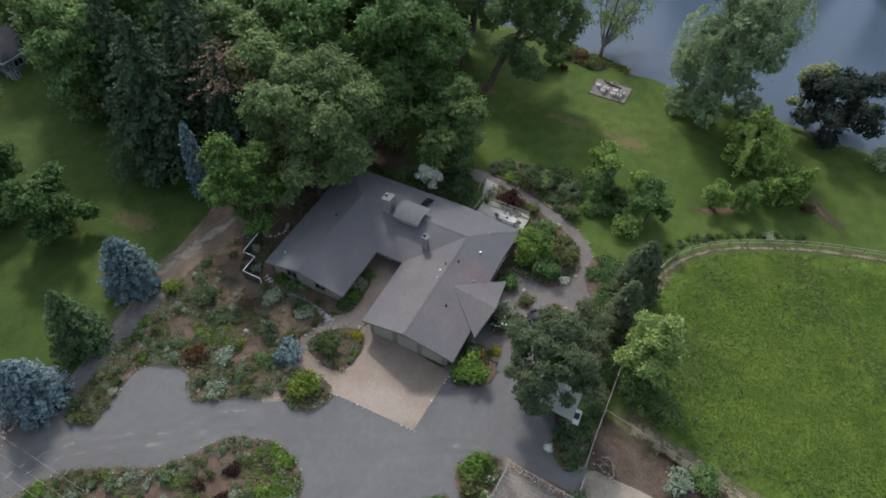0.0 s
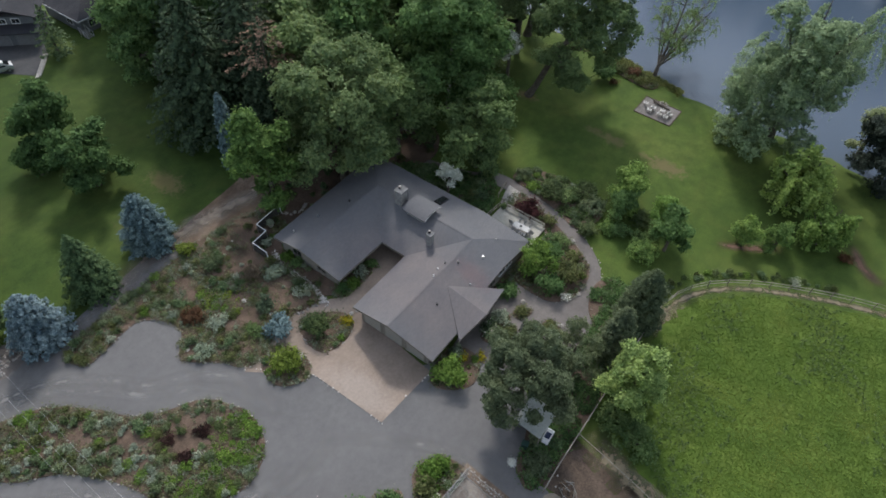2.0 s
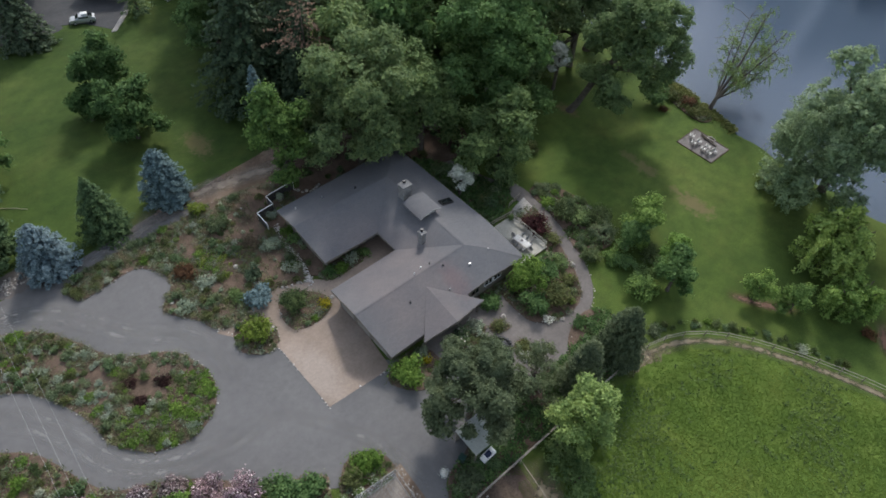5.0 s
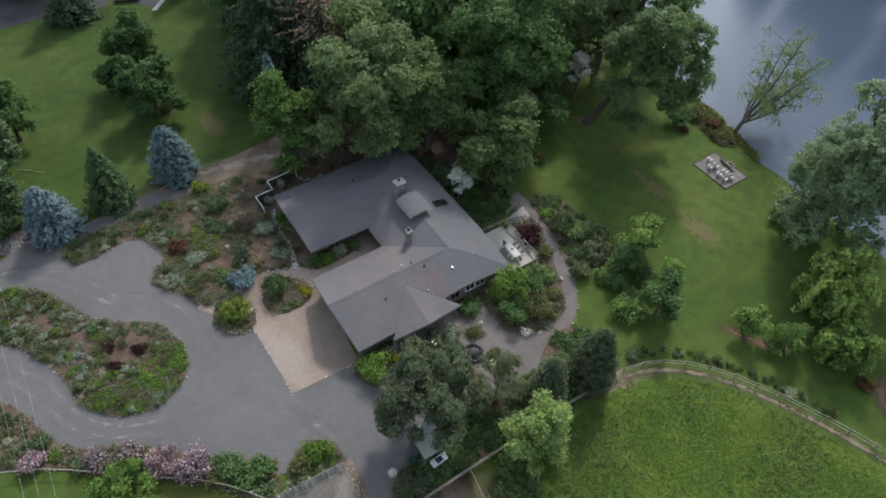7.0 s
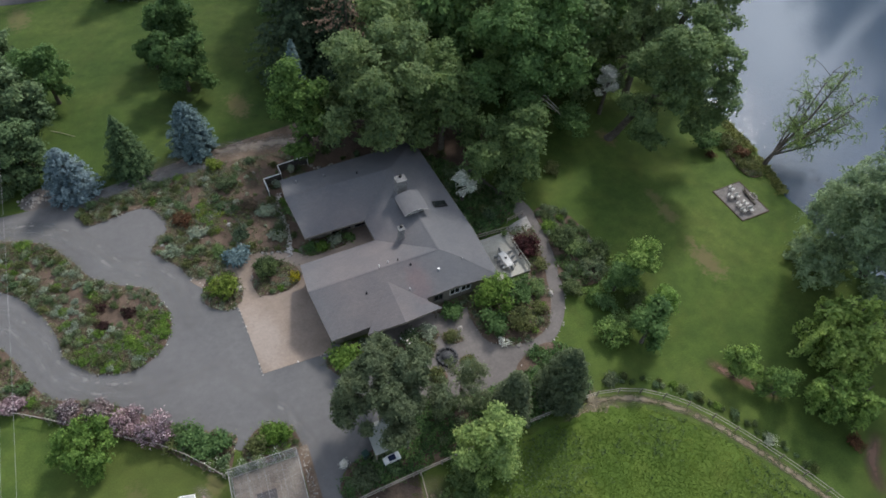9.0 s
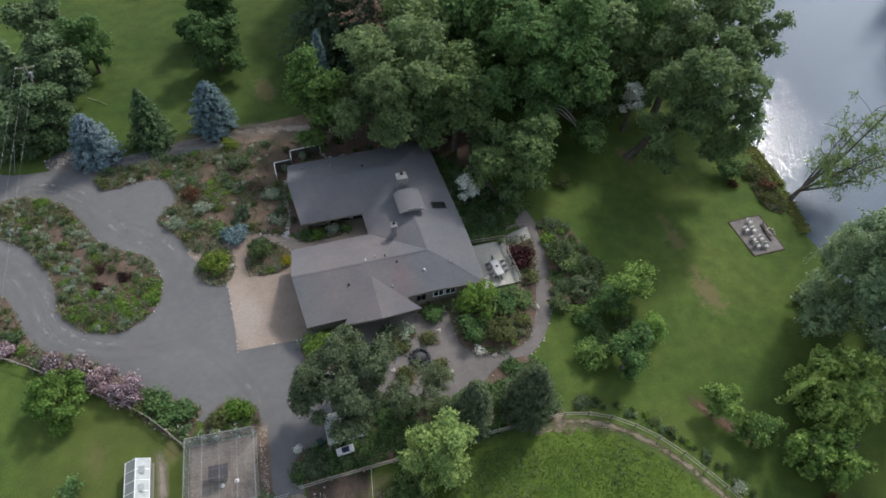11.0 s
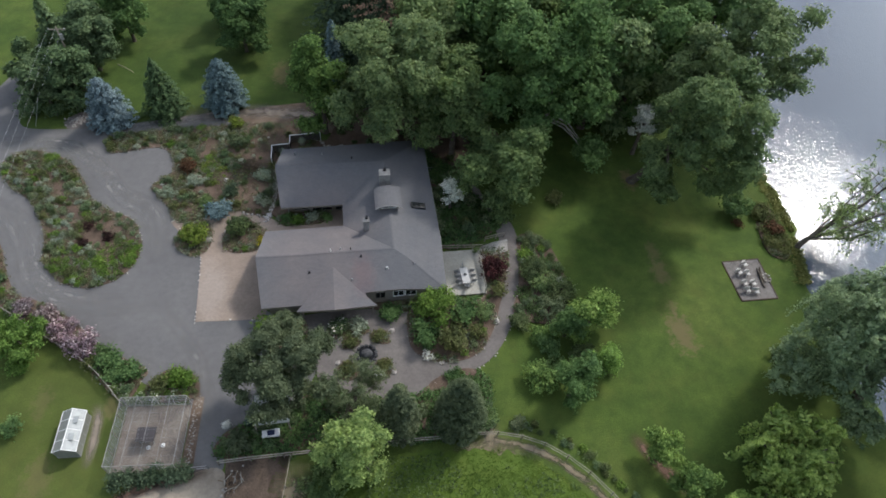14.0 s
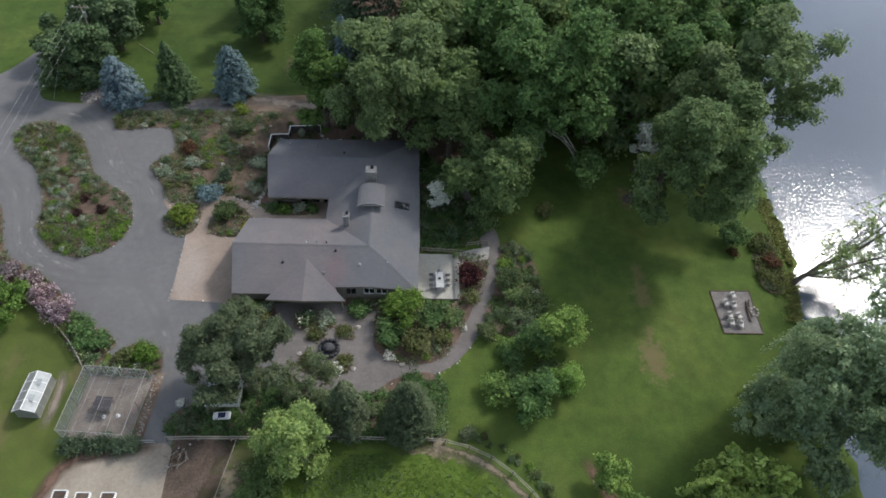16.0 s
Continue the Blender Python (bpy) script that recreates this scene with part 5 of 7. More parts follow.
# tall trees along the far bank, mirrored in the river
FAR_BANK = [(-66, 1.2), (-55, 1.05), (-46, 1.25), (-37, 1.1), (-17, 1.1), (-8, 1.25), (2, 1.1), (14, 1.3), (24, 1.05), (31, 1.2), (45, 1.3), (52, 1.0), (60, 1.15), (77, 1.25), (84, 1.0)]
for i, (y, s) in enumerate(FAR_BANK):
    copy_thing(protos[i % 3], pose(bank_x(y) + 86 + 3 * math.sin(i * 2.1), y, 0.6, 0, 0, i * 77) @ Matrix.Diagonal((s * 0.9, s * 0.9, s * 1.4, 1)))

# ---- shrubs and low planting ----
def shrub(x, y, r, h, seed, leaves, label, count=420, size=0.16, blobs=7, group="", name="shrub", z=0.0, lift=0.5):
    """Short stems and a rounded, uneven bunch of leaves."""
    rng = np.random.default_rng(seed)
    t = empty_thing(name, x, y, z, 0, label, "shrub", group)
    cs, rs = [(0, 0, h * 0.45)], [min(r, h) * 0.55]
    for i in range(blobs):
        a, k = i * 2.4 + rng.uniform(-0.4, 0.4), rng.uniform(0.3, 0.68)
        cs.append((math.cos(a) * r * k, math.sin(a) * r * k, h * rng.uniform(0.3, 0.7)))
        rs.append(min(r, h) * rng.uniform(0.3, 0.5))
    stems = [tube([(0, 0, -0.1), tuple(Vector(c) * 0.5), c], [0.04 * r + 0.01, 0.03 * r + 0.01, 0.01], 4) for c in cs[1:5]]
    v, f = join_tubes(stems)
    array_part("stem", v, f, BARK, t)
    v, f = leaf_cloud(rng, cs, rs, count, size, shell=0.55, lift=lift, tuft=9)
    v[:, 2] = np.maximum(v[:, 2], 0.02)
    array_part("foliage", v, f, leaves, t)
    return t


def point_inside(poly, x, y):
    hit = False
    for (x0, y0), (x1, y1) in zip(poly, poly[1:] + poly[:1]):
        if (y0 > y) != (y1 > y) and x < (x1 - x0) * (y - y0) / (y1 - y0) + x0:
            hit = not hit
    return hit


def edge_distance(poly, x, y):
    best = 99.0
    for a, b in zip(poly, poly[1:] + poly[:1]):
        dx, dy = b[0] - a[0], b[1] - a[1]
        t = max(0, min(1, ((x - a[0]) * dx + (y - a[1]) * dy) / (dx * dx + dy * dy + 1e-9)))
        best = min(best, math.hypot(x - a[0] - t * dx, y - a[1] - t * dy))
    return best


RINGS = {k: [(p.x, p.y) for p in smooth_ring(v, 4)] for k, v in BEDS.items()}
TAKEN = []
BIG_SHRUBS = [
    (26.5, 31.1, 1.75, 1.8, L_BLUE, "globe of blue spruce in the front bed", 1500, 0.2), (21.4, 40.3, 1.5, 1.3, L_RED, "rust-red barberry in the front bed", 900, 0.18), (24.0, 27.4, 1.8, 1.8, L_LIME, "lime-green shrub in its round bed", 1400, 0.2),
    (29.4, 27.8, 1.6, 2.4, L_MOSS, "rounded dark olive-green shrub by the front walk", 1500, 0.2), (32.2, 25.7, 0.8, 0.8, L_YELLOW, "small yellow-leaved shrub by the front walk", 400, 0.15), (34.0, 11.6, 1.9, 2.3, L_BRIGHT, "bright green shrub at the garage corner", 1600, 0.22),
    (36.9, 12.0, 0.7, 0.8, L_YELLOW, "small yellow-flowered shrub at the garage corner", 350, 0.13), (53.2, 12.4, 2.6, 4.6, L_BRIGHT, "tall bright green shrub by the south wall", 3200, 0.2), (54.9, 8.6, 1.8, 2.0, L_OLIVE, "olive-green shrub in the south garden", 1500, 0.2),
    (51.9, 9.4, 1.9, 2.2, L_DEEP, "dense dark green shrub in the south garden", 1600, 0.2), (51.8, 6.9, 0.7, 0.7, L_WHITE, "low shrub covered in white flowers", 350, 0.14), (56.9, 12.3, 1.9, 2.0, L_DEEP, "spreading dark green shrub below the deck", 1600, 0.2),
    (59.4, 12.2, 1.3, 1.4, L_OAK, "green shrub beside the garden path", 800, 0.18), (58.0, 9.4, 1.2, 1.2, L_OLIVE, "olive shrub beside the garden path", 700, 0.17), (61.8, 15.2, 1.1, 1.1, L_OLIVE, "dry olive shrub beside the garden path", 600, 0.16),
    (41.7, 11.6, 1.3, 1.5, L_BLOOM, "dark rhododendron with pale flowers by the porch", 1100, 0.2), (32.5, -12.1, 1.7, 1.8, L_SILVER, "grey-green bush beside the plot fence", 1200, 0.17), (39.6, -8.4, 2.6, 2.6, L_OAK, "dark green bush at the foot of the maple", 2200, 0.2), (40.4, -5.0, 1.9, 2.0, L_OAK, "green bush at the foot of the maple", 1400, 0.2), (0.9, 53.2, 1.8, 2.4, L_SPRUCE, "low dark bush at the drive's bend", 1300, 0.18), (3.8, 54.4, 2.0, 2.6, L_SPRUCE, "low dark bush at the drive's bend", 1500, 0.18), (-2.4, 54.0, 2.1, 3.4, L_SPRUCE, "rounded dark bush at the drive's bend", 2000, 0.2), (33.9, -14.5, 1.8, 1.6, L_MAPLE, "green bush beside the plot fence", 1200, 0.18), (44.0, 11.6, 1.1, 1.2, L_SILVER, "pale-flowered shrub by the porch", 800, 0.16),
    (48.2, 13.2, 1.4, 1.3, L_DEEP, "dark green shrub under the south windows", 1100, 0.2), (37.0, 13.0, 0.8, 1.5, L_SILVER, "pale silver shrub at the porch corner", 550, 0.15), (38.2, 10.4, 0.6, 0.7, L_YELLOW, "yellow-flowered plant by the patio", 260, 0.13),
    (43.2, 9.7, 0.9, 0.9, L_OLIVE, "olive shrub beside the fountain", 500, 0.16), (46.6, 10.2, 0.9, 0.9, L_OLIVE, "olive shrub beside the fountain", 500, 0.16), (46.8, 6.3, 1.0, 0.9, L_OLIVE, "olive shrub beside the fountain", 520, 0.16), (46.1, 5.2, 0.7, 0.6, L_WHITE, "white-flowered plant beside the fountain", 350, 0.14),
    (42.8, 6.1, 1.1, 0.9, L_OLIVE, "yellow-green shrub beside the fountain", 550, 0.16), (35.4, 29.3, 0.9, 1.1, L_MAPLE, "round green shrub in the courtyard", 600, 0.17), (36.9, 29.0, 1.0, 1.2, L_BRIGHT, "round bright shrub in the courtyard", 650, 0.17), (38.9, 29.4, 0.9, 1.1, L_SILVER, "pale shrub in the courtyard", 550, 0.16),
    (40.8, 29.1, 0.8, 0.9, L_MAPLE, "green shrub in the courtyard", 450, 0.16), (61.7, 18.5, 1.9, 1.9, L_WINE, "dark purple smoke bush beside the deck", 1500, 0.2), (31.3, -1.4, 1.4, 1.5, L_DARK, "dark green bush beside the carport", 1000, 0.2),
    (97.9, 25.5, 2.2, 3.2, L_DEEP, "dark rounded bush on the lawn near the river", 2200, 0.2), (16.6, 9.8, 1.5, 1.6, L_DEEP, "green shrub along the garden fence", 1100, 0.2), (18.9, 8.0, 1.4, 1.5, L_DEEP, "green shrub along the garden fence", 1000, 0.2), (17.4, 8.0, 1.2, 1.5, L_DEEP, "green shrub along the garden fence", 900, 0.2),
    (15.4, 11.0, 1.1, 1.3, L_OAK, "green shrub along the drive", 800, 0.2), (22.4, 6.3, 1.2, 1.3, L_OLIVE, "yellow-green shrub by the poultry run", 800, 0.18), (23.8, 7.0, 1.3, 1.4, L_BRIGHT, "bright green shrub by the poultry run", 900, 0.18), (25.2, 6.5, 1.2, 1.4, L_BRIGHT, "bright green shrub by the poultry run", 850, 0.18),
    (27.6, 49.2, 1.3, 1.4, L_LIME, "yellow-green shrub beside the north track", 850, 0.18), (28.0, 44.9, 1.4, 1.7, L_DARK, "dark green shrub in the front bed", 1000, 0.18), (22.9, 37.5, 1.4, 1.0, L_SILVER, "silver-leaved shrub in the front bed", 900, 0.16), (32.4, 33.8, 1.2, 0.9, L_MOSS, "dark green low shrub in the front bed", 800, 0.15),
    (27.9, 34.9, 1.1, 1.7, L_FIR, "dark green shrub in the front bed", 850, 0.17), (32.0, 33.2, 1.1, 1.0, L_SILVER, "grey-green shrub in the front bed", 600, 0.16), (24.6, 33.0, 1.2, 1.0, L_OAK, "green shrub in the front bed", 700, 0.16), (19.2, 35.6, 1.4, 0.8, L_SILVER, "low grey shrub at the drive's edge", 800, 0.15),
    (34.9, 42.2, 0.7, 1.0, L_SILVER, "pale shrub inside the white fence", 450, 0.15), (35.0, 38.4, 0.9, 1.1, L_BRIGHT, "green shrub by the north-west wall", 600, 0.17), (34.9, 36.8, 0.8, 1.1, L_MAPLE, "green shrub by the west wall", 650, 0.17), (8.4, 2.6, 1.2, 2.0, L_MAPLE, "small green sapling on the lawn", 600, 0.18),
    (13.0, 28.3, 1.0, 0.7, L_PLUM, "dark plum-coloured barberry on the island", 600, 0.13), (10.2, 30.1, 0.9, 0.7, L_PLUM, "dark plum-coloured barberry on the island", 550, 0.13), (10.1, 27.2, 0.9, 0.7, L_PLUM, "dark plum-coloured barberry on the island", 550, 0.13), (72.6, -15.6, 0.7, 0.8, L_SILVER, "pale-flowered shrub along the pasture fence", 420, 0.12), (60.4, -2.3, 1.0, 0.9, L_DARK, "dark shrub along the pasture fence", 600, 0.16),
    (57.5, -1.2, 1.1, 1.2, L_OAK, "green shrub at the pasture fence", 650, 0.17), (80.8, -19.6, 1.1, 1.0, L_RED, "rusty shrub on the lawn", 500, 0.16), (101.6, 24.6, 1.3, 1.2, L_OLIVE, "olive shrub on the river bank", 800, 0.18), (102.4, 21.8, 1.4, 1.3, L_RED, "brown-leaved shrub on the river bank", 800, 0.18),
    (64.1, 2.4, 2.0, 2.6, L_SPRING, "rounded green shrub beside the lawn", 1800, 0.2), (63.4, 10.3, 1.4, 1.7, L_MOSS, "dark rounded shrub beside the garden path", 1200, 0.18), (67.6, 11.6, 2.0, 2.1, L_SAGE, "pale sage-green shrub in the east border", 1500, 0.18), (65.4, 8.2, 1.7, 1.3, L_SPRING, "low green shrub beside the garden path", 1100, 0.18), (66.4, 17.4, 2.1, 2.5, L_MOSS, "dark green spreading shrub in the east border", 1700, 0.19), (69.4, 13.9, 2.0, 2.2, L_MOSS, "dark green shrub at the lawn's edge", 1500, 0.19), (66.3, 3.6, 1.5, 1.5, L_OAK, "green shrub below the small trees", 1000, 0.18), (69.8, 5.2, 1.8, 1.6, L_MOSS, "dark shrub between the small trees", 1200, 0.18), (97.8, 23.5, 0.8, 0.8, L_RED, "low rust-red shrub on the lawn near the river", 450, 0.14), (30.0, 39.6, 1.6, 1.5, L_DRY, "brown half-dead shrub in the front bed", 900, 0.14), (32.0, 37.8, 1.4, 1.2, L_SILVER, "grey-green shrub by the stone border", 900, 0.14), (66.3, 6.6, 1.5, 1.4, L_MAPLE, "green shrub beside the lawn", 1000, 0.18),
    (67.6, 15.6, 1.9, 2.0, L_OAK, "spreading green shrub in the east border", 1500, 0.2), (72.6, 29.8, 1.3, 1.5, L_OLIVE, "olive shrub on the lawn below the trees", 800, 0.18), (19.0, 5.0, 0.7, 1.0, L_ROSE, "white climbing rose on the garden fence", 620, 0.1), (17.9, 6.4, 0.7, 1.0, L_ROSE, "white climbing rose on the garden fence", 620, 0.1), (16.9, 7.6, 0.6, 0.9, L_ROSE, "white climbing rose on the garden fence", 520, 0.1), (20.6, 4.8, 0.7, 1.3, L_ROSE, "white climbing rose on the run", 560, 0.1), (22.2, 4.7, 0.8, 1.4, L_ROSE, "white climbing rose on the run", 620, 0.1), (23.9, 4.7, 0.7, 1.2, L_ROSE, "white climbing rose on the run", 480, 0.1),
    (101.6, 19.4, 1.2, 1.0, L_OLIVE, "olive shrub on the river bank", 700, 0.18),
]
for i, (x, y, r, h, lf, lab, cnt, size) in enumerate(BIG_SHRUBS):
    shrub(x, y, r, h, 200 + i, lf, lab, cnt, size, blobs=9)
    TAKEN.append((x, y, r))
for i, (x, y, r, h) in enumerate(((5.8, 17.6, 1.4, 1.7), (8.7, 16.3, 1.6, 1.9), (11.1, 14.0, 1.8, 2.2), (13.7, 11.7, 2.1, 2.6), (0.6, 20.6, 1.3, 1.6))):
    shrub(x, y, r, h, 300 + i, L_PINK, "rhododendron covered in pale pink flowers", 4200, 0.115, 12, "rhododendrons along the drive", "rhododendron", lift=0.3)
    TAKEN.append((x, y, r))
for i in range(6):
    shrub(19.7 + i * 1.3, -4.0 + 0.2 * (i % 2), 1.1, 1.6, 320 + i, L_FIR, "clipped green hedge plant by the poultry run", 650, 0.17, 7, "hedge by the poultry run", "hedge_plant")
broadleaf(7.0, 12.4, 4.4, 4.1, 0.1, 331, L_FRESH, "low spreading green tree on the south lawn", 6000, 0.24, blobs=20)

KINDS = [(L_OLIVE, "olive", 0.55, 0.55, "broom_bush"), (L_SILVER, "silvery grey", 0.5, 0.45, "sage_bush"), (L_MOSS, "mid-green", 0.6, 0.6, "laurel_bush"), (L_SAGE, "sage-green", 0.55, 0.5, "spirea_bush"), (L_BRIGHT, "bright green", 0.6, 0.4, "creeping_juniper"), (L_RED, "rusty brown", 0.45, 0.4, "barberry_bush"), (L_SPRUCE, "dark green", 0.55, 0.6, "yew_bush")]
PROTO = {}
PLANTING = {  # bed: (how many, smallest, largest, weights of the kinds)
    "island": (225, 0.55, 1.35, (5, 9, 4, 4, 0.5, 0.3, 2)), "front": (190, 0.5, 1.25, (8, 5, 5, 2, 0.5, 0.5, 3)), "southwest": (115, 0.8, 1.7, (4, 2, 5, 3, 4, 0, 4)), "garden": (24, 0.7, 1.3, (4, 2, 5, 4, 1, 1, 3)), "east": (40, 0.9, 2.0, (3, 1, 6, 6, 1, 0, 3)),
    "north": (34, 1.0, 1.9, (1, 0, 6, 6, 0, 0, 4)), "fence_border": (44, 0.7, 1.5, (3, 1, 6, 3, 1, 1, 5)), "carport": (52, 0.7, 1.5, (1, 0, 5, 2, 0, 0, 7)), "entry": (7, 0.6, 0.9, (3, 2, 3, 2, 2, 1, 2)), "round": (7, 0.5, 0.8, (4, 1, 3, 2, 4, 0, 1)), "porch": (4, 0.8, 1.2, (1, 1, 3, 3, 0, 0, 4)),
    "woodland": (26, 0.9, 1.8, (1, 0, 6, 4, 0, 0, 5)), "drive_corner": (6, 0.7, 1.0, (2, 1, 3, 3, 3, 0, 2)), "river_shrubs": (7, 0.7, 1.2, (5, 1, 2, 1, 0, 2, 2)), "court": (5, 0.6, 0.9, (2, 1, 3, 3, 1, 0, 1)), "west_wall": (6, 0.7, 1.2, (2, 2, 4, 4, 0, 0, 3)), "south_wall": (5, 0.7, 1.0, (1, 0, 4, 3, 0, 0, 3)), "cage": (5, 0.6, 0.9, (3, 1, 3, 2, 4, 0, 1)),
}
ZONES = {  # bed: (x, y, reach, weights of the kinds, or none for bare mulch)
    "island": [(11.9, 28.6, 2.5, None), (8.0, 33.0, 1.5, None), (5.0, 37.0, 1.2, None), (3.2, 40.0, 1.0, None), (15.6, 26.0, 2.0, (0, 0, 1, 0, 9, 0, 0)), (13.9, 24.0, 2.3, (0, 0, 1, 0, 9, 0, 0)), (11.2, 22.7, 2.0, (1, 0, 1, 0, 9, 0, 0)),
               (8.0, 24.4, 1.9, (1, 0, 1, 0, 7, 0, 0)), (2.0, 41.0, 1.6, (2, 0, 2, 0, 6, 0, 0)), (7.4, 37.3, 2.0, (0, 8, 0, 3, 0, 0, 0)), (9.6, 35.0, 1.6, (0, 8, 0, 3, 0, 0, 0)), (3.8, 33.2, 1.9, (1, 7, 1, 3, 0, 0, 0)), (5.2, 30.4, 1.6, (1, 7, 0, 2, 1, 0, 0)),
               (2.0, 36.6, 1.8, (1, 6, 1, 2, 0, 0, 1)), (7.4, 30.4, 1.4, (1, 4, 0, 4, 0, 0, 0)), (12.8, 32.0, 1.9, (1, 0, 7, 1, 0, 0, 5)), (14.6, 30.6, 1.5, (1, 1, 7, 1, 0, 0, 4)), (4.5, 43.4, 1.8, (2, 0, 6, 0, 1, 0, 4))],
    "front": [(30.4, 35.4, 2.4, None), (26.9, 38.0, 1.3, None), (25.4, 35.4, 1.6, None), (31.6, 42.0, 2.6, None), (35.0, 45.6, 3.0, None), (24.0, 45.4, 1.2, None), (25.4, 39.4, 1.7, (0, 0, 1, 0, 9, 0, 0)), (24.6, 42.4, 1.2, (2, 0, 0, 0, 7, 0, 0)),
              (18.4, 35.4, 2.2, (0, 6, 1, 6, 0, 0, 1)), (13.5, 46.7, 4.4, (5, 2, 4, 3, 0, 0, 2)), (20.5, 46.0, 3.2, (7, 1, 3, 2, 2, 0, 1)), (24.4, 32.6, 1.5, (1, 1, 3, 3, 0, 0, 0))],
}


def zone_of(bed, x, y):
    """The weights that rule at a place of a bed; False where nothing rules, None where the mulch lies bare."""
    for zx, zy, reach, kinds in ZONES.get(bed, ()):
        if math.hypot(x - zx, y - zy) < reach + 0.35 * math.sin(3 * x + 2 * y):
            return kinds
    return False


prng = random.Random(77)
for bed, (many, lo, hi, weights) in PLANTING.items():
    ring = RINGS[bed]
    xs, ys = [p[0] for p in ring], [p[1] for p in ring]
    made = tries = 0
    while made < many and tries < many * 30:
        tries += 1
        x, y, s = prng.uniform(min(xs), max(xs)), prng.uniform(min(ys), max(ys)), prng.uniform(lo, hi)
        if bed == "southwest" and x < -12:
            continue
        if not point_inside(ring, x, y) or edge_distance(ring, x, y) < 0.3 * s or any(math.hypot(x - a, y - b) < 0.56 * (c + 0.55 * s) for a, b, c in TAKEN):
            continue
        zone = zone_of(bed, x, y)
        if zone is None and prng.random() < 0.88:
            continue
        k = prng.choices(range(len(KINDS)), zone or weights)[0]
        lf, word, r, h, kind_name = KINDS[k]
        v = prng.randrange(2)
        m = pose(x, y, 0.06, 0, 0, prng.uniform(0, 360)) @ Matrix.Diagonal((s, s, s * prng.uniform(0.8, 1.2), 1))
        lab = f"{word} shrub in a mulched planting bed"
        if (k, v) in PROTO:
            copy_thing(PROTO[k, v], m)
        else:
            PROTO[k, v] = shrub(x, y, r, h, 400 + k * 2 + v, lf, lab, 480, 0.095, 9, f"{word} shrubs of the beds", kind_name)
            PROTO[k, v].matrix_basis = m
        TAKEN.append((x, y, s * 0.55))
        made += 1


def ground_cover(bed, density, seed, material, size=0.15, patchy=-0.05, zone=None, label="low mixed ground cover of grey and green plants", scale=0.45, hump=0.3):
    """Low tufted plants over part of a bed."""
    ring, rng = RINGS[bed], np.random.default_rng(seed)
    xs, ys = np.array(ring).T
    area = abs(np.dot(xs, np.roll(ys, 1)) - np.dot(ys, np.roll(xs, 1))) / 2
    pos = []
    for _ in range(int(area * density / 7)):
        x, y = rng.uniform(xs.min(), xs.max()), rng.uniform(ys.min(), ys.max())
        n = noise.noise((x * scale, y * scale, seed))
        if zone_of(bed, x, y) is None and rng.random() < 0.9:
            continue
        if not point_inside(ring, x, y) or n < patchy or (zone and math.hypot(x - zone[0], y - zone[1]) > zone[2]):
            continue
        h = hump * min(1, (n - patchy) * 2.5) + 0.12
        pos.append(np.stack([rng.normal(x, 0.22, 14), rng.normal(y, 0.22, 14), 0.1 + rng.uniform(0.02, h, 14)], 1))
    if not pos:
        return
    pos = np.concatenate(pos)
    v, f = leaf_quads(rng, pos, rng.normal(0, 0.5, pos.shape) + np.array([0, 0, 0.9]), size, 1.6)
    tagged(array_part("ground_cover", v, f, material), label, "ground cover", kind="stuff")


ground_cover("island", 120, 501, COVER, 0.11, -0.35)
ground_cover("front", 125, 502, COVER, 0.11, -0.3)
ground_cover("southwest", 100, 503, COVER, 0.14, -0.3)
ground_cover("garden", 60, 504, COVER)
ground_cover("east", 50, 505, L_OAK, 0.18, label="low mixed foliage between the border shrubs", hump=0.5)
ground_cover("north", 130, 506, L_DEEP, 0.17, -0.35, label="low dark green foliage between the border shrubs", hump=0.5)
ground_cover("river_shrubs", 110, 534, L_OLIVE, 0.15, -0.4, label="rough olive growth on the river bank", hump=0.6)
ground_cover("fence_border", 60, 507, L_OAK, label="low green weeds along the fence")
ground_cover("carport", 95, 508, L_DEEP, 0.16, -0.25, label="low dark green weeds under the trees", hump=0.4)
ground_cover("west_wall", 30, 520, COVER, 0.13, 0.1)
for b in ("south_wall", "entry", "round", "porch", "drive_corner", "court", "cage", "river_shrubs", "fountain", "fountain_east", "fountain_south", "fountain_west"):
    ground_cover(b, 60, 510 + len(b), COVER, 0.13, -0.2)
ground_cover("island", 80, 531, L_BRIGHT, 0.16, -0.1, (15.5, 23.5, 4.6), "bright green creeping ground cover on the island")
ground_cover("island", 60, 532, L_BRIGHT, 0.15, 0.0, (2.0, 41.2, 2.2), "bright green creeping ground cover on the island")
ground_cover("front", 80, 533, L_LIME, 0.15, -0.1, (25.6, 39.4, 2.6), "yellow-green creeping ground cover in the front bed")


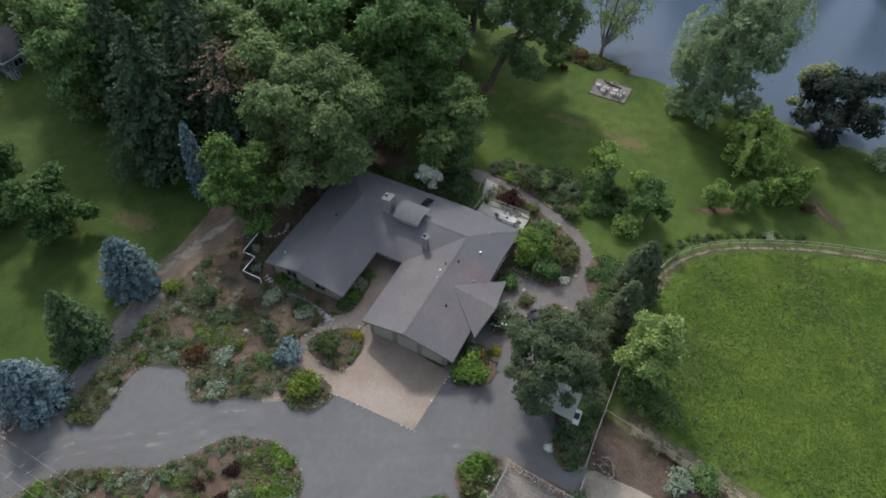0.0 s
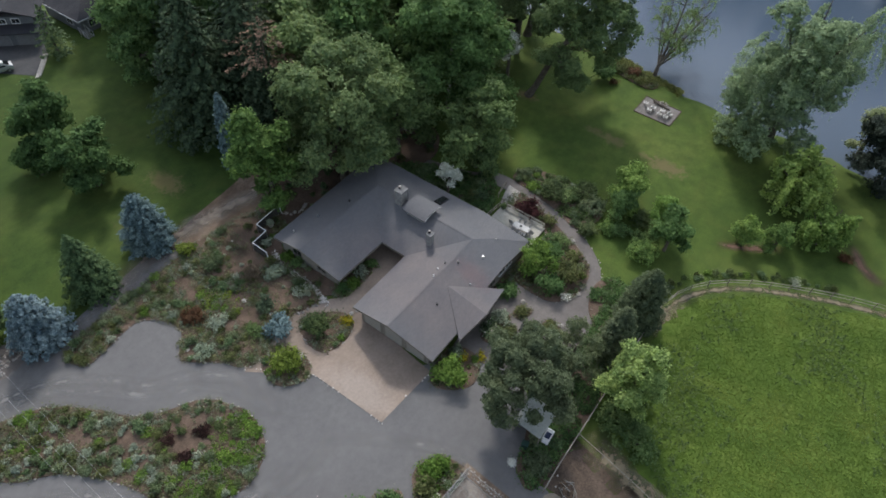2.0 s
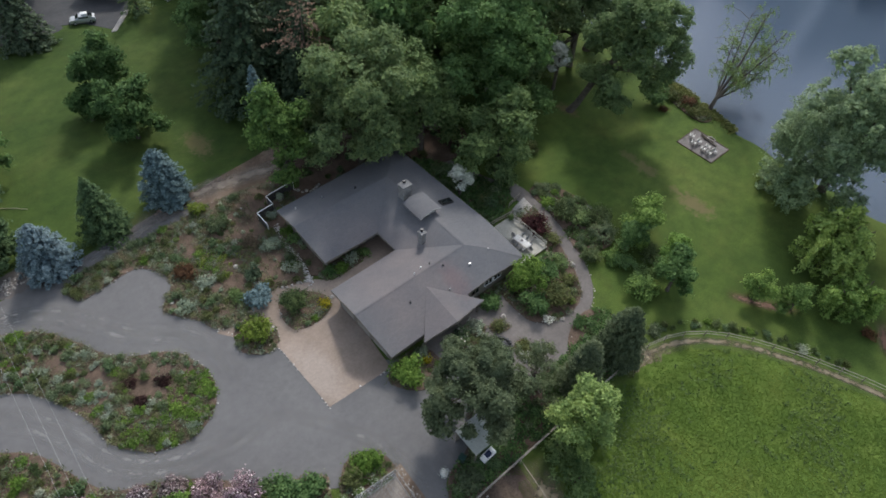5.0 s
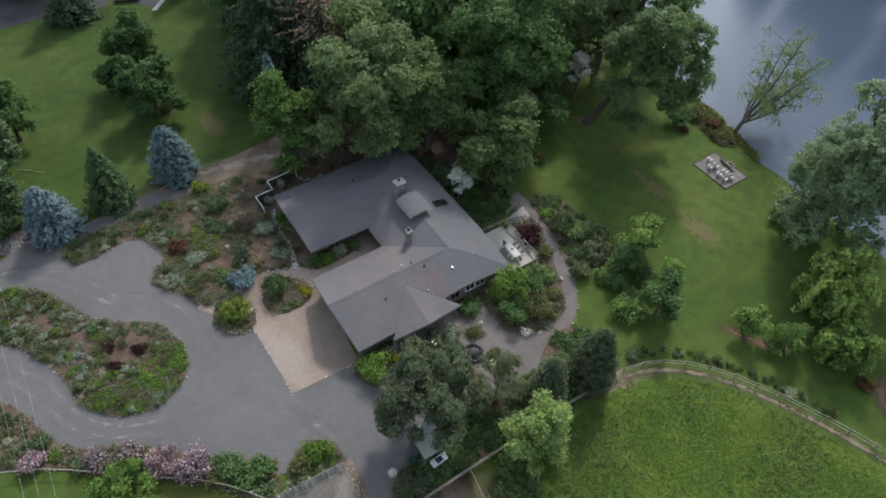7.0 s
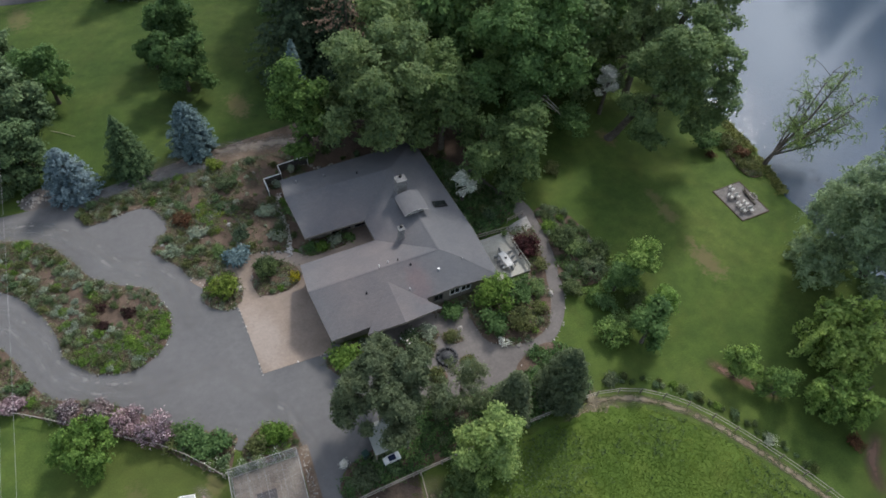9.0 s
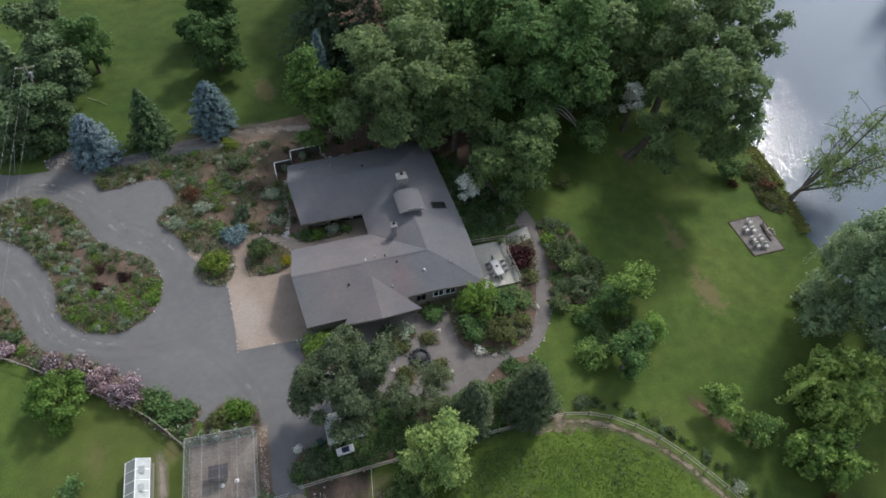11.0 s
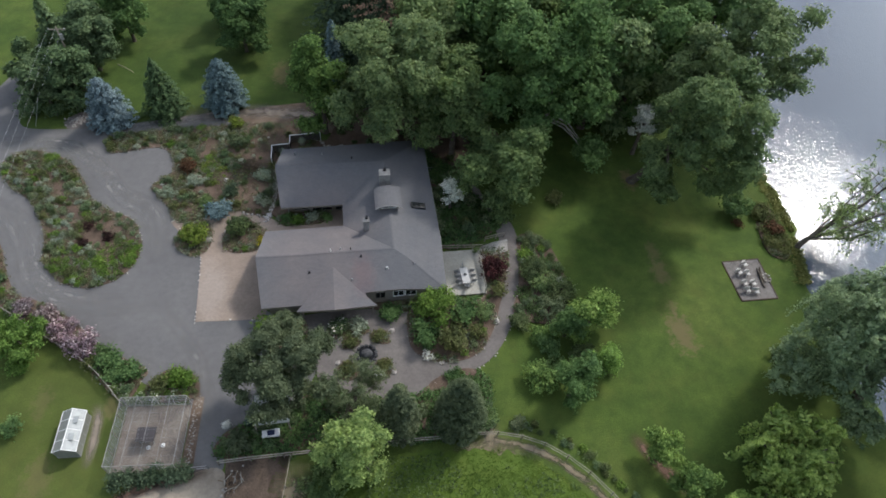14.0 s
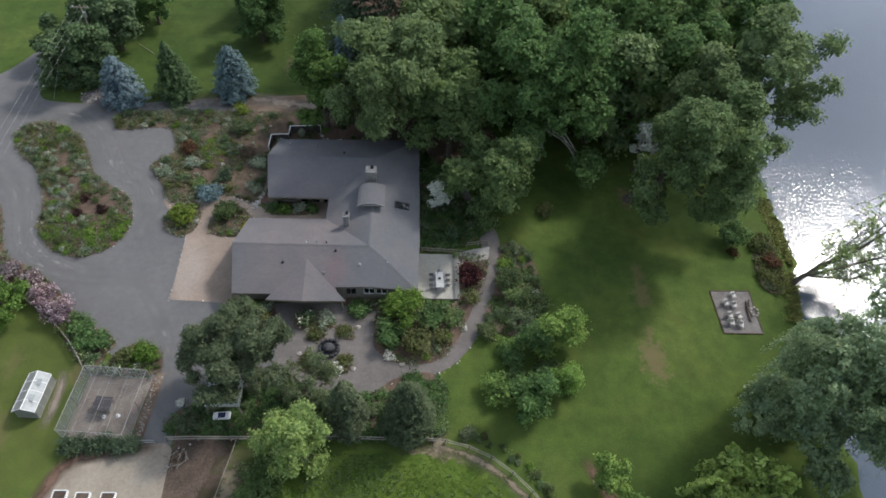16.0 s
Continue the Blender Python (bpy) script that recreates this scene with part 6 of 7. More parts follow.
def meadow_grass():
    """Blades in drifts of several shades, and taller weeds in loose patches."""
    rng = np.random.default_rng(9)
    ring = [(42, -4.6), (57, -4.4), (61.6, -6.1), (64.3, -8.2), (67, -11.2), (70.2, -17), (73.6, -25.2), (76, -36), (77.6, -45), (31, -45), (34, -28), (36.4, -14), (38.0, -8)]
    drifts = {"fresh": [], "deep": [], "pale": [], "weed": []}
    for _ in range(125000):
        x, y = rng.uniform(31, 77), rng.uniform(-45, -4.4)
        if not point_inside(ring, x, y):
            continue
        z = 0.10 + 0.25 * max(0, noise.noise((x * 0.35, y * 0.35, 0)) + 0.25) + 0.16 * max(0, noise.noise((x * 1.3, y * 1.3, 5)))
        z *= min(1.0, 0.05 + edge_distance(ring, x, y) / 2.5)
        n = 1.2 * noise.noise((x * 0.11, y * 0.07, 2.0)) + 0.6 * noise.noise((x * 0.4, y * 0.4, 7.0)) + rng.normal(0, 0.16)
        # taller, darker weeds here also stand in for shade near the cypresses
        lush = math.exp(-((x - 49.5) ** 2 / 40 + (y + 8.5) ** 2 / 22))
        w = noise.noise((x * 0.12, y * 0.12, 11.0)) + 0.6 * noise.noise((x * 1.1, y * 1.1, 4.0)) + 0.8 * lush
        n -= 0.6 * lush
        kind = "weed" if w > 0.3 and rng.random() < 0.45 else "pale" if n > 0.26 else "deep" if n < -0.24 else "fresh"
        drifts[kind].append((x, y, z + rng.uniform(0.02, 0.35 + 0.5 * lush if kind == "weed" else 0.1)))
    for kind, size, longer, tilt, label in (("fresh", 0.075, 2.6, 0.3, "uneven tufts of tall pasture grass"), ("deep", 0.08, 2.4, 0.3, "darker tufts of lush pasture grass"), ("pale", 0.07, 3.0, 0.3, "pale seeding tufts of pasture grass"), ("weed", 0.13, 1.8, 0.5, "patches of taller grey-green weeds in the pasture")):
        pos = np.array(drifts[kind])
        nrm = np.stack([rng.normal(0, tilt, len(pos)), rng.normal(0, tilt, len(pos)), np.full(len(pos), 0.9)], 1)
        v, f = leaf_quads(rng, pos, nrm, size, longer, 0.5)
        tagged(array_part("grass_tufts", v, f, MEADOW_LEAVES[kind]), label, "grass", kind="stuff")


MEADOW_LEAVES = {"fresh": leaf_mat("meadow_blade", (0.085, 0.135, 0.022), (0.118, 0.175, 0.032), 0.4, patch=0.6, drift=0.2), "deep": leaf_mat("lush_blade", (0.072, 0.122, 0.021), (0.1, 0.157, 0.03), 0.4, patch=0.6, drift=0.2),
                 "pale": leaf_mat("seeding_blade", (0.112, 0.155, 0.03), (0.165, 0.205, 0.046), 0.4, patch=0.7, drift=0.5), "weed": leaf_mat("pasture_weed", (0.062, 0.1, 0.036), (0.12, 0.165, 0.068), 0.35, patch=0.8)}
meadow_grass()

def bank_grass():
    """Rough olive and straw-coloured grass on the river bank."""
    rng = np.random.default_rng(31)
    pos = []
    for _ in range(900):
        y = rng.uniform(13, 34)
        x = bank_x(y) - 0.4 - abs(rng.normal(0, 0.9))
        if noise.noise((x * 0.5, y * 0.5, 3.0)) > -0.25:
            pos.append(np.stack([rng.normal(x, 0.2, 8), rng.normal(y, 0.2, 8), rng.uniform(-0.3, 0.15, 8)], 1))
    pos = np.concatenate(pos)
    v, f = leaf_quads(rng, pos, rng.normal(0, 0.45, pos.shape) + np.array([0, 0, 0.8]), 0.17, 2.4)
    tagged(array_part("bank_grass", v, f, L_BANK), "rough olive grass along the river bank", "grass", kind="stuff")


L_BANK = leaf_mat("bank_grass_blade", (0.1, 0.13, 0.035), (0.21, 0.22, 0.08), 0.35)
bank_grass()

# ---- fences, outbuildings and loose things ----
def chain(points, gap):
    """Places about gap apart along a line of points."""
    ring = smooth_ring(points, 8, closed=False)
    out, run = [ring[0]], 0.0
    for a, b in zip(ring, ring[1:]):
        run += (b - a).length
        if run >= gap:
            out.append(b)
            run = 0.0
    if (out[-1] - ring[-1]).length > gap * 0.4:
        out.append(ring[-1])
    return out


def rail_fence(points, label, height=1.1, rails=(0.45, 0.95), gap=2.4, rail_w=0.052, material=None, post_r=0.07, name="rail_fence", rail_mat=None, sag=0.03):
    material = material or WOOD
    spots = chain(points, gap)
    o = spots[0]
    f = empty_thing(name, o.x, o.y, 0, 0, label, "fence")
    rng = random.Random(len(spots))
    for p in spots:
        q = p - o
        part("post", cyl(q.x, q.y, -0.2, height + rng.uniform(-0.05, 0.05), post_r, post_r * 0.9, seg=7), material, f)
    for a, b in zip(spots, spots[1:]):
        for z in rails:
            u, v = a - o, b - o
            part("rail", bar((u.x, u.y, z + rng.uniform(-sag, sag)), (v.x, v.y, z + rng.uniform(-sag, sag)), rail_w, rail_w * 1.1), rail_mat or material, f)
    return f


PALEWOOD = plain("sun_bleached_wood", (0.29, 0.262, 0.22), 0.8, var=0.25)
rail_fence([(55.5, -3.0), (57.0, -3.0), (59.6, -3.5), (62.6, -4.7), (65.4, -6.8), (67.8, -9.5), (69.9, -12.9), (71.7, -16.4), (73.4, -20.2), (74.8, -24), (76.4, -29.5), (78, -36)], "curved split-rail pasture fence of weathered wood", rail_mat=PALEWOOD)
rail_fence([(29.4, -3.2), (33, -3.1), (36.4, -3.1), (42, -3.1), (48, -3.0), (52, -3.1), (55.4, -3.0)], "weathered post-and-rail fence north of the vegetable plot", 1.2, (0.6, 1.15), 3.0, 0.08, rail_mat=PALEWOOD)
rail_fence([(36.6, -3.2), (35.9, -7.4), (35.2, -11), (34.4, -14.8), (33, -22)], "wire and rail fence between plot and pasture", 1.1, (0.95,), 3.0, 0.05, rail_mat=PALEWOOD)
rail_fence([(-12, 26.5), (-6, 23), (1.4, 19.2), (4.1, 17.3), (10.4, 12.5), (14.1, 9.8), (16.6, 7.2), (18.8, 4.4)], "low pale rail fence behind the flowering shrubs", 1.05, (0.98,), 2.6, 0.07, rail_mat=PALEWOOD)
rail_fence([(28.4, -3.5), (26.9, -3.5)], "simple pole gate across the lane", 1.1, (0.5, 1.0), 1.5, 0.06, GALV, 0.05, "gate")


def board_fence(points, label, height=1.5):
    """White-capped solid board fence in straight runs."""
    f = empty_thing("board_fence", points[0][0], points[0][1], 0, 0, label, "fence")
    x0, y0 = points[0]
    for (ax, ay), (bx, by) in zip(points, points[1:]):
        a, b = Vector((ax - x0, ay - y0, 0)), Vector((bx - x0, by - y0, 0))
        n = max(2, int((b - a).length / 0.16))
        for i in range(n):
            p, q = a.lerp(b, i / n), a.lerp(b, (i + 0.92) / n)
            part("board", bar((p.x, p.y, height * 0.48), (q.x, q.y, height * 0.48), 0.025, height * 0.92), FENCE_DARK, f)
        part("cap_rail", bar((a.x, a.y, height), (b.x, b.y, height), 0.1, 0.06), WHITE, f, "white cap rail")
        for p in (a, b):
            part("post", box(p.x - 0.045, p.y - 0.045, -0.1, p.x + 0.045, p.y + 0.045, height + 0.03), WHITE, f)
    return f


FENCE_DARK = plain("dark_fence_board", (0.06, 0.055, 0.05), 0.8)
board_fence([(33.2, 40.2), (33.2, 42.8), (35.7, 43.0), (35.7, 44.8), (40.1, 45.2)], "dark board fence with white cap rail")

# ---- deck with table ----
deck = empty_thing("deck", 54.6, 15.0, 0, 0, "weathered grey timber deck beside the house", "deck")
for i in range(42):
    x = i * 0.135
    part("plank", box(x, 0.0, 0.28, x + 0.128, 7.0, 0.32), DECKING, deck)
part("frame", box(0.02, 0.02, 0.0, 5.66, 6.98, 0.278), WOOD, deck)
sheet("patio_flags", [(60.35, 20.4), (62.2, 21.0), (64.3, 21.6), (64.6, 23.6), (62.6, 23.2), (61.0, 22.7), (60.35, 22.1)], 0.12, CONCRETE := grainy("pale_concrete", (0.26, 0.245, 0.22), (0.32, 0.3, 0.27), (0.37, 0.35, 0.32), 0.4, 6, 0.85, 0.006), "pale concrete landing beside the deck", smooth=False, category="landing")


def bench_rail(ax, ay, bx, by, z0, label):
    f = empty_thing("deck_bench", ax, ay, z0, 0, label, "bench")
    d = Vector((bx - ax, by - ay, 0))
    n = Vector((-d.y, d.x, 0)).normalized()
    for k in range(3):
        o = n * (0.12 * k)
        part("seat_slat", bar((o.x, o.y, 0.44), (d.x + o.x, d.y + o.y, 0.44), 0.1, 0.04), DECKING, f)
    for k in range(2):
        o = -n * 0.1
        part("back_slat", bar((o.x, o.y, 0.65 + 0.2 * k), (d.x + o.x, d.y + o.y, 0.65 + 0.2 * k), 0.03, 0.12), DECKING, f)
    for k in range(4):
        p = d * (k / 3)
        part("leg", box(p.x - 0.05, p.y - 0.05, 0, p.x + 0.05, p.y + 0.05, 0.92), DECKING, f)


bench_rail(60.1, 15.2, 60.1, 21.2, 0.32, "built-in slatted timber bench at the deck's edge")
rail_fence([(55.5, 22.5), (58.0, 22.4), (60.9, 22.2)], "low timber rail along the landing", 1.0, (0.5, 0.95), 1.9, 0.08, WOOD)
rail_fence([(61.5, 23.5), (62.9, 23.8), (64.2, 24.0)], "low timber rail along the landing", 1.0, (0.5, 0.95), 1.6, 0.08, WOOD)


def dining_table(x, y, z, turn):
    t = empty_thing("dining_table", x, y, z, turn, "long pale outdoor dining table on the deck", "table")
    for k in range(7):
        a = -0.48 + k * 0.138
        part("slat", box(a, -1.2, 0.71, a + 0.13, 1.2, 0.75, bevel=0.008), PALE_TABLE, t)
    for sx in (-0.4, 0.4):
        for sy in (-1.05, 1.05):
            part("leg", box(sx - 0.04, sy - 0.04, 0, sx + 0.04, sy + 0.04, 0.71), PALE_TABLE, t)
    part("apron", box(-0.4, -1.05, 0.62, 0.4, 1.05, 0.71), PALE_TABLE, t)
    return t


PALE_TABLE = plain("pale_table", (0.46, 0.45, 0.43), 0.5, var=0.08)
dining_table(57.8, 17.4, 0.32, 3)
part_bowl = empty_thing("bowl", 57.8, 17.5, 1.07, 0, "small dark bowl on the deck table", "bowl")
part("body", cyl(0, 0, 0, 0.1, 0.1, 0.2, seg=12), DARKMETAL, part_bowl)


def garden_chair(x, y, z, turn, material, label, group, wide=0.55):
    c = empty_thing("garden_chair", x, y, z, turn, label, "chair", group)
    w = wide / 2
    part("seat", box(-w, -0.25, 0.4, w, 0.27, 0.45, bevel=0.015), material, c)
    part("backrest", add_bar(bmesh.new(), (0, 0.27, 0.42), (0, 0.4, 0.95), wide, 0.04), material, c)
    for sx in (-w + 0.03, w - 0.03):
        for sy in (-0.22, 0.24):
            part("leg", box(sx - 0.02, sy - 0.02, 0, sx + 0.02, sy + 0.02, 0.4), material, c)
        part("armrest", box(sx - 0.035, -0.25, 0.62, sx + 0.035, 0.3, 0.65), material, c)
    return c


STEELGREY = plain("grey_chair_frame", (0.22, 0.22, 0.22), 0.5)
chair0 = garden_chair(57.1, 16.6, 0.32, 90, STEELGREY, "grey outdoor chair at the deck table", "chairs round the deck table")
for x, y, t in ((57.1, 17.4, 90), (57.1, 18.2, 90), (58.5, 16.6, -90), (58.5, 17.4, -90), (58.5, 18.2, -90), (57.85, 16.1, 180), (57.75, 18.75, 0)):
    copy_thing(chair0, pose(x, y, 0.32, 0, 0, t))


def pot(x, y, r, h, leaves, label, material=None, z=0.0):
    p = empty_thing("planter_pot", x, y, z, 0, label, "plant pot")
    part("bowl", cyl(0, 0, 0, h, r * 0.75, r, seg=12), material or STONE, p)
    rng = np.random.default_rng(int(x * 10))
    v, f = leaf_cloud(rng, [(0, 0, h + r * 0.5)], [r * 1.1], 900, 0.09, tuft=9)
    array_part("plant", v, f, leaves, p)


pot(29.9, 0.9, 0.3, 0.35, L_WHITE, "stone pot of white flowers at the lane's edge")
pot(54.9, 15.3, 0.25, 0.4, L_OAK, "dark pot with a green plant on the deck", DARKMETAL, 0.32)
pot(60.0, 21.6, 0.3, 0.45, L_OAK, "pot with a green plant at the deck corner", DARKMETAL, 0.1)
pot(37.4, 44.2, 0.4, 0.7, L_SILVER, "pale stone urn inside the board fence")
pot(36.4, 13.2, 0.35, 0.7, L_DARK, "dark round planter beside the garage corner", DARKMETAL)

def stoop(x, y):
    """Two concrete steps and a pipe rail at the east door."""
    t = empty_thing("stoop", x, y, 0, 0, "pale concrete stoop with a pipe rail at the east door", "stoop")
    part("landing_slab", box(0, -1.0, 0, 1.5, 1.0, 0.34, bevel=0.015), CONCRETE, t)
    part("step", box(1.5, -1.0, 0, 1.85, 1.0, 0.17, bevel=0.015), CONCRETE, t)
    part("handrail", bar((0.1, 0.95, 1.25), (1.75, 0.95, 1.05), 0.05), GALV, t)
    for px_ in (0.15, 1.4):
        part("rail_post", cyl(px_, 0.95, 0.3, 1.24 - 0.12 * px_, 0.022, seg=8), GALV, t)


stoop(54.32, 36.0)

# ---- fountain of dark stone ----
fo = empty_thing("fountain", 44.9, 7.9, 0.0, 0, "round dark stone fountain basin on the patio", "fountain")
BASALT = grainy("dark_basalt", (0.03, 0.03, 0.032), (0.05, 0.05, 0.052), (0.085, 0.085, 0.085), 2, 8, 0.7, 0.02)
for i in range(14):
    a = i * 2 * math.pi / 14
    part("basin_stone", add_box(bmesh.new(), 0, 0, 0, 0.3, 0.42, 0.34 + 0.06 * (i % 3), bevel=0.05), BASALT, fo).matrix_basis = pose(math.cos(a) * 0.92, math.sin(a) * 0.92, 0, 0, 0, math.degrees(a) - 8)
part("water_surface", cyl(0, 0, 0.0, 0.2, 0.95, seg=20), grainy("dark_pool", (0.012, 0.012, 0.013), (0.016, 0.016, 0.017), (0.022, 0.022, 0.022), 2, 6, 0.12, 0.004), fo)
bm = bmesh.new()
bmesh.ops.create_icosphere(bm, subdivisions=2, radius=0.62, matrix=Matrix.Translation((0, 0, 0.35)) @ Matrix.Diagonal((1.15, 1, 0.75, 1)))
part("centre_boulder", bm, BASALT, fo)


def stone_shape(rng, r):
    bm = bmesh.new()
    bmesh.ops.create_icosphere(bm, subdivisions=1, radius=r)
    for v in bm.verts:
        v.co *= rng.uniform(0.75, 1.2)
        v.co.z *= 0.65
    return bm


def boulder(x, y, r, label="pale rounded boulder in the planting", material=None, z=0.05):
    rng = random.Random(int(x * 31 + y * 7))
    b = empty_thing("boulder", x, y, z, rng.uniform(0, 360), label, "boulder")
    part("rock", stone_shape(rng, r), material or STONE, b)


for x, y, r in ((25.7, 26.8, 0.5), (33.6, 26.2, 0.4), (34.4, 26.0, 0.35), (42.0, 10.4, 0.4), (48.0, 10.8, 0.45), (47.9, 5.4, 0.4), (41.6, 7.2, 0.35), (27.4, 33.4, 0.4), (29.8, 46.6, 0.35), (26.9, 37.6, 0.4), (53.4, 6.0, 0.4), (60.8, 11.0, 0.5),
                (18.3, 37.4, 0.3), (9.4, 27.0, 0.35), (11.6, 26.4, 0.3), (32.4, 46.2, 0.3)):
    boulder(x, y, r)


def stone_line(points, gap, size, label, material=None, z=0.06, wobble=0.06, gaps=0.0, seed=1, rows=1, spread=0.0):
    """A row of edging stones."""
    rng = random.Random(seed)
    vs, fs = [], []
    for p in chain([(*q,) for q in points], gap):
        for _ in range(rows):
            if rng.random() < gaps:
                continue
            bm = stone_shape(rng, size * rng.uniform(0.6, 1.25))
            o = len(vs)
            dx, dy = rng.uniform(-wobble - spread, wobble + spread), rng.uniform(-wobble - spread, wobble + spread)
            bm.verts.index_update()
            vs += [(v.co.x + p.x + dx, v.co.y + p.y + dy, v.co.z + z) for v in bm.verts]
            fs += [tuple(v.index + o for v in f.verts) for f in bm.faces]
            bm.free()
    tagged(array_part("edging_stones", vs, fs, material or STONE), label, "edging stones", kind="stuff")


PALESTONE = grainy("pale_edging_stone", (0.36, 0.32, 0.29), (0.5, 0.46, 0.42), (0.62, 0.58, 0.54), 2, 9, 0.85, 0.02)
for b, sd, gp in (("island", 1, 0.5), ("front", 2, 0.65), ("round", 3, 0.6), ("entry", 4, 0.6), ("garden", 5, 0.65), ("southwest", 6, 0.6)):
    stone_line(BEDS[b] + BEDS[b][:1], 0.34, 0.125, wobble=0.14, label="row of pale stones edging a planting bed", gaps=gp, seed=sd)
stone_line([(25.1, 14.2), (25.0, 19), (24.8, 24.0)], 0.17, 0.09, "line of white stones along the apron's edge", PALESTONE, gaps=0.25, seed=11)
stone_line([(20.6, 30.3), (22.2, 28.6), (24.6, 24.2)], 0.5, 0.12, "line of white stones along the apron's edge", PALESTONE, gaps=0.4, seed=12)
stone_line([(29.2, 14.2), (33.0, 13.8)], 0.35, 0.13, "line of white stones along the apron's edge", PALESTONE, gaps=0.25, seed=19)
stone_line([(51.9, 3.6), (56.8, 4.6), (59.5, 6.1), (61.7, 8.7), (63.5, 12.4), (65.2, 18), (66.1, 22.8)], 0.36, 0.11, wobble=0.12, label="line of pale stones along the garden path", material=PALESTONE, gaps=0.4, seed=13)
stone_line([(32.7, 29.6), (33.2, 31.3), (33.7, 33.8), (33.65, 36.7), (33.9, 39.0), (34.5, 40.4)], 0.17, 0.14, "dry-laid stone border beside the west wall", PALESTONE, rows=7, spread=0.27, seed=14, z=0.1)
stone_line([(33.3, 30.3), (31.6, 30.4), (29.6, 31.3)], 0.4, 0.2, "stone border beside the front walk", rows=2, spread=0.12, seed=15)
stone_line([(26.2, -3.2), (26.4, 0), (26.7, 4.4)], 0.16, 0.085, "strip of grey river stones beside the poultry run", rows=6, spread=0.3, seed=16)
stone_line([(3.2, 51.4), (5.0, 52.0), (8.8, 52.2)], 0.25, 0.17, "rocky verge beside the drive", rows=7, spread=1.0, seed=17)
stone_line([(31.2, -4.2), (30.9, -5.4), (30.4, -6.8)], 0.3, 0.13, "scatter of pale rocks in the plot", rows=2, spread=0.7, seed=18)
stone_line([(38.4, 46.2), (41.5, 43.4), (43.2, 43.6)], 0.45, 0.3, "stone edging behind the house", rows=2, spread=0.2, seed=20)


DRYWOOD = plain("dry_brown_wood", (0.17, 0.115, 0.075), 0.9, var=0.3)


def brush_heap(x, y, r, seed):
    """Cut branches thrown on a heap."""
    rng = random.Random(seed)
    t = empty_thing("brush_heap", x, y, 0.05, 0, "heap of dry brown cut branches on bare soil", "brush heap")
    for i in range(26):
        a, k, L = rng.uniform(0, 6.28), rng.uniform(0, 6.28), rng.uniform(0.5, 1.3)
        c = Vector((math.cos(a) * r * rng.random(), math.sin(a) * r * rng.random(), rng.uniform(0.05, 0.35)))
        d = Vector((math.cos(k), math.sin(k), rng.uniform(-0.15, 0.25))) * L / 2
        v, f = tube([c - d, c + Vector((0, 0, 0.06)), c + d], [0.05, 0.04, 0.02], 5)
        array_part("branch", v, f, PALEBARK if i % 4 == 0 else DRYWOOD, t, smooth=True)


brush_heap(30.9, -5.0, 1.1, 5)


# ---- poultry run ----
def poultry_run(x0, y0, x1, y1, h):
    t = empty_thing("poultry_run", x0 - 0.26, y0 + 0.26, 0, -4, "wire-mesh poultry run on a pale timber frame", "poultry run")
    w, d = x1 - x0, y1 - y0
    for i in range(5):
        for j in (0, 1):
            part("post", box(w * i / 4 - 0.025, d * j - 0.025, -0.1, w * i / 4 + 0.025, d * j + 0.025, h), GREYWOOD, t)
        part("rafter", bar((w * i / 4, 0, h), (w * i / 4, d, h), 0.03, 0.05), GREYWOOD, t)
    for j in range(1, 4):
        for i in (0, 1):
            part("post", box(w * i - 0.018, d * j / 4 - 0.018, -0.1, w * i + 0.018, d * j / 4 + 0.018, h), WOOD, t)
    for j in (0, 1):
        for z in (0.12, h):
            part("rail", bar((0, d * j, z), (w, d * j, z), 0.05, 0.06), GREYWOOD, t)
    for i in (0, 1):
        for z in (0.12, h):
            part("rail", bar((w * i, 0, z), (w * i, d, z), 0.05, 0.06), GREYWOOD, t)
    bm = bmesh.new()
    s = 0.9
    for k in range(1, int(w / s)):
        add_bar(bm, (k * s, 0, h + 0.05), (k * s, d, h + 0.05), 0.008)
    for k in range(1, int(d / s)):
        add_bar(bm, (0, k * s, h + 0.05), (w, k * s, h + 0.05), 0.008)
    part("roof_mesh", bm, GALV, t, "galvanised wire mesh")
    bm = bmesh.new()
    for j in (0, 1):
        for k in range(1, int(w / s)):
            add_bar(bm, (k * s, d * j, 0), (k * s, d * j, h), 0.012)
        for k in range(1, 5):
            add_bar(bm, (0, d * j, k * 0.44), (w, d * j, k * 0.44), 0.012)
    for i in (0, 1):
        for k in range(1, int(d / s)):
            add_bar(bm, (w * i, k * s, 0), (w * i, k * s, h), 0.012)
    part("side_mesh", bm, GALV, t, "galvanised wire mesh")
    part("netting", box(0.03, d + 0.03, 0.1, w - 0.03, d + 0.034, h), NETTING, t, "fine grey netting over the wire")
    part("netting", box(-0.034, 0.03, 0.1, -0.03, d - 0.03, h), NETTING, t, "fine grey netting over the wire")
    part("netting", box(0.03, 0.03, h + 0.06, w - 0.03, d - 0.03, h + 0.064), ROOFNET, t, "fine netting stretched over the top")
    # small coop inside
    part("coop_wall", box(2.3, 3.0, 0.5, 3.7, 4.2, 1.1), GREYWOOD, t)
    part("coop_roof", add_bar(bmesh.new(), (2.1, 3.55, 1.2), (3.95, 3.55, 1.2), 1.5, 0.06), DARKROOF, t, "dark sheet roof of the coop")
    for px in (2.35, 3.65):
        for py in (3.05, 4.15):
            part("coop_leg", box(px - 0.04, py - 0.04, 0, px + 0.04, py + 0.04, 0.5), GREYWOOD, t)


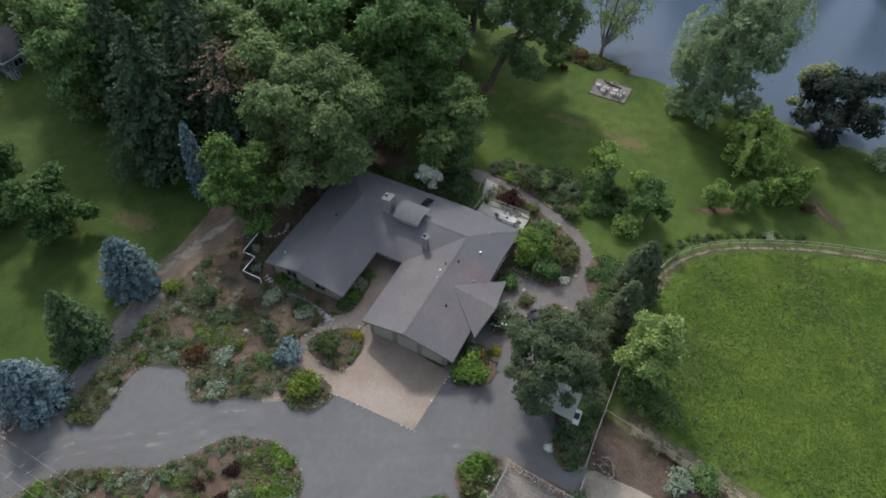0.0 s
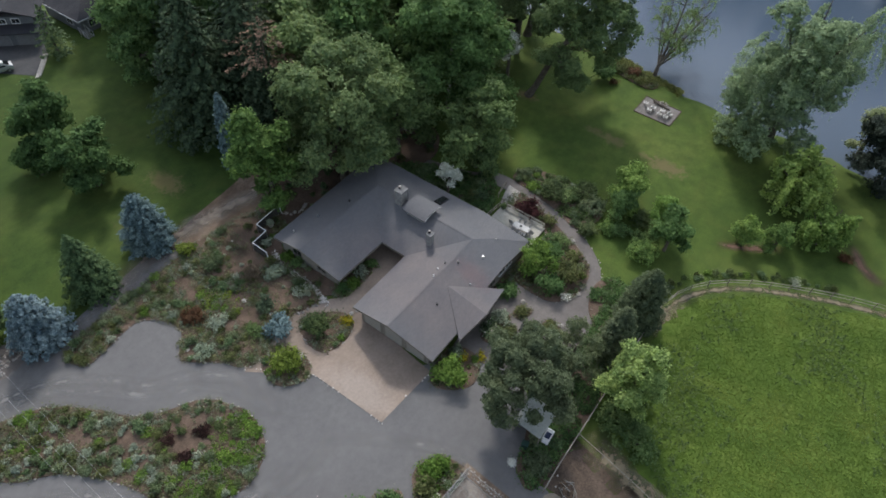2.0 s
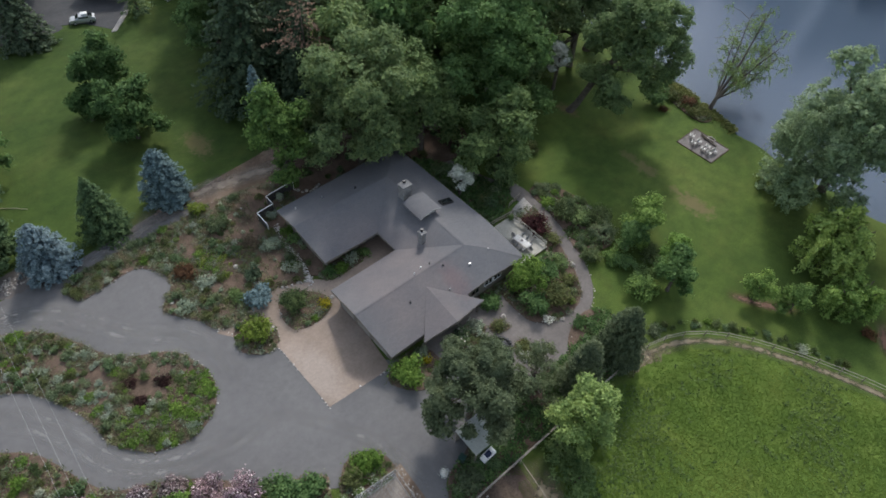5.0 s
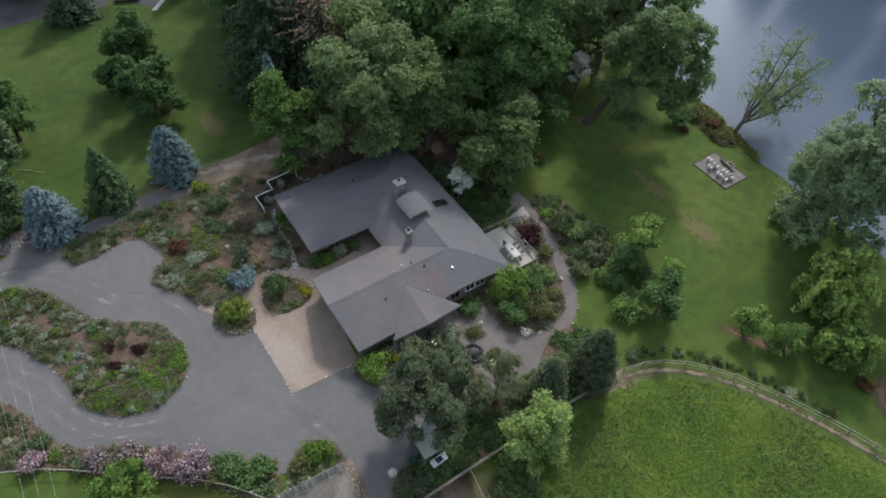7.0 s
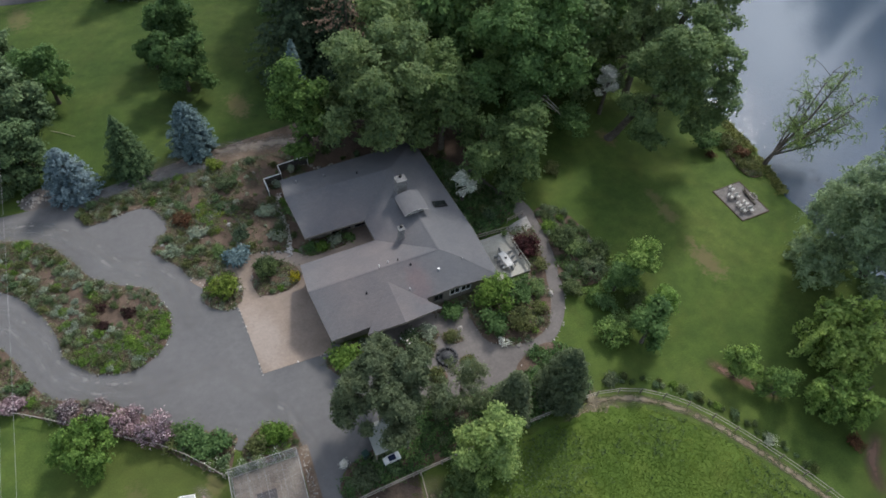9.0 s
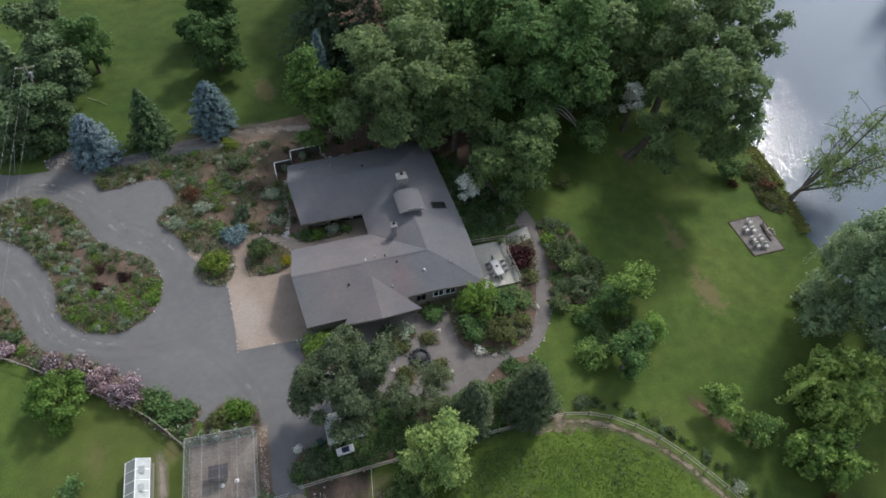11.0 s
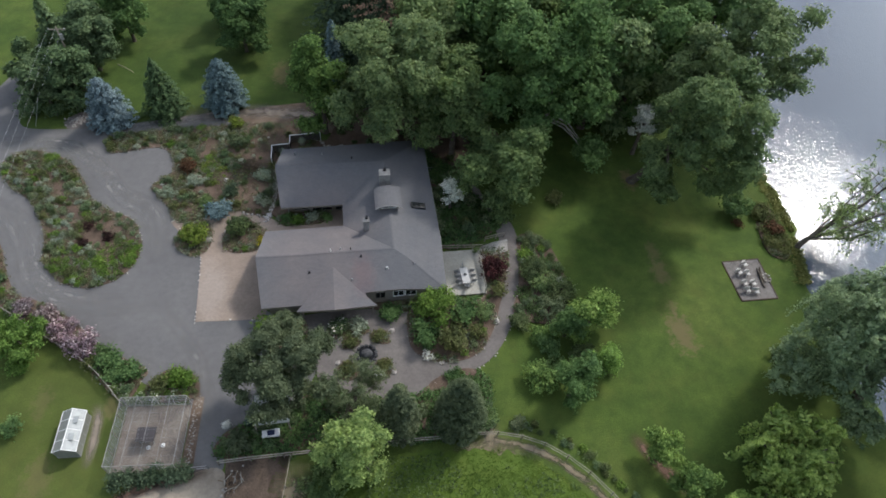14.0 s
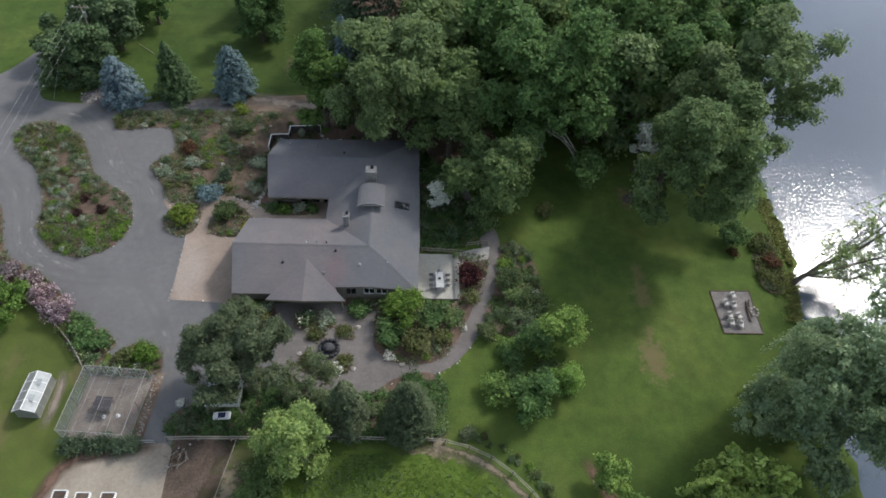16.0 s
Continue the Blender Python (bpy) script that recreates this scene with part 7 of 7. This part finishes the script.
GREYWOOD = plain("silvered_wood", (0.27, 0.26, 0.245), 0.75, var=0.2)
NETTING = net_material("grey_netting", (0.3, 0.32, 0.34), 0.17)
ROOFNET = net_material("stretched_netting", (0.24, 0.24, 0.24), 0.035)
DARKROOF = plain("dark_sheet_roof", (0.045, 0.038, 0.04), 0.5)
poultry_run(19.1, -3.2, 25.75, 4.0, 2.2)
sheet("run_floor", [(18.95, -2.9), (25.5, -3.35), (25.95, 3.75), (19.4, 4.2)], 0.06, grainy("trodden_straw", (0.13, 0.105, 0.085), (0.18, 0.15, 0.125), (0.23, 0.2, 0.17), 0.5, 6, 0.95, 0.02), "trodden grey-brown floor of the poultry run", smooth=False, category="floor")
for x, y in ((22.2, -0.6), (23.6, -0.5)):
    d = empty_thing("feeder", x, y, 0.03, 0, "round white poultry feeder on the ground", "feeder", "feeders in the run")
    part("pan", cyl(0, 0, 0, 0.1, 0.2, 0.23, seg=14), WHITE, d)
    part("hopper", cyl(0, 0, 0.1, 0.36, 0.14, 0.09, seg=12), WHITE, d)


# ---- greenhouse ----
def greenhouse(x, y, turn):
    g = empty_thing("greenhouse", x, y, 0, turn, "small greenhouse with milky panels, white frame and open vents", "greenhouse")
    w, d, h, r = 1.05, 2.1, 1.5, 2.1
    part("base_frame", box(-w - 0.06, -d - 0.06, -0.05, w + 0.06, d + 0.06, 0.12), GREYWOOD, g)
    for sx in (-1, 1):
        part("side_panel", box(sx * w - 0.02, -d, 0.12, sx * w + 0.02, d, h), POLYCARB, g)
        for k in range(5):
            yy = -d + k * d / 2
            part("stud", box(sx * w - 0.04, yy - 0.03, 0.1, sx * w + 0.04, yy + 0.03, h), GALV, g)
        n = 4
        for k in range(n):
            y0, y1 = -d - 0.08 + k * (2 * d + 0.16) / n, -d - 0.08 + (k + 0.97) * (2 * d + 0.16) / n
            bm = bmesh.new()
            vs = [bm.verts.new(p) for p in ((sx * (w + 0.1), y0, h - 0.06), (sx * (w + 0.1), y1, h - 0.06), (0, y1, r), (0, y0, r))]
            f = bm.faces.new(vs)
            e = bmesh.ops.extrude_face_region(bm, geom=[f])
            bmesh.ops.translate(bm, vec=(0, 0, 0.03), verts=[v for v in e["geom"] if isinstance(v, bmesh.types.BMVert)])
            bmesh.ops.recalc_face_normals(bm, faces=bm.faces)
            part("roof_panel", bm, WHITEPANEL if sx > 0 else POLYCARB, g)
        for k in range(5):
            yy = -d - 0.06 + k * (2 * d + 0.12) / 4
            part("rafter", bar((sx * (w + 0.1), yy, h - 0.01), (sx * 0.02, yy, r + 0.05), 0.05, 0.03), WHITE, g)
        part("eave", bar((sx * (w + 0.1), -d - 0.1, h - 0.03), (sx * (w + 0.1), d + 0.1, h - 0.03), 0.06, 0.05), WHITE, g)
    for sy in (-1, 1):
        bm = bmesh.new()
        a = [bm.verts.new((px, sy * d + o, pz)) for o in (-0.02, 0.02) for px, pz in ((-w, 0.12), (w, 0.12), (w, h), (0, r), (-w, h))]
        bm.faces.new(a[:5]), bm.faces.new(a[5:][::-1])
        for i in range(5):
            j = (i + 1) % 5
            bm.faces.new((a[i], a[j], a[5 + j], a[5 + i]))
        bmesh.ops.recalc_face_normals(bm, faces=bm.faces)
        part("end_panel", bm, POLYCARB, g)
    part("ridge", bar((0, -d - 0.1, r + 0.04), (0, d + 0.1, r + 0.04), 0.08, 0.06), WHITE, g)
    for yy in (-0.8, 1.0):
        part("vent_flap", add_bar(bmesh.new(), (0.5, yy - 0.34, 1.98), (0.5, yy + 0.34, 2.0), 0.6, 0.03), WHITEPANEL, g, "propped-open roof vent")
        part("vent_prop", bar((0.3, yy, 1.86), (0.3, yy, 1.98), 0.03), GALV, g)


POLYCARB = plain("dull_polycarbonate", (0.2, 0.205, 0.18), 0.45, var=0.1)
WHITEPANEL = plain("milky_roof_panel", (0.33, 0.345, 0.335), 0.45, var=0.22, scale=1.2)
greenhouse(14.7, 1.4, -2)
ribbon([(16.2, -2.2), (16.5, -0.5), (16.6, 1.4), (16.5, 3.4), (16.0, 5.0)], 0.75, "bare_verge", SANDTRACK, "bare trodden strip beside the greenhouse", 0.03)

# ---- carport ----
cp = empty_thing("carport", 33.0, -0.3, 0, 0, "open shelter with pale corrugated roof under the oak", "shelter")
bm = bmesh.new()
for i in range(22):
    x = i * 0.165
    add_bar(bm, (x, 0, 2.2), (x, 3.2, 2.5), 0.1, 0.035)
    add_bar(bm, (x + 0.082, 0, 2.18), (x + 0.082, 3.2, 2.48), 0.1, 0.02)
part("roof_sheet", bm, plain("corrugated_fibreglass", (0.38, 0.395, 0.36), 0.5, var=0.1), cp, "pale green corrugated sheet")
for x in (0.08, 3.45):
    for y in (0.1, 3.05):
        part("post", box(x - 0.06, y - 0.06, -0.1, x + 0.06, y + 0.06, 2.18 + 0.09 * y), WOOD, cp)
for y in (0.1, 3.05):
    part("beam", bar((0, y, 2.1 + 0.094 * y), (3.55, y, 2.1 + 0.094 * y), 0.09, 0.14), WOOD, cp)
part("back_wall", box(0.1, 3.0, 0.0, 3.45, 3.04, 2.2), WOOD, cp)
ct = empty_thing("utility_trailer", 34.5, -0.6, 0.1, 3, "low white utility cart with a dark blue load", "cart")
part("bed", box(-0.9, -0.42, 0.32, 0.9, 0.42, 0.62, bevel=0.06), WHITE, ct)
part("load", box(-0.35, -0.28, 0.62, 0.4, 0.28, 0.72, bevel=0.04), plain("navy_tarp", (0.02, 0.03, 0.07), 0.5), ct, "folded navy tarpaulin")
for sx in (-0.6, 0.6):
    for sy in (-0.46, 0.46):
        wh = part("wheel", add_cyl(bmesh.new(), 0, 0, -0.05, 0.05, 0.2, seg=14), DARKMETAL, ct)
        wh.matrix_basis = pose(sx, sy, 0.2, 90)
bn = empty_thing("wheelie_bin", 32.2, 0.8, 0.03, 15, "dark green wheeled rubbish bin beside the shelter", "bin")
BINGREEN = plain("bin_plastic", (0.02, 0.05, 0.04), 0.4)
part("body", box(-0.3, -0.32, 0.08, 0.3, 0.32, 1.0, bevel=0.04), BINGREEN, bn)
part("lid", box(-0.33, -0.37, 1.0, 0.33, 0.35, 1.07, bevel=0.02), BINGREEN, bn)
for sx in (-0.26, 0.26):
    part("wheel", add_cyl(bmesh.new(), 0, 0, -0.03, 0.03, 0.1, seg=10), DARKMETAL, bn).matrix_basis = pose(sx, 0.3, 0.1, 0, 90)


# ---- raised beds ----
def raised_bed(x, y):
    b = empty_thing("raised_bed", x, y, 0.03, 0, "white timber-framed raised bed filled with soil", "raised bed", "raised beds in the gravel yard")
    w, d = 0.65, 1.3
    for sx in (-1, 1):
        part("side_board", box(sx * w - 0.04, -d, 0, sx * w + 0.04, d, 0.42), WHITE, b)
        part("end_board", box(-w, sx * d - 0.04, 0, w, sx * d + 0.04, 0.424), WHITE, b)
    part("soil", box(-w + 0.05, -d + 0.05, 0.0, w - 0.05, d - 0.05, 0.34), SOIL, b)
    return b


rb = raised_bed(20.6, -9.6)
for x in (22.8, 25.2):
    copy_thing(rb, pose(x, -9.8, 0.03, 0, 0, 0))


# ---- utility pole and lines ----
def utility_pole(x, y, h, label):
    p = empty_thing("utility_pole", x, y, 0, 0, label, "utility pole")
    part("pole", cyl(0, 0, -0.3, h, 0.17, 0.11, seg=10), WOOD, p)
    part("crossarm", box(-1.2, -0.06, h - 0.5, 1.2, 0.06, h - 0.36), WOOD, p)
    for i in (-1.1, -0.05, 1.1):
        part("insulator", cyl(i, 0, h - 0.36, h - 0.16, 0.05, 0.03, seg=8), WHITE, p)
    part("transformer", cyl(0.32, -0.2, h - 2.0, h - 1.1, 0.22, seg=12), GALV, p, "grey pole transformer")


utility_pole(3.2, 60.4, 10.4, "weathered wooden utility pole with crossarm and wires")
utility_pole(2.4, -34.0, 10.4, "weathered wooden utility pole with crossarm and wires")
PALEWIRE = plain("aluminium_wire", (0.42, 0.42, 0.42), 0.5, 0.3)
for i, dx in enumerate((-1.1, -0.05, 1.1)):
    pts = []
    for k in range(25):
        t = k / 24
        pts.append((3.2 + dx - 0.8 * t, 60.4 - 94.4 * t, 10.25 - 1.6 * 4 * t * (1 - t)))
    v, f = tube(pts, [0.0072] * 25, 5)
    tagged(array_part("power_line", v, f, PALEWIRE), "thin pale overhead power line", "power line", "lines between the poles")
v, f = tube([(3.0, 60.4, 8.6), (0.0, 54.0, 4.4), (-1.4, 50.8, 0.0)], [0.02] * 3, 5)
tagged(array_part("guy_wire", v, f, GALV), "steel guy wire of the utility pole", "guy wire")

# ---- fire pit terrace by the river ----
sheet("terrace", [(92.9, 17.2), (98.1, 17.3), (97.9, 10.9), (92.9, 10.9)], 0.06, grainy("stone_dust", (0.125, 0.112, 0.105), (0.165, 0.15, 0.14), (0.205, 0.188, 0.175), 0.6, 7, 0.9, 0.01), "brown-grey stone-dust terrace set into the lawn", smooth=False, category="terrace")
tk = empty_thing("terrace_edging", 92.9, 10.9, 0, 0, "timber edging round the terrace", "edging")
for a, b in (((0, 0), (5, 0)), ((5, 0), (5.2, 6.4)), ((5.2, 6.4), (0, 6.3)), ((0, 6.3), (0, 0))):
    part("timber", bar((*a, 0.03), (*b, 0.03), 0.14, 0.16), SOIL, tk)
CUSHION = plain("pale_chair", (0.5, 0.48, 0.45), 0.6, var=0.08)
fc = garden_chair(94.3, 15.2, 0.06, 95, CUSHION, "pale wooden lounge chair on the terrace", "chairs on the terrace", 0.78)
for x, y, t in ((95.6, 16.4, 100), (95.3, 14.9, 85), (94.3, 13.4, 92), (95.4, 13.3, 97), (94.2, 12.3, 80), (95.3, 12.0, 70)):
    copy_thing(fc, pose(x, y, 0.06, 0, 0, t))
fp = empty_thing("log_pile", 97.2, 14.2, 0.06, 80, "dark driftwood logs and rocks around a fire ring", "log pile")
for i, (a, b) in enumerate((((-1.6, 0.1, 0.12), (1.4, 0.3, 0.14)), ((-0.8, -0.2, 0.12), (0.6, 0.35, 0.3)), ((0.2, 0.0, 0.12), (1.7, -0.15, 0.14)))):
    v, f = tube([a, tuple((Vector(a) + Vector(b)) / 2 + Vector((0, 0.08, 0.03))), b], [0.14, 0.12, 0.08], 7)
    array_part("log", v, f, BARK, fp, smooth=True)
for i in range(7):
    a = i * 0.9
    part("ring_stone", stone_shape(random.Random(i), 0.2), STONE, fp).matrix_basis = pose(math.cos(a) * 0.6, -0.6 + math.sin(a) * 0.5, 0.08)
PALESTICK = plain("bleached_wood", (0.42, 0.38, 0.27), 0.8, var=0.2)
pole = empty_thing("fallen_log", 8.9, 64.6, 0.12, -40, "long pale fallen log on the lawn", "log")
v, f = tube([(-2.0, 0, 0), (0, 0.1, 0), (2.0, 0, 0)], [0.05, 0.045, 0.03], 7)
array_part("stem", v, f, PALESTICK, pole, smooth=True)

# ---- neighbouring house, its yard and a car ----
sheet("neighbour_drive", [(28, 107), (33.5, 104.2), (36.6, 99.6), (41.5, 104.2), (45, 112), (52, 128), (42, 142), (18, 136), (22, 118)], 0.03, NEIGHBOUR_ASPHALT, "dark asphalt yard before the neighbouring garage", smooth=False, category="yard")
sheet("neighbour_kerb", [(36.1, 98.7), (37.0, 98.5), (41.6, 103.8), (40.9, 104.4)], 0.12, CONCRETE, "pale concrete kerb strip beside the neighbouring yard", smooth=False, category="kerb")
DARKSHINGLE = grainy("dark_shingle", (0.026, 0.027, 0.032), (0.036, 0.036, 0.041), (0.05, 0.049, 0.053), 0.4, 8, 0.9, 0.01)
GREYSIDING = siding_material("grey_siding", (0.16, 0.165, 0.17))
PALETRIM = plain("pale_grey_trim", (0.42, 0.43, 0.44), 0.6, var=0.1)


def neighbour_house():
    """A low hip-roofed house whose corner points at the lawn."""
    h = empty_thing("neighbour_house", 48.4, 104.0, 0, 2, "neighbouring house with dark hip roof and pale fascia", "house")
    L, W, e = 19.0, 12.5, 2.9
    for a, b in (((0.8, 0.8), (L - 0.8, 0.8)), ((L - 0.8, 0.8), (L - 0.8, W - 0.8)), ((L - 0.8, W - 0.8), (0.8, W - 0.8)), ((0.8, W - 0.8), (0.8, 0.8))):
        wall_run(h, a, b, -0.1, e, material=GREYSIDING)
    c = [(0, 0, e), (L, 0, e), (L, W, e), (0, W, e)]
    r0, r1 = (6.2, W / 2, 5.1), (L - 6.2, W / 2, 5.1)
    roof_planes("roof", [[c[0], c[1], r1, r0], [c[1], c[2], r1], [c[2], c[3], r0, r1], [c[3], c[0], r0]], h, 0.2, DARKSHINGLE)
    for a, b in zip(c, c[1:] + c[:1]):
        part("fascia", bar(Vector(a) - Vector((0, 0, 0.1)), Vector(b) - Vector((0, 0, 0.1)), 0.07, 0.24), PALETRIM, h)
    for x0 in (2.2, 7.0, 12.5):
        window_in(h, (x0 + 0.8, 0.7, 1.5), (1, 0, 0), 1.7, 1.2, (0, -1, 0), PALETRIM)
    window_in(h, (0.7, 4.2, 1.5), (0, 1, 0), 1.8, 1.2, (-1, 0, 0), PALETRIM)
    ch = part("chimney", box(12.4, 6.9, 4.2, 13.2, 7.7, 5.9, bevel=0.03), BRICK, h)
    part("flue_cap", cyl(12.8, 7.3, 5.9, 6.2, 0.26, 0.2, seg=12), WHITE, ch, "white flue cap")
    part("vent_pipe", cyl(9.4, 8.6, 4.2, 4.9, 0.07), GALV, h)


def neighbour_garage():
    """A garage with two doors and a room under a low gable above them."""
    g = empty_thing("garage", 39.6, 110.4, 0, -43, "grey double garage with a windowed gable above its doors", "garage")
    for a, b in (((-4.2, 0), (4.2, 0)), ((4.2, 0), (4.2, 6.5)), ((4.2, 6.5), (-4.2, 6.5)), ((-4.2, 6.5), (-4.2, 0))):
        wall_run(g, a, b, -0.1, 2.7, material=GREYSIDING)
    roof_planes("eave_roof", [[(-4.8, -0.9, 2.55), (4.8, -0.9, 2.55), (4.8, 1.2, 3.3), (-4.8, 1.2, 3.3)]], g, 0.14, DARKSHINGLE)
    part("upper_wall", box(-4.0, 1.2, 2.7, 4.0, 6.4, 4.6), GREYSIDING, g)
    roof_planes("roof", [[(-4.7, 0.8, 4.5), (0, 0.8, 5.9), (0, 7.0, 5.9), (-4.7, 7.0, 4.5)], [(0, 0.8, 5.9), (4.7, 0.8, 4.5), (4.7, 7.0, 4.5), (0, 7.0, 5.9)]], g, 0.16, DARKSHINGLE)
    for x0 in (-1.0, 1.2):
        window_in(g, (x0, 1.12, 3.9), (1, 0, 0), 1.3, 0.9, (0, -1, 0), WHITE)
    for x0 in (-3.6, 0.5):
        d = part("garage_door", box(x0, -0.14, 0.03, x0 + 3.1, -0.09, 2.2), GREYDOOR, g, "pale grey garage door")
        for k in range(4):
            part("panel", box(x0 + 0.08, -0.16, 0.1 + k * 0.53, x0 + 3.02, -0.14, 0.55 + k * 0.53), GREYDOOR, d)


def timber_stair():
    """A short outdoor stair with pale rails down from the house's corner."""
    t = empty_thing("outdoor_stair", 48.9, 104.6, 0, 10, "short timber stair with pale handrails by the house", "stair")
    for k in range(6):
        part("tread", box(-0.6, -0.28 * k - 0.28, 0.92 - 0.17 * k, 0.6, -0.28 * k, 0.97 - 0.17 * k), GREYWOOD, t)
    for x in (-0.62, 0.62):
        part("stringer", bar((x, 0.0, 0.86), (x, -1.75, -0.06), 0.05, 0.2), GREYWOOD, t)
        part("handrail", bar((x, 0.1, 1.9), (x, -1.75, 0.9), 0.06, 0.05), PALETRIM, t)
        for k in (0.0, -0.85, -1.7):
            part("post", box(x - 0.04, k - 0.04, 0.0, x + 0.04, k + 0.04, 1.86 + 0.54 * k), PALETRIM, t)


GREYDOOR = plain("grey_door", (0.2, 0.2, 0.2), 0.5)
neighbour_house()
neighbour_garage()
timber_stair()
conifer(42.6, 102.2, 9.0, 2.6, 158, L_SPRUCE, "thin feathery pine beside the neighbouring garage", 20, 9, 16, 0.26, "pine_tree", power=0.5, ragged=0.5, droop=0.05)


def car(x, y, turn):
    c = empty_thing("car", x, y, 0.03, turn, "silver hatchback car parked in the neighbouring yard", "car")
    prof = [(-2.15, 0.35), (-2.2, 0.75), (-1.95, 0.95), (-1.2, 1.02), (-0.5, 1.42), (0.9, 1.46), (1.75, 1.12), (2.1, 1.0), (2.18, 0.6), (2.1, 0.32)]
    bm = bmesh.new()
    rows = []
    for yy, k in ((-0.86, 0.86), (-0.8, 1.0), (0.8, 1.0), (0.86, 0.86)):
        rows.append([bm.verts.new((px, yy * (0.84 if pz > 1.1 else 1.0), 0.32 + (pz - 0.32) * (k if pz > 0.9 else 1.0))) for px, pz in prof])
    for a, b in zip(rows, rows[1:]):
        for i in range(len(prof) - 1):
            bm.faces.new((a[i], a[i + 1], b[i + 1], b[i]))
    bm.faces.new(rows[0]), bm.faces.new(rows[-1][::-1])
    bm.faces.new([r[0] for r in rows] + [r[-1] for r in rows][::-1])
    bmesh.ops.recalc_face_normals(bm, faces=bm.faces)
    part("body", bm, SILVER, c)
    part("windscreen", bar((-1.12, 0, 1.08), (-0.55, 0, 1.41), 1.3, 0.02), GLASS, c)
    part("rear_window", bar((0.95, 0, 1.45), (1.7, 0, 1.15), 1.25, 0.02), GLASS, c)
    for s in (-1, 1):
        part("side_window", add_bar(bmesh.new(), (-0.6, s * 0.76, 1.18), (1.1, s * 0.76, 1.18), 0.04, 0.28), GLASS, c)
        for px in (-1.35, 1.35):
            w = part("wheel", add_cyl(bmesh.new(), 0, 0, -0.1, 0.1, 0.32, seg=18), DARKMETAL, c)
            w.matrix_basis = pose(px, s * 0.78, 0.32, 90)
            part("rim", add_cyl(bmesh.new(), 0, 0, -0.105, 0.105, 0.19, seg=12), GALV, w)
        part("headlight", box(-2.16, s * 0.6 - 0.16, 0.68, -2.05, s * 0.6 + 0.16, 0.82, bevel=0.02), WHITE, c)
    part("roof_box", box(-0.1, -0.45, 1.46, 1.0, 0.45, 1.72, bevel=0.08), WHITE, c, "white roof box")


SILVER = plain("silver_paint", (0.5, 0.51, 0.52), 0.25, 0.6, var=0.04)
car(33.6, 104.8, -18)
